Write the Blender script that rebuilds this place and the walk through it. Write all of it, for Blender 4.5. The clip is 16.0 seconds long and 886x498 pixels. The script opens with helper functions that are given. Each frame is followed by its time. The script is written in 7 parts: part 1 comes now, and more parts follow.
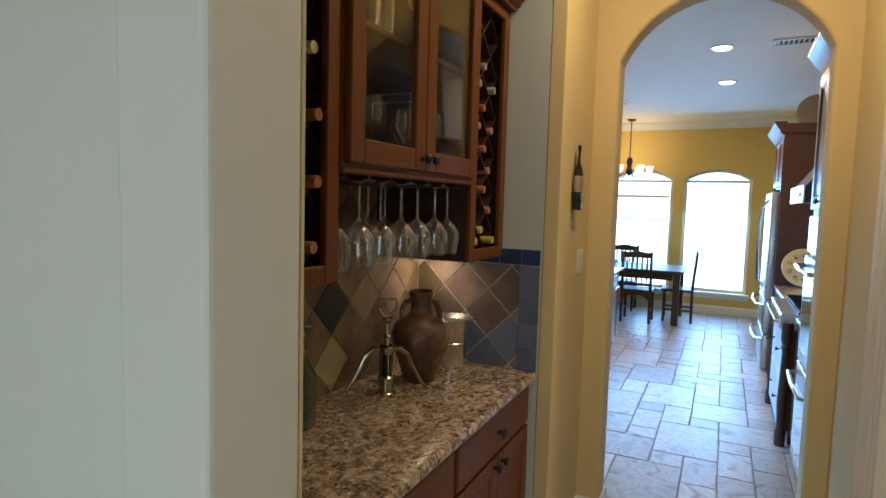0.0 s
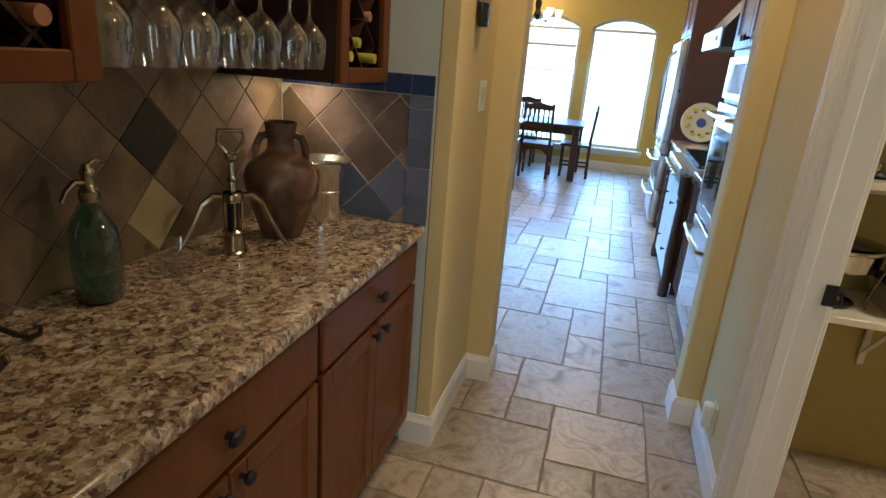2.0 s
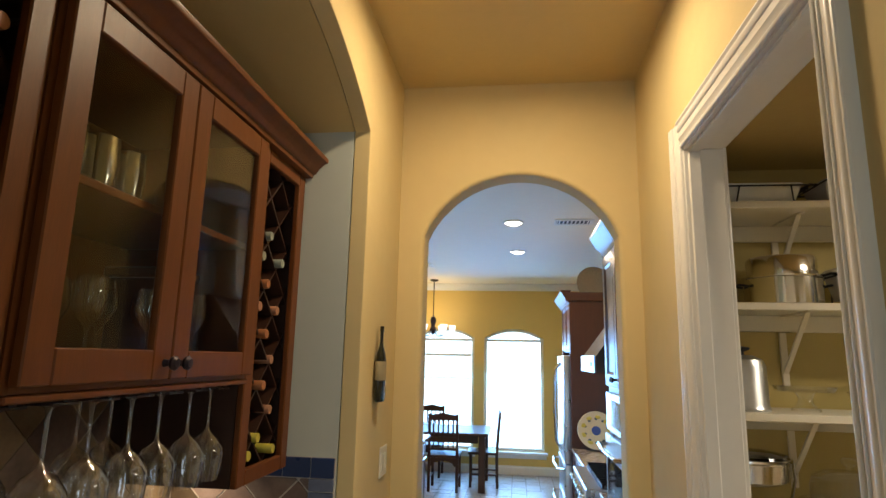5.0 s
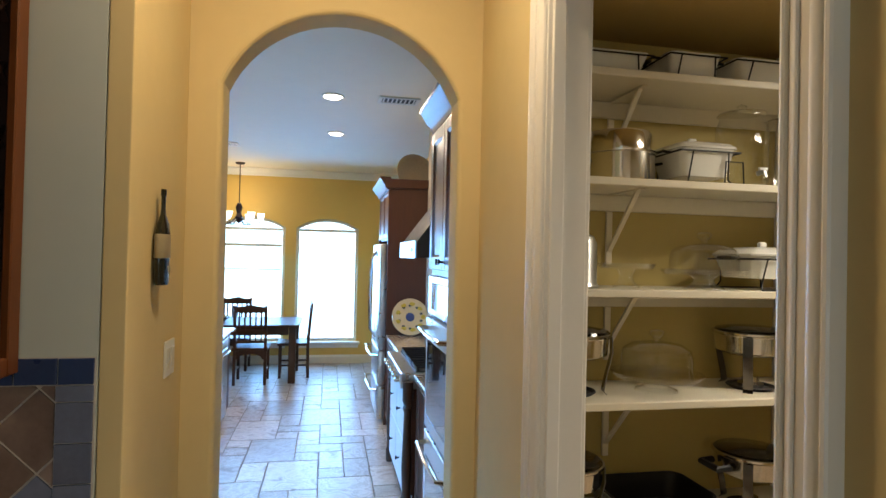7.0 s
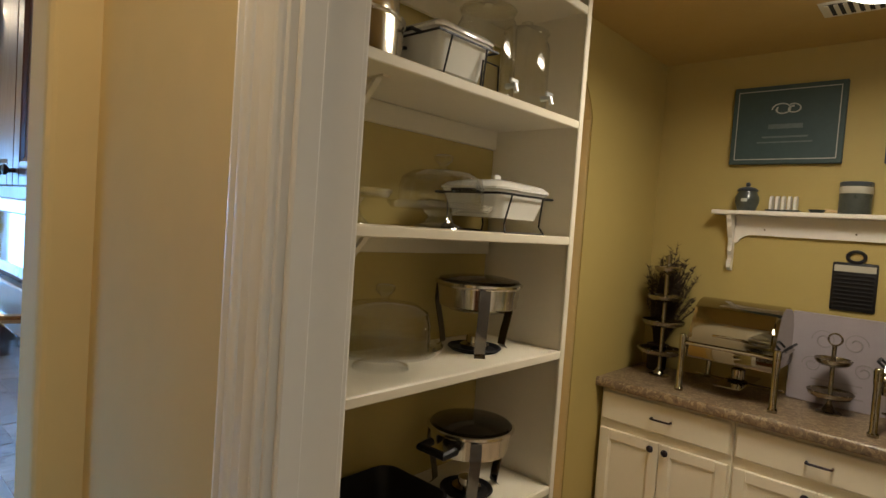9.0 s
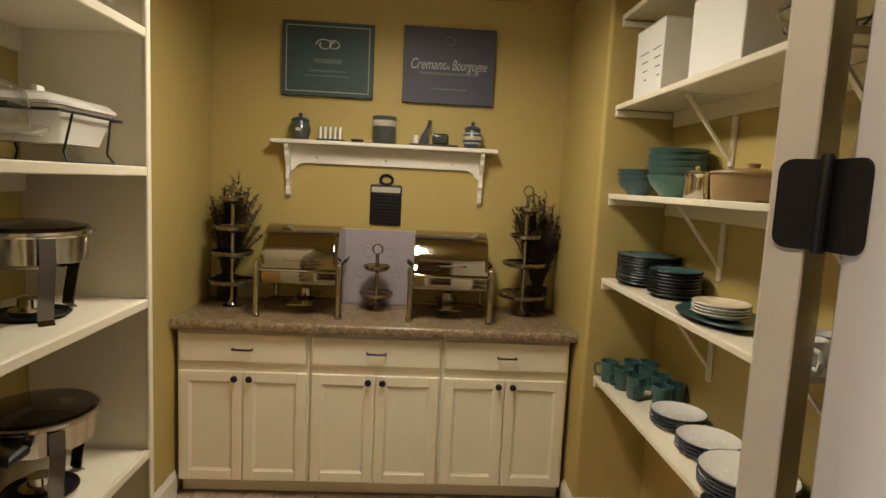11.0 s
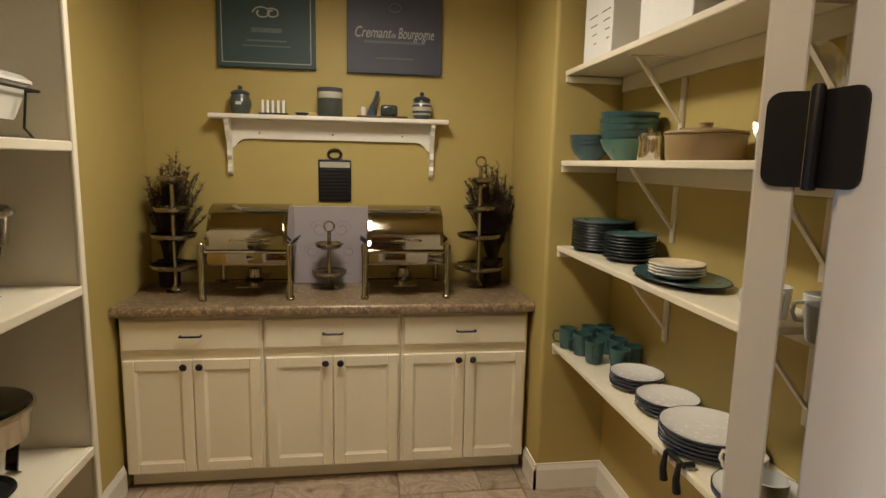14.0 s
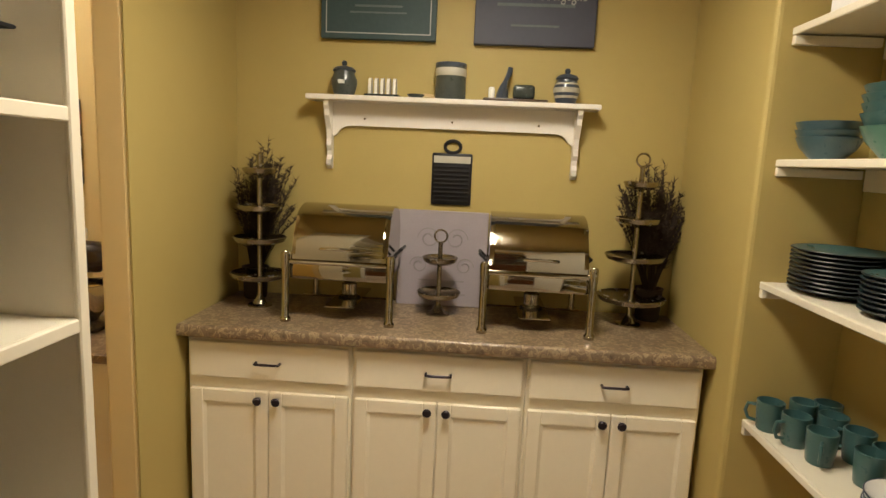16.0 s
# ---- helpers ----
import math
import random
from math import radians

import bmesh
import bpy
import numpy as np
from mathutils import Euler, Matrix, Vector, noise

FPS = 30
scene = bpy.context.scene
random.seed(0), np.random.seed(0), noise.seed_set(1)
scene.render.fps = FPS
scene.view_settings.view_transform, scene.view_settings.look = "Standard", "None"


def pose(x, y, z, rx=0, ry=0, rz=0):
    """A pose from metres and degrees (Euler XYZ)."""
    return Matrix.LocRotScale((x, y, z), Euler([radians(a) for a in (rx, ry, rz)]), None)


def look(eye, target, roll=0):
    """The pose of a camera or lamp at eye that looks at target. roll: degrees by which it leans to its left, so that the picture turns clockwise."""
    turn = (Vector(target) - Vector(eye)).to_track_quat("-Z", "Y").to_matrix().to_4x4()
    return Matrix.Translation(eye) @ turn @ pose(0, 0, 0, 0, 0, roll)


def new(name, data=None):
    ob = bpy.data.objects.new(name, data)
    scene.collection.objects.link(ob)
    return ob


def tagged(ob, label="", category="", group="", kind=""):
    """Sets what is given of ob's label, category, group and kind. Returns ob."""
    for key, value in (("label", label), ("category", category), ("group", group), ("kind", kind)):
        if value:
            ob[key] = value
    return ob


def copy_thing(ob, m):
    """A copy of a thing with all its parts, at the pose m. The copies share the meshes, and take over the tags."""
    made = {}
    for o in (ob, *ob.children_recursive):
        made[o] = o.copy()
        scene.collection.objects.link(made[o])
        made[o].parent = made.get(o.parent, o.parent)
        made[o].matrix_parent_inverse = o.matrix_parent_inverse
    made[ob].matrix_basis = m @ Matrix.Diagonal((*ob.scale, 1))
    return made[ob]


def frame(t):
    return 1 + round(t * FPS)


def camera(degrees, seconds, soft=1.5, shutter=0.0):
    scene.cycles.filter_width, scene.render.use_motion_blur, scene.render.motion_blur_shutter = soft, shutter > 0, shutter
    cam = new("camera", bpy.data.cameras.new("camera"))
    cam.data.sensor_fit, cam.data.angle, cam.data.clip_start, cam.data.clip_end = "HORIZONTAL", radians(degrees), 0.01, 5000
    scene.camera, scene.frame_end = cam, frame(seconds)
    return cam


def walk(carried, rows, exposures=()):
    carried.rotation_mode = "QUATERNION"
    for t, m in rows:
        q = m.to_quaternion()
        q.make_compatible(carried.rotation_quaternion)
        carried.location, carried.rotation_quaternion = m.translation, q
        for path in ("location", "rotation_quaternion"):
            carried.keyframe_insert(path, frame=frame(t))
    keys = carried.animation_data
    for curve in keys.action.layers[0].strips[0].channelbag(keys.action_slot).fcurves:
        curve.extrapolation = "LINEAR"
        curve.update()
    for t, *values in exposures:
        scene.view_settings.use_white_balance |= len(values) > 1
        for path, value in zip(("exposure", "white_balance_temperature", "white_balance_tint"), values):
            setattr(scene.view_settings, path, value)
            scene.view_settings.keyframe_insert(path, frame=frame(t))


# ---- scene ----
cam = camera(75.2, 16.0)
PATH = [
    (0, (-0.072, 2.282, 1.612), (-0.945, 4.074, 1.454), 1.6),
    (0.5, (-0.085, 2.376, 1.572), (-0.75, 4.241, 1.292), 2.5),
    (1, (-0.114, 2.552, 1.569), (-0.746, 4.436, 1.343), 3.0),
    (1.5, (-0.126, 2.65, 1.538), (-0.681, 4.531, 1.148), 2.7),
    (2, (-0.166, 2.702, 1.484), (-0.662, 4.536, 0.858), 4.5),
    (2.5, (-0.181, 2.703, 1.497), (-0.75, 4.541, 0.95), 4.5),
    (3, (-0.164, 2.714, 1.572), (-0.889, 4.548, 1.236), 1.1),
    (3.5, (-0.166, 2.72, 1.644), (-1.005, 4.531, 1.511), -0.8),
    (4, (-0.157, 2.705, 1.716), (-1.021, 4.508, 1.798), -1.9),
    (4.5, (-0.147, 2.685, 1.754), (-0.859, 4.537, 2.007), -1.4),
    (5, (-0.144, 2.637, 1.766), (-0.399, 4.586, 2.138), 1.3),
    (7.5, (-0.185, 3.194, 1.655), (0.442, 5.092, 1.595), 2.4),
    (8, (-0.161, 3.415, 1.617), (0.828, 5.152, 1.542), 4.1),
    (8.5, (-0.071, 3.678, 1.626), (1.152, 5.261, 1.6), 2.2),
    (9, (-0.004, 3.838, 1.616), (1.475, 5.181, 1.528), 4.1),
    (9.5, (-0.002, 3.95, 1.615), (1.794, 4.821, 1.496), 3.8),
    (10, (-0.008, 4.008, 1.606), (1.917, 4.515, 1.417), 3.9),
    (12.5, (0.018, 4.061, 1.586), (1.868, 3.358, 1.303), 2.1),
    (13, (0.022, 4.071, 1.559), (1.843, 3.312, 1.23), 3.5),
    (13.5, (0.019, 4.094, 1.54), (1.901, 3.516, 1.188), 1.9),
    (14, (0.05, 4.067, 1.566), (2.008, 3.788, 1.269), 1.2),
    (14.5, (0.187, 4.126, 1.549), (2.153, 4.391, 1.292), 2.0),
    (15, (0.321, 4.126, 1.584), (2.115, 4.98, 1.351), 2.1),
    (15.5, (0.473, 4.118, 1.564), (2.346, 4.771, 1.306), 1.8),
    (16, (0.706, 4.094, 1.536), (2.68, 4.204, 1.233), 2.6),
]
walk(cam, [(t, look(eye, target, roll)) for t, eye, target, roll in PATH], [(0, -0.18), (0.5, -0.34), (1.0, -0.3), (1.5, -0.15), (2.0, -0.05), (2.5, 0.05), (3.5, 0.0), (5.0, -0.1), (7.5, -0.12), (8.0, -0.25), (8.5, -0.45), (9.0, -0.42), (9.5, -0.2), (10.0, -0.12), (12.5, -0.12), (14.5, -0.18), (15.0, -0.08), (15.5, 0.08), (16, 0.25)])

# ---- world and large lights ----
world = bpy.data.worlds.new("sky")
scene.world = world
world.use_nodes = True
wt = world.node_tree
sky = wt.nodes.new("ShaderNodeTexSky")
sky.sky_type, sky.sun_disc, sky.sun_elevation, sky.sun_rotation = "NISHITA", False, radians(50), radians(200)
wt.nodes["Background"].inputs[1].default_value = 0.12
wt.links.new(sky.outputs[0], wt.nodes["Background"].inputs[0])


def area_light(name, x, y, z, sx, sy, watts, color, rx=0, rz=0, spread=180):
    d = bpy.data.lights.new(name, "AREA")
    d.shape, d.size, d.size_y, d.energy, d.color, d.spread = "RECTANGLE", sx, sy, watts, color, radians(spread)
    o = new(name, d)
    o.matrix_basis = pose(x, y, z, rx, 0, rz)
    return o


WARM, NEUTRAL = (1.0, 0.78, 0.5), (1.0, 0.89, 0.72)
sun = new("sun", bpy.data.lights.new("sun", "SUN"))
sun.data.energy, sun.data.angle, sun.data.color = 3.0, radians(0.5), (1.0, 0.95, 0.88)
sun.matrix_basis = pose(0, 20, 10, 40, 0, 20)
area_light("window_daylight", -1.33, 12.42, 1.25, 0.95, 1.8, 80, (0.14, 0.43, 1.0), 62, 180)
area_light("window_daylight", -0.2, 12.42, 1.25, 0.9, 1.8, 80, (0.14, 0.43, 1.0), 62, 180)
area_light("living_room_daylight", -0.9, -2.42, 1.25, 2.0, 2.0, 34, (0.50, 0.75, 1.0), 90, 0)
# fill lamp in an opening added to the hall's east wall, out of view
area_light("east_fill_light", 0.42, 0.62, 1.2, 1.5, 2.0, 40, (0.66, 0.86, 1.0), 90, 90)
# lamp added for daylight from the west; the unseen wall behind has no window
area_light("kitchen_west_daylight", -2.70, 7.5, 1.25, 2.4, 2.0, 165, (0.12, 0.42, 1.0), 50, -90, 110)
area_light("pantry_lamp_light", 1.98, 4.12, 2.492, 0.55, 0.24, 25, NEUTRAL, spread=170)
area_light("hall_downlight", -0.13, 4.35, 2.99, 0.12, 0.12, 16, WARM)
# second hall lamp is an added fill, never in view
area_light("hall_downlight", -0.13, 1.2, 2.99, 0.12, 0.12, 1.5, WARM)
area_light("kitchen_downlight", -0.177, 7.766, 2.94, 0.14, 0.14, 20, WARM)
area_light("kitchen_downlight", -0.135, 9.22, 2.94, 0.14, 0.14, 20, WARM)
# fill lamp added to brighten the room beyond the passage
area_light("passage_fill_light", 2.5, 6.2, 2.94, 0.14, 0.14, 20, NEUTRAL)
area_light("under_cabinet_light", -1.20, 4.47, 1.388, 0.08, 0.08, 1.0, WARM)
chand = new("chandelier_light", bpy.data.lights.new("chandelier_light", "POINT"))
chand.data.energy, chand.data.color, chand.data.shadow_soft_size = 12, WARM, 0.25
chand.location = (-1.455, 11.67, 2.45)

# ---- materials ----
MATS = {}


def mat(name, color, rough=0.5, metal=0.0, vary=0.12, scale=6.0, bump=0.0, bscale=80.0, obj=0.0, island=False, trans=0.0, ior=1.45, coat=0.0, stretch=None):
    """A surface with mottling at two scales, fine relief, and a little change from piece to piece."""
    if name in MATS:
        return MATS[name]
    m = bpy.data.materials.new(name)
    m.use_nodes = True
    nt = m.node_tree
    b = nt.nodes["Principled BSDF"]
    co = nt.nodes.new("ShaderNodeTexCoord")
    src = co.outputs["Object"]
    if stretch:
        mp = nt.nodes.new("ShaderNodeMapping")
        mp.inputs["Scale"].default_value = stretch
        nt.links.new(src, mp.inputs[0])
        src = mp.outputs[0]

    def noise_tex(sc, det):
        n = nt.nodes.new("ShaderNodeTexNoise")
        n.inputs["Scale"].default_value, n.inputs["Detail"].default_value = sc, det
        nt.links.new(src, n.inputs["Vector"])
        return n.outputs[0]

    def math_node(op, a, bb):
        n = nt.nodes.new("ShaderNodeMath")
        n.operation = op
        for k, v in enumerate((a, bb)):
            if isinstance(v, (int, float)):
                n.inputs[k].default_value = v
            else:
                nt.links.new(v, n.inputs[k])
        return n.outputs[0]

    if vary > 0 or obj > 0:
        v = math_node("ADD", math_node("MULTIPLY", noise_tex(scale, 4), 1.2 * vary), math_node("MULTIPLY", noise_tex(scale * 9, 3), 0.8 * vary))
        v = math_node("ADD", v, 1.0 - vary)
        if obj > 0:
            oi = nt.nodes.new("ShaderNodeObjectInfo" if not island else "ShaderNodeNewGeometry")
            r = oi.outputs["Random" if not island else "Random Per Island"]
            v = math_node("ADD", v, math_node("MULTIPLY", math_node("SUBTRACT", r, 0.5), 2 * obj))
        mix = nt.nodes.new("ShaderNodeMix")
        mix.data_type, mix.blend_type = "RGBA", "MULTIPLY"
        mix.inputs[0].default_value = 1.0
        mix.inputs[6].default_value = (*color, 1)
        nt.links.new(v, mix.inputs[7])
        nt.links.new(mix.outputs[2], b.inputs["Base Color"])
        nt.links.new(math_node("ADD", math_node("MULTIPLY", noise_tex(scale * 3, 2), 0.16), rough - 0.08), b.inputs["Roughness"])
    else:
        b.inputs["Base Color"].default_value = (*color, 1)
        b.inputs["Roughness"].default_value = rough
    b.inputs["Metallic"].default_value = metal
    b.inputs["Transmission Weight"].default_value = trans
    b.inputs["IOR"].default_value = ior
    b.inputs["Coat Weight"].default_value = coat
    if bump > 0:
        bn = nt.nodes.new("ShaderNodeBump")
        bn.inputs["Strength"].default_value, bn.inputs["Distance"].default_value = bump, 0.004
        nt.links.new(noise_tex(bscale, 4), bn.inputs["Height"])
        nt.links.new(bn.outputs[0], b.inputs["Normal"])
    MATS[name] = m
    return m


def speckled(name, ramp, scale, rough, coat=0.3, warp=0.6, obj=0.0, bump=0.0):
    """Granite and patterned laminate: blotches of several colours."""
    m = bpy.data.materials.new(name)
    m.use_nodes = True
    nt = m.node_tree
    b = nt.nodes["Principled BSDF"]
    co = nt.nodes.new("ShaderNodeTexCoord")
    n = nt.nodes.new("ShaderNodeTexNoise")
    n.inputs["Scale"].default_value, n.inputs["Detail"].default_value, n.inputs["Distortion"].default_value = scale, 5, warp
    r = nt.nodes.new("ShaderNodeValToRGB")
    els = r.color_ramp.elements
    els[0].position, els[0].color = ramp[0][0], (*ramp[0][1], 1)
    els[1].position, els[1].color = ramp[-1][0], (*ramp[-1][1], 1)
    for p, c in ramp[1:-1]:
        e = els.new(p)
        e.color = (*c, 1)
    nt.links.new(co.outputs["Object"], n.inputs["Vector"])
    nt.links.new(n.outputs[0], r.inputs[0])
    last = r.outputs[0]
    if obj > 0:
        # each piece takes its own stretch of the pattern and its own tone
        oi = nt.nodes.new("ShaderNodeObjectInfo")
        sh = nt.nodes.new("ShaderNodeVectorMath")
        sh.operation = "MULTIPLY_ADD"
        sh.inputs[1].default_value = (9.0, 5.0, 7.0)
        nt.links.new(oi.outputs["Random"], sh.inputs[0])
        nt.links.new(co.outputs["Object"], sh.inputs[2])
        nt.links.new(sh.outputs[0], n.inputs["Vector"])
        tone = nt.nodes.new("ShaderNodeMath")
        tone.operation = "MULTIPLY_ADD"
        tone.inputs[1].default_value, tone.inputs[2].default_value = 2 * obj, 1.0 - obj
        nt.links.new(oi.outputs["Random"], tone.inputs[0])
        fine = nt.nodes.new("ShaderNodeTexNoise")
        fine.inputs["Scale"].default_value, fine.inputs["Detail"].default_value = scale * 14, 3
        nt.links.new(sh.outputs[0], fine.inputs["Vector"])
        grain = nt.nodes.new("ShaderNodeMath")
        grain.operation = "MULTIPLY_ADD"
        grain.inputs[1].default_value = 0.5
        nt.links.new(fine.outputs[0], grain.inputs[0])
        sub_ = nt.nodes.new("ShaderNodeMath")
        sub_.operation = "SUBTRACT"
        sub_.inputs[1].default_value = 0.25
        nt.links.new(tone.outputs[0], sub_.inputs[0])
        nt.links.new(sub_.outputs[0], grain.inputs[2])
        mix = nt.nodes.new("ShaderNodeMix")
        mix.data_type, mix.blend_type = "RGBA", "MULTIPLY"
        mix.inputs[0].default_value = 1.0
        nt.links.new(last, mix.inputs[6])
        nt.links.new(grain.outputs[0], mix.inputs[7])
        last = mix.outputs[2]
    nt.links.new(last, b.inputs["Base Color"])
    if bump > 0:
        bn = nt.nodes.new("ShaderNodeBump")
        bn.inputs["Strength"].default_value, bn.inputs["Distance"].default_value = bump, 0.004
        nt.links.new(n.outputs[0], bn.inputs["Height"])
        nt.links.new(bn.outputs[0], b.inputs["Normal"])
    b.inputs["Roughness"].default_value, b.inputs["Coat Weight"].default_value, b.inputs["Coat Roughness"].default_value = rough, coat, 0.08
    MATS[name] = m
    return m


def glowing(name, color, strength):
    m = bpy.data.materials.new(name)
    m.use_nodes = True
    b = m.node_tree.nodes["Principled BSDF"]
    b.inputs["Base Color"].default_value = (*color, 1)
    b.inputs["Emission Color"].default_value = (*color, 1)
    b.inputs["Emission Strength"].default_value = strength
    MATS[name] = m
    return m


def thin_glass(name, tint=(1, 1, 1), gloss=0.1, power=2.0):
    """A sheet of glass: mostly clear, with a sharp reflection that grows at grazing angles."""
    if name in MATS:
        return MATS[name]
    m = bpy.data.materials.new(name)
    m.use_nodes = True
    nt = m.node_tree
    nt.nodes.remove(nt.nodes["Principled BSDF"])
    t = nt.nodes.new("ShaderNodeBsdfTransparent")
    t.inputs[0].default_value = (*tint, 1)
    g = nt.nodes.new("ShaderNodeBsdfGlossy")
    g.inputs["Roughness"].default_value = 0.035
    f = nt.nodes.new("ShaderNodeLayerWeight")
    p = nt.nodes.new("ShaderNodeMath")
    p.operation = "POWER"
    p.inputs[1].default_value = power
    nt.links.new(f.outputs["Facing"], p.inputs[0])
    a = nt.nodes.new("ShaderNodeMath")
    a.operation = "MULTIPLY_ADD"
    a.inputs[1].default_value, a.inputs[2].default_value = 0.9, gloss * 0.8
    a.use_clamp = True
    nt.links.new(p.outputs[0], a.inputs[0])
    mx = nt.nodes.new("ShaderNodeMixShader")
    nt.links.new(a.outputs[0], mx.inputs[0])
    nt.links.new(t.outputs[0], mx.inputs[1])
    nt.links.new(g.outputs[0], mx.inputs[2])
    nt.links.new(mx.outputs[0], nt.nodes["Material Output"].inputs[0])
    MATS[name] = m
    return m


HALL = mat("hall_paint", (0.66, 0.52, 0.265), 0.78, vary=0.08, scale=1.5, bump=0.5, bscale=9, ior=1.25)
# cream plaster greyed, so the blue daylight in the niche sits in its colour
NICHE = mat("daylit_niche_paint", (0.50, 0.53, 0.48), 0.6, vary=0.06, scale=2, bump=0.2, bscale=14)
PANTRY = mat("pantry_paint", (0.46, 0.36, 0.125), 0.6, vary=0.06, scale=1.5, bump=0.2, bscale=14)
CEIL = mat("ceiling_paint", (0.60, 0.45, 0.20), 0.36, vary=0.05, scale=2, bump=0.3, bscale=30)
KWALL = mat("kitchen_paint", (0.74, 0.51, 0.15), 0.6, vary=0.05, scale=1.5)
# tone warmed and lifted to offset the blue light on the kitchen ceiling
KCEIL = mat("kitchen_ceiling_paint", (0.88, 0.81, 0.69), 0.7, vary=0.04, bump=0.3, bscale=30)
# paler than the hall plaster, with the missing daylight put into the colour
DAYLIT = mat("daylit_wall_paint", (0.76, 0.75, 0.67), 0.6, vary=0.06, scale=1.5, bump=0.4, bscale=9)
TRIM = mat("cream_trim_paint", (0.80, 0.76, 0.69), 0.35, vary=0.05, scale=5)
WHITE = mat("white_shelf_paint", (0.75, 0.69, 0.555), 0.4, vary=0.05, scale=5)
CABINET = mat("cream_cabinet_paint", (0.84, 0.77, 0.61), 0.4, vary=0.05, scale=5)
STONE = speckled("travertine", [(0.28, (0.19, 0.125, 0.08)), (0.40, (0.39, 0.305, 0.225)), (0.50, (0.47, 0.385, 0.30)), (0.57, (0.35, 0.27, 0.20)), (0.64, (0.50, 0.415, 0.33)), (0.75, (0.29, 0.205, 0.14))], 4.5, 0.36, 0.0, 1.6, obj=0.22, bump=0.35)
GROUT = mat("grout", (0.28, 0.22, 0.165), 0.85, vary=0.2, scale=20, bump=0.3)
WOOD = mat("cherry_wood", (0.128, 0.039, 0.009), 0.40, vary=0.4, scale=5, stretch=(8, 8, 1), ior=1.35)
# wood darkened so the rack's inner shade is part of its colour
SHADEWOOD = mat("shaded_rack_wood", (0.036, 0.015, 0.009), 0.42, vary=0.3, scale=5)
WALNUT = mat("walnut_wood", (0.06, 0.028, 0.016), 0.4, vary=0.3, scale=5, stretch=(8, 8, 1))
STEEL = mat("polished_steel", (0.72, 0.68, 0.60), 0.14, 1.0, vary=0.06, scale=3)
BRUSHED = mat("brushed_steel", (0.62, 0.64, 0.66), 0.3, 1.0, vary=0.08, scale=4)
DARKSTEEL = mat("aged_pewter", (0.36, 0.32, 0.25), 0.25, 1.0, vary=0.15, scale=9)
BLACK = mat("black_iron", (0.012, 0.012, 0.014), 0.45, 0.2, vary=0.2, scale=20)
BRONZE = mat("oil_rubbed_bronze", (0.03, 0.022, 0.028), 0.4, 0.6, vary=0.2, scale=20)
GLASS = thin_glass("clear_glass", (0.985, 0.99, 0.985), 0.08, 2.4)
CRYSTAL = thin_glass("crystal", (0.97, 0.975, 0.97), 0.17, 1.7)
PANE = thin_glass("cabinet_glass", (0.94, 0.94, 0.92), 0.02, 4.0)


def flaked(name, ramp, scale, rough, fine=2.3):
    """Polished granite: sharp-edged crystals of several colours, broken up by finer ones."""
    m = bpy.data.materials.new(name)
    m.use_nodes = True
    nt = m.node_tree
    b = nt.nodes["Principled BSDF"]
    co = nt.nodes.new("ShaderNodeTexCoord")
    nz = nt.nodes.new("ShaderNodeTexNoise")
    nz.inputs["Scale"].default_value, nz.inputs["Detail"].default_value = scale * 0.9, 4
    nt.links.new(co.outputs["Object"], nz.inputs["Vector"])
    warp = nt.nodes.new("ShaderNodeVectorMath")
    warp.operation = "MULTIPLY_ADD"
    warp.inputs[1].default_value = (0.035, 0.035, 0.035)
    nt.links.new(nz.outputs["Color"], warp.inputs[0])
    nt.links.new(co.outputs["Object"], warp.inputs[2])
    cols = []
    for k in (1.0, fine):
        v = nt.nodes.new("ShaderNodeTexVoronoi")
        v.inputs["Scale"].default_value = scale * k
        nt.links.new(warp.outputs[0], v.inputs["Vector"])
        r = nt.nodes.new("ShaderNodeValToRGB")
        r.color_ramp.interpolation = "CONSTANT"
        els = r.color_ramp.elements
        els[0].position, els[0].color = ramp[0][0], (*ramp[0][1], 1)
        els[1].position, els[1].color = ramp[-1][0], (*ramp[-1][1], 1)
        for p, c in ramp[1:-1]:
            els.new(p).color = (*c, 1)
        nt.links.new(v.outputs["Color"], r.inputs[0])
        cols.append(r.outputs[0])
    mix = nt.nodes.new("ShaderNodeMix")
    mix.data_type = "RGBA"
    n2 = nt.nodes.new("ShaderNodeTexNoise")
    n2.inputs["Scale"].default_value, n2.inputs["Detail"].default_value = scale * 0.5, 3
    nt.links.new(co.outputs["Object"], n2.inputs["Vector"])
    nt.links.new(n2.outputs[0], mix.inputs[0])
    nt.links.new(cols[0], mix.inputs[6])
    nt.links.new(cols[1], mix.inputs[7])
    nt.links.new(mix.outputs[2], b.inputs["Base Color"])
    b.inputs["Roughness"].default_value, b.inputs["Coat Weight"].default_value, b.inputs["Coat Roughness"].default_value = rough, 0.3, 0.16
    MATS[name] = m
    return m


GRANITE = flaked("granite", [(0.0, (0.035, 0.02, 0.016)), (0.20, (0.12, 0.062, 0.044)), (0.37, (0.25, 0.165, 0.105)), (0.54, (0.42, 0.315, 0.21)), (0.72, (0.58, 0.48, 0.36)), (0.89, (0.70, 0.63, 0.54))], 50, 0.22)
LAMINATE = speckled("patterned_laminate", [(0.3, (0.10, 0.068, 0.040)), (0.43, (0.22, 0.155, 0.095)), (0.5, (0.17, 0.115, 0.07)), (0.57, (0.40, 0.31, 0.19)), (0.66, (0.18, 0.12, 0.07))], 34, 0.35, 0.1, 1.2)


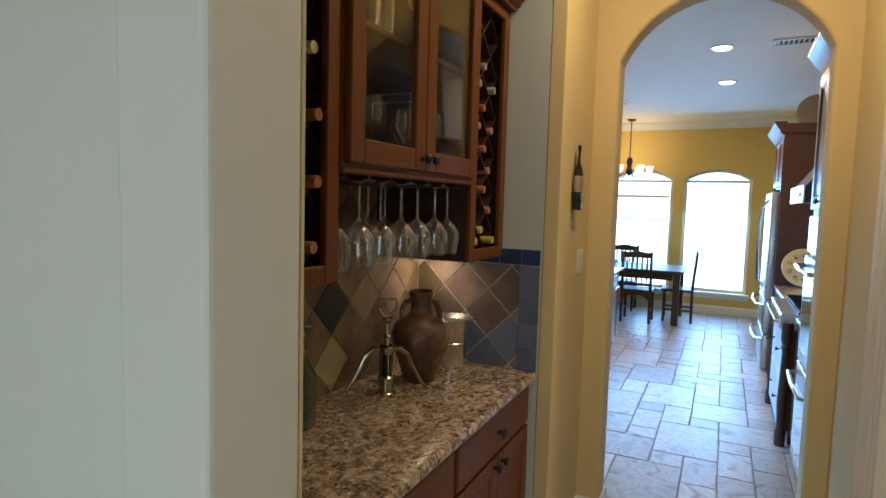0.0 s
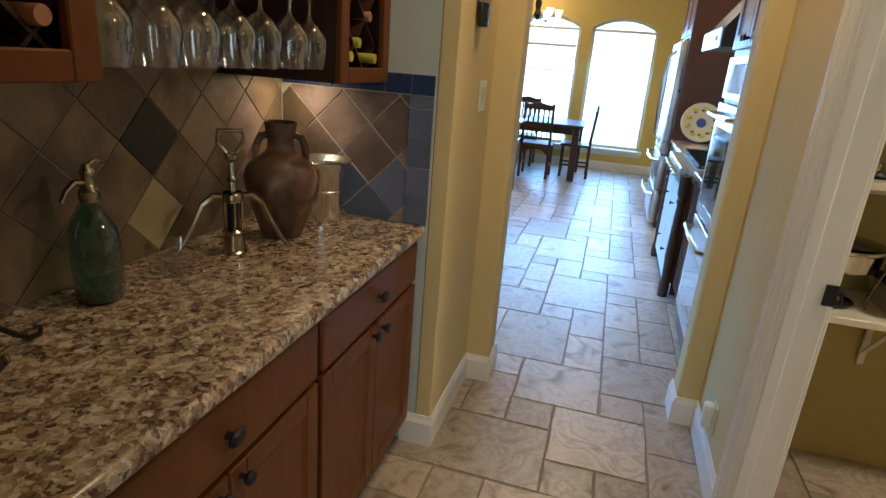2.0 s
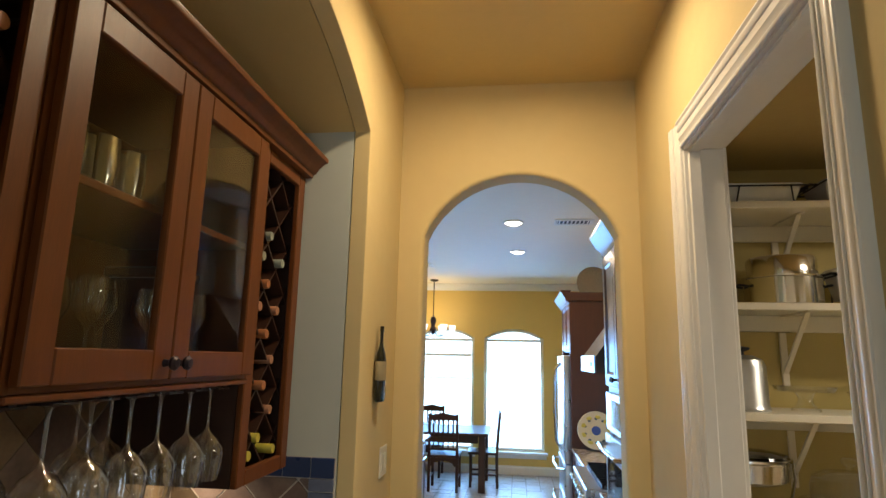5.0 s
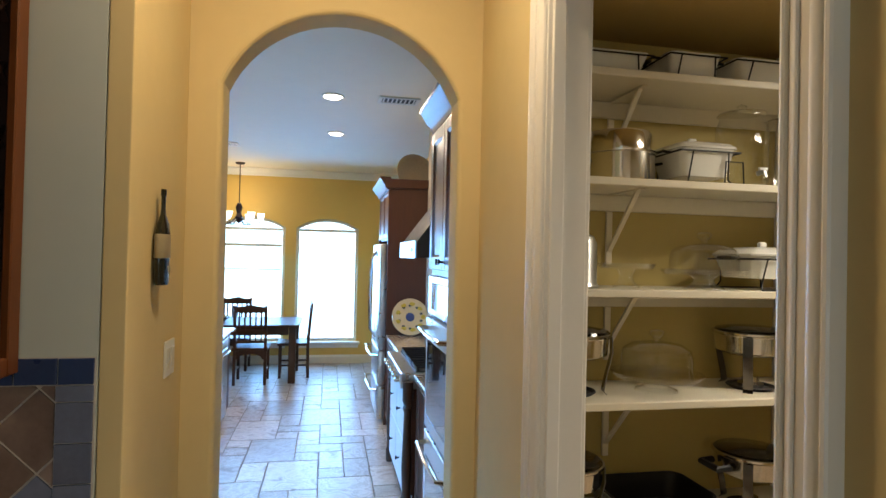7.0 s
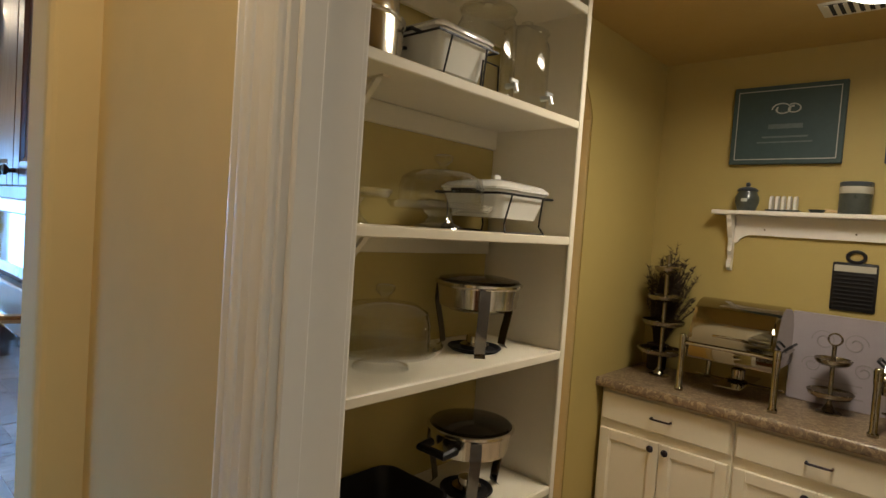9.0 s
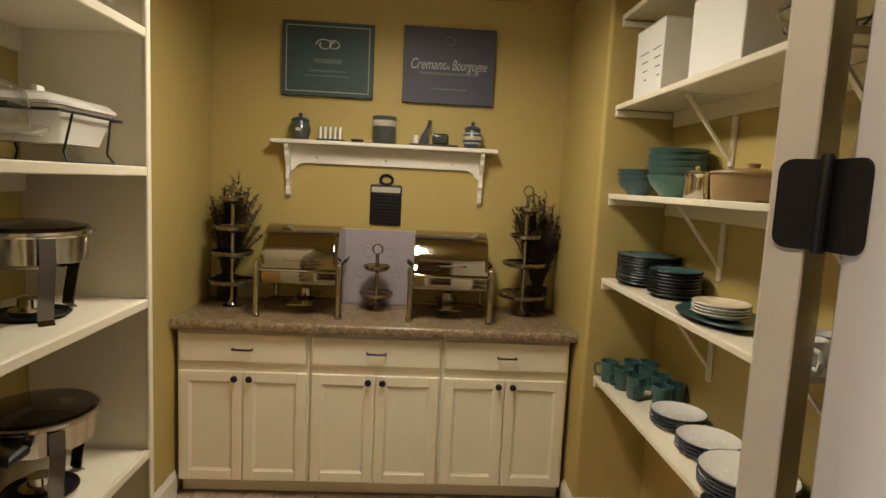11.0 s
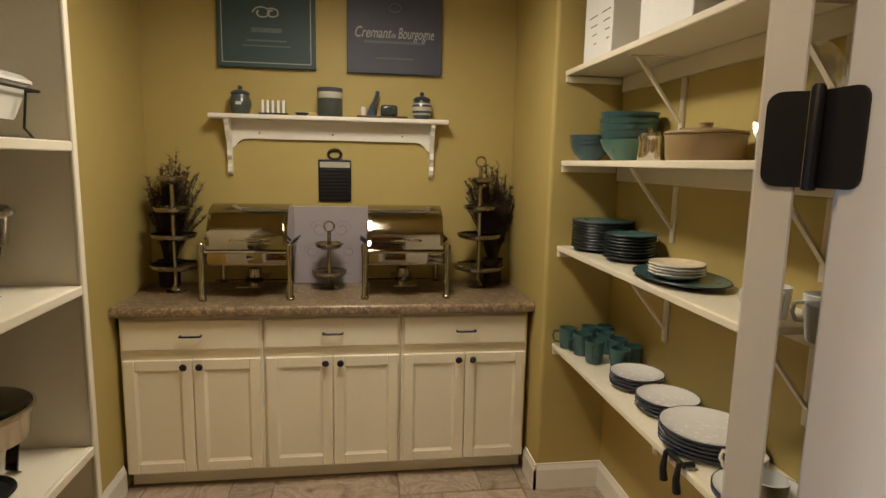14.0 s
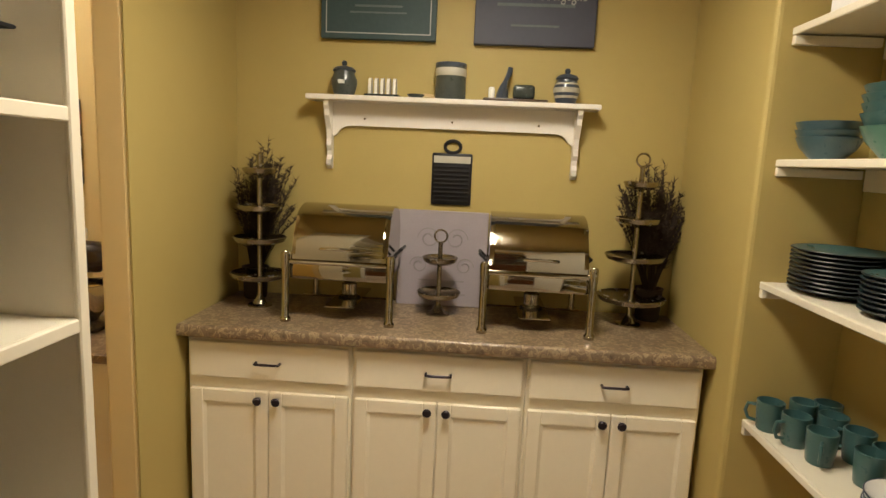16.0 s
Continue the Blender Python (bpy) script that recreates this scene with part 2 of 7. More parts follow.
# ---- mesh helpers ----
def box(bm, x0, x1, y0, y1, z0, z1, bev=0.0, seg=1):
    vs = [bm.verts.new((x, y, z)) for x in (x0, x1) for y in (y0, y1) for z in (z0, z1)]
    fs = [bm.faces.new([vs[i] for i in f]) for f in ((0, 1, 3, 2), (4, 6, 7, 5), (0, 4, 5, 1), (2, 3, 7, 6), (0, 2, 6, 4), (1, 5, 7, 3))]
    if bev > 0:
        es = list({e for f in fs for e in f.edges})
        bmesh.ops.bevel(bm, geom=es, offset=bev, segments=seg, affect="EDGES", profile=0.5)
    return bm


def prism(bm, pts, axis, a, b):
    """Extrudes a polygon: axis 'x' takes (y, z) points, 'y' takes (x, z), 'z' takes (x, y)."""
    def at(p, v):
        return {"x": (v, p[0], p[1]), "y": (p[0], v, p[1]), "z": (p[0], p[1], v)}[axis]
    lo = [bm.verts.new(at(p, a)) for p in pts]
    hi = [bm.verts.new(at(p, b)) for p in pts]
    bm.faces.new(lo)
    bm.faces.new(hi)
    n = len(pts)
    for i in range(n):
        bm.faces.new((lo[i], lo[(i + 1) % n], hi[(i + 1) % n], hi[i]))
    return bm


def lathe(bm, profile, seg=20, x=0, y=0, z=0, close=False, sx=1.0, sy=1.0):
    """Turns (radius, height) points about the upright axis."""
    rings = []
    for r, h in profile:
        if r < 1e-5:
            rings.append([bm.verts.new((x, y, z + h))])
        else:
            rings.append([bm.verts.new((x + sx * r * math.cos(2 * math.pi * k / seg), y + sy * r * math.sin(2 * math.pi * k / seg), z + h)) for k in range(seg)])
    pairs = list(zip(rings, rings[1:])) + ([(rings[-1], rings[0])] if close else [])
    for p, q in pairs:
        for k in range(seg):
            k2 = (k + 1) % seg
            if len(p) == 1 and len(q) > 1:
                bm.faces.new((p[0], q[k2], q[k]))
            elif len(q) == 1 and len(p) > 1:
                bm.faces.new((p[k], p[k2], q[0]))
            elif len(p) > 1:
                bm.faces.new((p[k], p[k2], q[k2], q[k]))
    return bm


def tube(bm, pts, r, seg=8, closed=False):
    """A round bar along a line of points."""
    pts = [Vector(p) for p in pts]
    n = len(pts)
    rings = []
    for i, p in enumerate(pts):
        a = pts[i - 1] if (i > 0 or closed) else p
        c = pts[(i + 1) % n] if (i < n - 1 or closed) else p
        d = (c - a).normalized()
        u = d.orthogonal().normalized() if not rings else (last - d * last.dot(d)).normalized()
        last = u
        w = d.cross(u)
        rr = r[i] if isinstance(r, (list, tuple)) else r
        rings.append([bm.verts.new(p + rr * (math.cos(2 * math.pi * k / seg) * u + math.sin(2 * math.pi * k / seg) * w)) for k in range(seg)])
    for i in range(n if closed else n - 1):
        p, q = rings[i], rings[(i + 1) % n]
        for k in range(seg):
            bm.faces.new((p[k], p[(k + 1) % seg], q[(k + 1) % seg], q[k]))
    if not closed:
        bm.faces.new(rings[0][::-1])
        bm.faces.new(rings[-1])
    return bm


def arc(cx, cz, r, a0, a1, n, rz=None):
    rz = rz or r
    return [(cx + r * math.cos(radians(a0 + (a1 - a0) * k / n)), cz + rz * math.sin(radians(a0 + (a1 - a0) * k / n))) for k in range(n + 1)]


def seg_arch(x0, x1, z_spring, z_top, n=24):
    """Points of a segmental arch from the (x1) side to the (x0) side."""
    c, h, w = (x0 + x1) / 2, z_top - z_spring, (x1 - x0) / 2
    r = (w * w + h * h) / (2 * h)
    a = math.degrees(math.asin(min(1, w / r)))
    return arc(c, z_top - r, r, 90 - a, 90 + a, n)


def mesh_of(bm, name, material, smooth=None):
    bmesh.ops.recalc_face_normals(bm, faces=bm.faces)
    me = bpy.data.meshes.new(name)
    bm.to_mesh(me)
    bm.free()
    me.materials.append(material)
    if smooth is not None:
        me.shade_smooth()
        me.set_sharp_from_angle(angle=radians(smooth))
    return me


def B():
    return bmesh.new()


def structure(name, bm, material, label="", smooth=None, bevel=0.0):
    o = new(name, mesh_of(bm, name, material, smooth))
    if bevel:
        md = o.modifiers.new("rounding", "BEVEL")
        md.width, md.segments, md.limit_method, md.angle_limit = bevel, 3, "ANGLE", radians(50)
    return tagged(o, label, "", "", "structure")


def thing(name, x, y, z, label, category, group="", rz=0):
    o = new(name)
    o.empty_display_size = 0.05
    o.matrix_basis = pose(x, y, z, 0, 0, rz)
    return tagged(o, label, category, group)


def part(name, bm, material, parent, label="", smooth=35):
    o = new(name, mesh_of(bm, name, material, smooth))
    o.parent = parent
    return tagged(o, label) if label else o


def solo(name, bm, material, x, y, z, label, category, group="", smooth=35, rz=0):
    """A thing of one mesh."""
    o = new(name, mesh_of(bm, name, material, smooth))
    o.matrix_basis = pose(x, y, z, 0, 0, rz)
    return tagged(o, label, category, group)

# ---- the place ----
HX0, HX1, AY0, AY1 = -0.68, 0.392, 5.18, 5.33        # hall's side faces, arch wall
NY0, NY1, NX = 3.02, 4.60, -1.33                    # bar niche
DY0, DY1, DH = 3.652, 4.473, 2.44                     # pantry doorway
PX0, PX1, PIER, PS, PA = 0.50, 3.25, 2.57, 2.905, 3.23  # pantry faces
PCEIL, HCEIL, KCEILZ = 2.595, 3.04, 2.99
KX0, KX1, KY1 = -2.75, 1.06, 12.2

# floor slab
floor = structure("floor", box(B(), -5.2, 3.5, -2.4, 12.6, -0.12, -0.006), GROUT, "tan travertine floor tiles in a random pattern")

# hall west wall with the arched bar niche
niche_top = [(NY1, 2.585)] + [(y, z) for y, z in seg_arch(NY0, NY1, 2.585, 2.80, 20)][1:-1] + [(NY0, 2.585)]
bm = prism(B(), [(3.013, 0), (NY0, 0)] + niche_top[::-1] + [(NY1, 0), (AY0, 0), (AY0, HCEIL), (3.013, HCEIL)], "x", -0.74, HX0)
structure("wall_hall_west", bm, HALL, "cream plaster hall wall with an arched niche", bevel=0.03)
for side, a in (("wall_niche_back", (NX - 0.1, NX, NY0 - 0.1, NY1 + 0.1)), ("wall_niche_south", (NX, -0.742, NY0 - 0.1, NY0)), ("wall_niche_north", (NX, -0.742, NY1, NY1 + 0.1))):
    structure(side, box(B(), *a, 0, 2.95), NICHE, "plaster lining of the bar niche, toned grey-green for blue daylight")
bm = B()
pts = [(NY0, 2.585)] + niche_top[::-1][1:-1] + [(NY1, 2.585), (NY1, 2.95), (NY0, 2.95)]
prism(bm, pts, "x", NX, -0.742)
# darker ceiling colour instead of hall paint puts the weak light up here into it
structure("niche_soffit", bm, CEIL, "curved plaster soffit of the bar niche", smooth=40)
structure("wall_hall_west_end", prism(B(), [(-0.86, 2.82), (HX0 + 0.001, 2.82), (HX0 + 0.001, 3.012), (-0.741, 3.012), (-0.741, 2.918), (-0.86, 2.918)], "z", 0, HCEIL), DAYLIT, "plaster end of the hall wall, tone lifted for daylight", bevel=0.012)
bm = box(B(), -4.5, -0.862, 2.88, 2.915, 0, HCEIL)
structure("wall_living_north", bm, DAYLIT, "plaster wall beside the hall, tone lifted for daylight")

# arch wall between hall and kitchen
ax0, ax1 = -0.565, 0.30
bm = prism(B(), [(-2.85, 0), (ax0, 0)] + seg_arch(ax0, ax1, 2.31, 2.60)[::-1] + [(ax1, 0), (1.2, 0), (1.2, 3.1), (-2.85, 3.1)], "y", AY0, AY1)
structure("wall_arch", bm, HALL, "ochre plaster wall with an arched opening", bevel=0.018)
bm = prism(B(), [(1.2, 0), (1.74, 0)] + seg_arch(1.74, 2.44, 2.15, 2.42)[::-1] + [(2.44, 0), (3.4, 0), (3.4, 3.1), (1.2, 3.1)], "y", AY0, AY0 + 0.10)
structure("wall_passage_south", bm, HALL, "ochre plaster wall with an arched passage", bevel=0.012)

# hall east wall: pantry doorway, plus an unseen opening added for the fill lamp
bm = prism(B(), [(-2.4, 0), (-0.15, 0), (-0.15, 2.25), (1.4, 2.25), (1.4, 0), (DY0 - 0.02, 0), (DY0 - 0.02, DH + 0.02), (DY1 + 0.02, DH + 0.02), (DY1 + 0.02, 0), (AY0, 0), (AY0, HCEIL), (-2.4, HCEIL)], "x", HX1, PX0 - 0.002)
structure("wall_hall_east", bm, HALL, "ochre plaster hall wall with a doorway and an added unseen opening")
structure("ceiling_hall", box(B(), -4.5, HX1 + 0.13, -2.4, AY0, HCEIL, HCEIL + 0.1), CEIL, "ochre painted hall ceiling")
structure("wall_living_west", box(B(), -4.5, -4.4, -2.4, 2.93, 0, HCEIL), DAYLIT, "plain plaster wall")
# unseen wall, its opening added for the daylight lamp
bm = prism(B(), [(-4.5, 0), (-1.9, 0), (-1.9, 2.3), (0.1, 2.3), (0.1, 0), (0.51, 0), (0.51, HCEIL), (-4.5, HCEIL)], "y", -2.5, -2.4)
structure("wall_living_south", bm, DAYLIT, "plain plaster wall")

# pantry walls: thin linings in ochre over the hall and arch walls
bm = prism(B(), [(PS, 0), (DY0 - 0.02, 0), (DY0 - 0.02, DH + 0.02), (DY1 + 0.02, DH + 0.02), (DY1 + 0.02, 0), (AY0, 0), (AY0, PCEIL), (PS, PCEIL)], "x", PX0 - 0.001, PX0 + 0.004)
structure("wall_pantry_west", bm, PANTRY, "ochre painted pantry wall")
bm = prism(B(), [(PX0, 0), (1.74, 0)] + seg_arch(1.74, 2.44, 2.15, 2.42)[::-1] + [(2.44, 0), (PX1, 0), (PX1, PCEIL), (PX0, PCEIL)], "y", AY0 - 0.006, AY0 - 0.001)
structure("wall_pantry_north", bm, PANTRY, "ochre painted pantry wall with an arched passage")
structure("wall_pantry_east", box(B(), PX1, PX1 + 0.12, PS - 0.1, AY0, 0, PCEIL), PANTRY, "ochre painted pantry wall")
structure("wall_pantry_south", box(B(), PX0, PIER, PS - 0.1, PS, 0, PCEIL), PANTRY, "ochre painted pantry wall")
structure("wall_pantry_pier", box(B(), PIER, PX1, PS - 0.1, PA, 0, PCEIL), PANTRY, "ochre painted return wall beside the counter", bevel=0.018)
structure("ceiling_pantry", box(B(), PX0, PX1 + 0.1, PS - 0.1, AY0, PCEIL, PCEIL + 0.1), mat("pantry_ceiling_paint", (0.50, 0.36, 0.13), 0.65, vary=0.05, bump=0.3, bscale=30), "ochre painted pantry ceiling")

# kitchen shell
W1, W2 = (-1.82, -0.84), (-0.68, 0.28)
WS, WSP, WT = 0.34, 2.10, 2.255
wc = (W1[1] + W2[0]) / 2
outline = [(KX0, 0), (wc, 0), (wc, WS), (W1[0], WS)] + seg_arch(W1[0], W1[1], WSP, WT)[::-1] + [(W1[1], WS + 0.001), (wc, WS + 0.001), (wc, 3.1), (KX0, 3.1)]
bm = prism(B(), outline, "y", KY1, KY1 + 0.16)
outline = [(wc, WS + 0.001), (W2[0], WS + 0.001)] + seg_arch(W2[0], W2[1], WSP, WT)[::-1] + [(W2[1], WS), (wc, WS), (wc, 0), (KX1 + 0.1, 0), (KX1 + 0.1, 3.1), (wc, 3.1)]
structure("wall_kitchen_north_east", prism(B(), outline, "y", KY1, KY1 + 0.16), KWALL, "golden yellow kitchen wall with an arched window")
structure("wall_kitchen_north", bm, KWALL, "golden yellow kitchen wall with two arched windows")
structure("wall_kitchen_east", box(B(), KX1, KX1 + 0.1, AY1, KY1, 0, 3.1), KWALL, "golden yellow kitchen wall")
structure("wall_kitchen_range", box(B(), 0.80, KX1, 6.12, 8.80, 0, 3.1), mat("beige_plaster", (0.60, 0.52, 0.40), 0.6, vary=0.05), "beige plaster wall behind the range")
structure("wall_kitchen_west", box(B(), KX0 - 0.1, KX0, AY1, KY1, 0, 3.1), KWALL, "golden yellow kitchen wall")
structure("ceiling_kitchen", box(B(), KX0, 3.4, AY0 + 0.05, KY1, KCEILZ, KCEILZ + 0.1), KCEIL, "white textured kitchen ceiling")
structure("wall_passage_east", box(B(), 3.3, 3.4, AY0 + 0.10, 7.3, 0, 3.1), HALL, "ochre wall beyond the passage")
structure("wall_passage_north", box(B(), KX1 + 0.1, 3.3, 7.2, 7.3, 0, 3.1), HALL, "ochre wall beyond the passage")
prof = [(0, 0), (0, -0.11), (-0.015, -0.11), (-0.03, -0.07), (-0.07, -0.03), (-0.09, -0.02), (-0.09, 0)]
bm = prism(B(), [(KY1 + a, KCEILZ + b) for a, b in prof], "x", KX0, KX1)
structure("trim", bm, mat("white_trim_paint", (0.82, 0.80, 0.75), 0.4, vary=0.03), "white crown moulding along the kitchen ceiling")


def baseboard(name, x0, y0, x1, y1, nx, ny, h=0.13, d=0.015):
    """A board along the wall from (x0, y0) to (x1, y1); (nx, ny) points into the room."""
    L = math.hypot(x1 - x0, y1 - y0)
    bm = prism(B(), [(0, 0), (d, 0), (d, h - 0.03), (d * 0.7, h - 0.018), (d * 0.55, h - 0.012), (d * 0.4, h), (0, h)], "x", 0, L)
    o = structure(name, bm, TRIM, "cream painted baseboard")
    ux, uy = (x1 - x0) / L, (y1 - y0) / L
    o.matrix_basis = Matrix(((ux, nx, 0, x0), (uy, ny, 0, y0), (0, 0, 1, 0), (0, 0, 0, 1)))
    return o


for a in ((HX0, NY1, HX0, AY0, 1, 0), (-0.80, NY1, HX0 + 0.015, NY1, 0, -1), (HX0, AY0, ax0, AY0, 0, -1), (ax0, AY0 - 0.015, ax0, AY1 + 0.015, 1, 0), (ax1, AY0, HX1, AY0, 0, -1), (ax1, AY0 - 0.015, ax1, AY1 + 0.015, -1, 0),
          (HX1, DY1 + 0.096, HX1, AY0, -1, 0), (PIER, PS, PIER, PA + 0.015, -1, 0), (PIER - 0.015, PA, 2.74, PA, 0, 1), (PX0 + 0.2, PS, PIER, PS, 0, 1), (2.44, AY0 - 0.006, 2.74, AY0 - 0.006, 0, -1),
          (2.44, AY0 - 0.02, 2.44, AY0 + 0.10, -1, 0), (HX0, 2.82, HX0, NY0, 1, 0), (HX1, 1.42, HX1, DY0 - 0.096, -1, 0), (KX0, KY1, KX1, KY1, 0, -1)):
    baseboard("baseboard", *a)

# doorway lining, stops and casings
door_frame = thing("door_1", 0, 0, 0, "cream painted doorway casing and jamb", "door frame")
door_frame["kind"] = "structure"
X0, X1 = HX1 - 0.006, PX0 + 0.006
bm = B()
box(bm, X0, X1, DY0 - 0.018, DY0, 0, DH, 0.002)
part("jamb", bm, TRIM, door_frame)
part("jamb", box(B(), X0, X1, DY1, DY1 + 0.018, 0, DH, 0.002), TRIM, door_frame)
part("jamb", box(B(), X0, X1, DY0 - 0.018, DY1 + 0.018, DH, DH + 0.018, 0.002), TRIM, door_frame)
for y0, y1 in ((DY0, DY0 + 0.011), (DY1 - 0.011, DY1)):
    part("door_stop", box(B(), 0.398, 0.436, y0, y1, 0, DH, 0.003), TRIM, door_frame)
part("door_stop", box(B(), 0.398, 0.436, DY0, DY1, DH - 0.011, DH, 0.003), TRIM, door_frame)


CASING = [(0, 0), (0, 0.011), (0.0025, 0.0155), (0.007, 0.017), (0.011, 0.0155), (0.0135, 0.0115), (0.017, 0.0125), (0.024, 0.0155), (0.030, 0.0195), (0.0325, 0.0195), (0.0342, 0.016),
          (0.053, 0.0175), (0.0545, 0.021), (0.059, 0.024), (0.065, 0.025), (0.071, 0.0235), (0.075, 0.021), (0.078, 0.0225), (0.082, 0.026), (0.087, 0.0255), (0.089, 0.022), (0.089, 0)]


def casing(side, y_in, sgn, h, x, out):
    """An upright moulded board beside the doorway, stepped in section."""
    part(side, prism(B(), [(x + out * d, y_in + sgn * u) for u, d in CASING], "z", 0, h), TRIM, door_frame, smooth=25)


for x, out in ((HX1, -1), (PX0 + 0.004, 1)):
    casing("casing", DY0 - 0.006, -1, DH + 0.095, x, out)
    casing("casing", DY1 + 0.006, 1, DH + 0.095, x, out)
    part("casing", prism(B(), [(x + out * d * 0.98, DH + 0.006 + u) for u, d in CASING], "y", DY0 - 0.006, DY1 + 0.006), TRIM, door_frame, smooth=25)


# ---- bar niche ----
def panel_door(parent, name, x, y0, y1, z0, z1, material, t=0.02, rail=0.055, facing=1, knob=None, knob_mat=None, pull=None):
    """A cabinet door or drawer front with a raised frame, facing along +x or -x from the plane x."""
    f = facing
    d = B()
    xb, xf = (x, x + f * t)
    lo, hi = min(xb, xf), max(xb, xf)
    slab = name == "drawer"
    if slab:
        box(d, lo, hi, y0, y1, z0, z1, 0.007, 2)
    for a in () if slab else ((y0, y0 + rail, z0, z1), (y1 - rail, y1, z0, z1), (y0 + rail, y1 - rail, z0, z0 + rail), (y0 + rail, y1 - rail, z1 - rail, z1)):
        box(d, lo, hi, *a, 0.003)
    xm = x + f * (t - 0.009)
    if not slab:
        box(d, min(xb, xm), max(xb, xm), y0 + rail - 0.001, y1 - rail + 0.001, z0 + rail - 0.001, z1 - rail + 0.001)
        # sloped bead round the sunken panel
        g, e = 0.010, 0.0005
        a0, a1, b0, b1 = y0 + rail + e, y1 - rail - e, z0 + rail + e, z1 - rail - e
        hi_ring = [d.verts.new((xf - f * 0.003, *p)) for p in ((a0, b0), (a1, b0), (a1, b1), (a0, b1))]
        lo_ring = [d.verts.new((xm + f * 0.0004, *p)) for p in ((a0 + g, b0 + g), (a1 - g, b0 + g), (a1 - g, b1 - g), (a0 + g, b1 - g))]
        for q in range(4):
            d.faces.new((hi_ring[q], hi_ring[(q + 1) % 4], lo_ring[(q + 1) % 4], lo_ring[q]))
    door = part(name, d, material, parent, smooth=None)
    if knob:
        k = lathe(B(), [(0.007, 0), (0.006, 0.012), (0.015, 0.018), (0.017, 0.024), (0.012, 0.030), (0, 0.032)], 12)
        o = part("knob", k, knob_mat, door, "dark bronze knob")
        o.matrix_basis = pose(xf, knob[0], knob[1], 0, 90 * f, 0) @ Matrix.Diagonal((1.15, 1.55, 1, 1) if name == "drawer" else (1, 1, 1, 1))
    if pull:
        yy, zz = pull
        k = B()
        tube(k, [(xf - f * 0.002, yy - 0.045, zz), (xf + f * 0.022, yy - 0.045, zz), (xf + f * 0.025, yy - 0.03, zz), (xf + f * 0.025, yy + 0.03, zz), (xf + f * 0.022, yy + 0.045, zz), (xf - f * 0.002, yy + 0.045, zz)], 0.005)
        part("pull", k, knob_mat, door, "dark bronze pull")
    return door


def base_unit(x_front, x_back, y0, y1, facing, material, ztop, kick, label, group, knob_mat, drawer, doors, rail=0.055, knobz=None, oval=False):
    """A base cabinet: carcass, toe kick, one drawer, two doors."""
    u = thing("base_cabinet", 0, 0, 0, label, "cabinet", group)
    f = facing
    lo, hi = min(x_front, x_back), max(x_front, x_back)
    part("body", box(B(), lo, hi, y0 + 0.001, y1 - 0.001, kick, ztop, 0.002), material, u, smooth=None)
    kx = x_front - f * 0.06
    part("toe_kick", box(B(), min(kx, x_back), max(kx, x_back), y0, y1, 0, kick), material, u, smooth=None)
    yc = (y0 + y1) / 2
    panel_door(u, "drawer", x_front, y0 + 0.012, y1 - 0.012, drawer[0], drawer[1], material, rail=0.018, facing=f, knob=(yc, (drawer[0] + drawer[1]) / 2) if oval else None, pull=None if oval else (yc, (drawer[0] + drawer[1]) / 2), knob_mat=knob_mat)
    kz = knobz or doors[1] - 0.03
    panel_door(u, "door", x_front, y0 + 0.012, yc - 0.002, doors[0], doors[1], material, rail=rail, facing=f, knob=(yc - 0.035, kz), knob_mat=knob_mat)
    panel_door(u, "door", x_front, yc + 0.002, y1 - 0.012, doors[0], doors[1], material, rail=rail, facing=f, knob=(yc + 0.035, kz), knob_mat=knob_mat)
    return u


for y0, y1 in ((3.115, 3.855), (3.855, 4.595)):
    base_unit(-0.79, NX + 0.005, y0, y1, 1, WOOD, 0.868, 0.10, "cherry wood base cabinet with drawer under the bar counter", "bar base cabinets", BRONZE, (0.705, 0.855), (0.115, 0.69), oval=True)
solo("cabinet_filler", box(B(), NX + 0.005, -0.785, NY0 + 0.002, 3.113, 0, 0.868, 0.002), WOOD, 0, 0, 0, "cherry wood filler strip beside the bar cabinets", "cabinet", smooth=None)
bct = thing("bar_countertop", 0, 0, 0, "brown and cream speckled granite bar countertop", "countertop")
part("slab", box(B(), NX + 0.004, -0.7705, NY0 + 0.002, NY1 - 0.002, 0.870, 0.91), GRANITE, bct, smooth=None)
part("front_edge", prism(B(), [(-0.77, 0.870), (-0.77, 0.9102), (-0.763, 0.9098), (-0.757, 0.906), (-0.753, 0.899), (-0.752, 0.889), (-0.753, 0.880), (-0.757, 0.873), (-0.763, 0.870)], "y", NY0 + 0.002, NY1 - 0.002), GRANITE, bct, smooth=60)

CAB = -0.915   # front plane of the wall cabinets


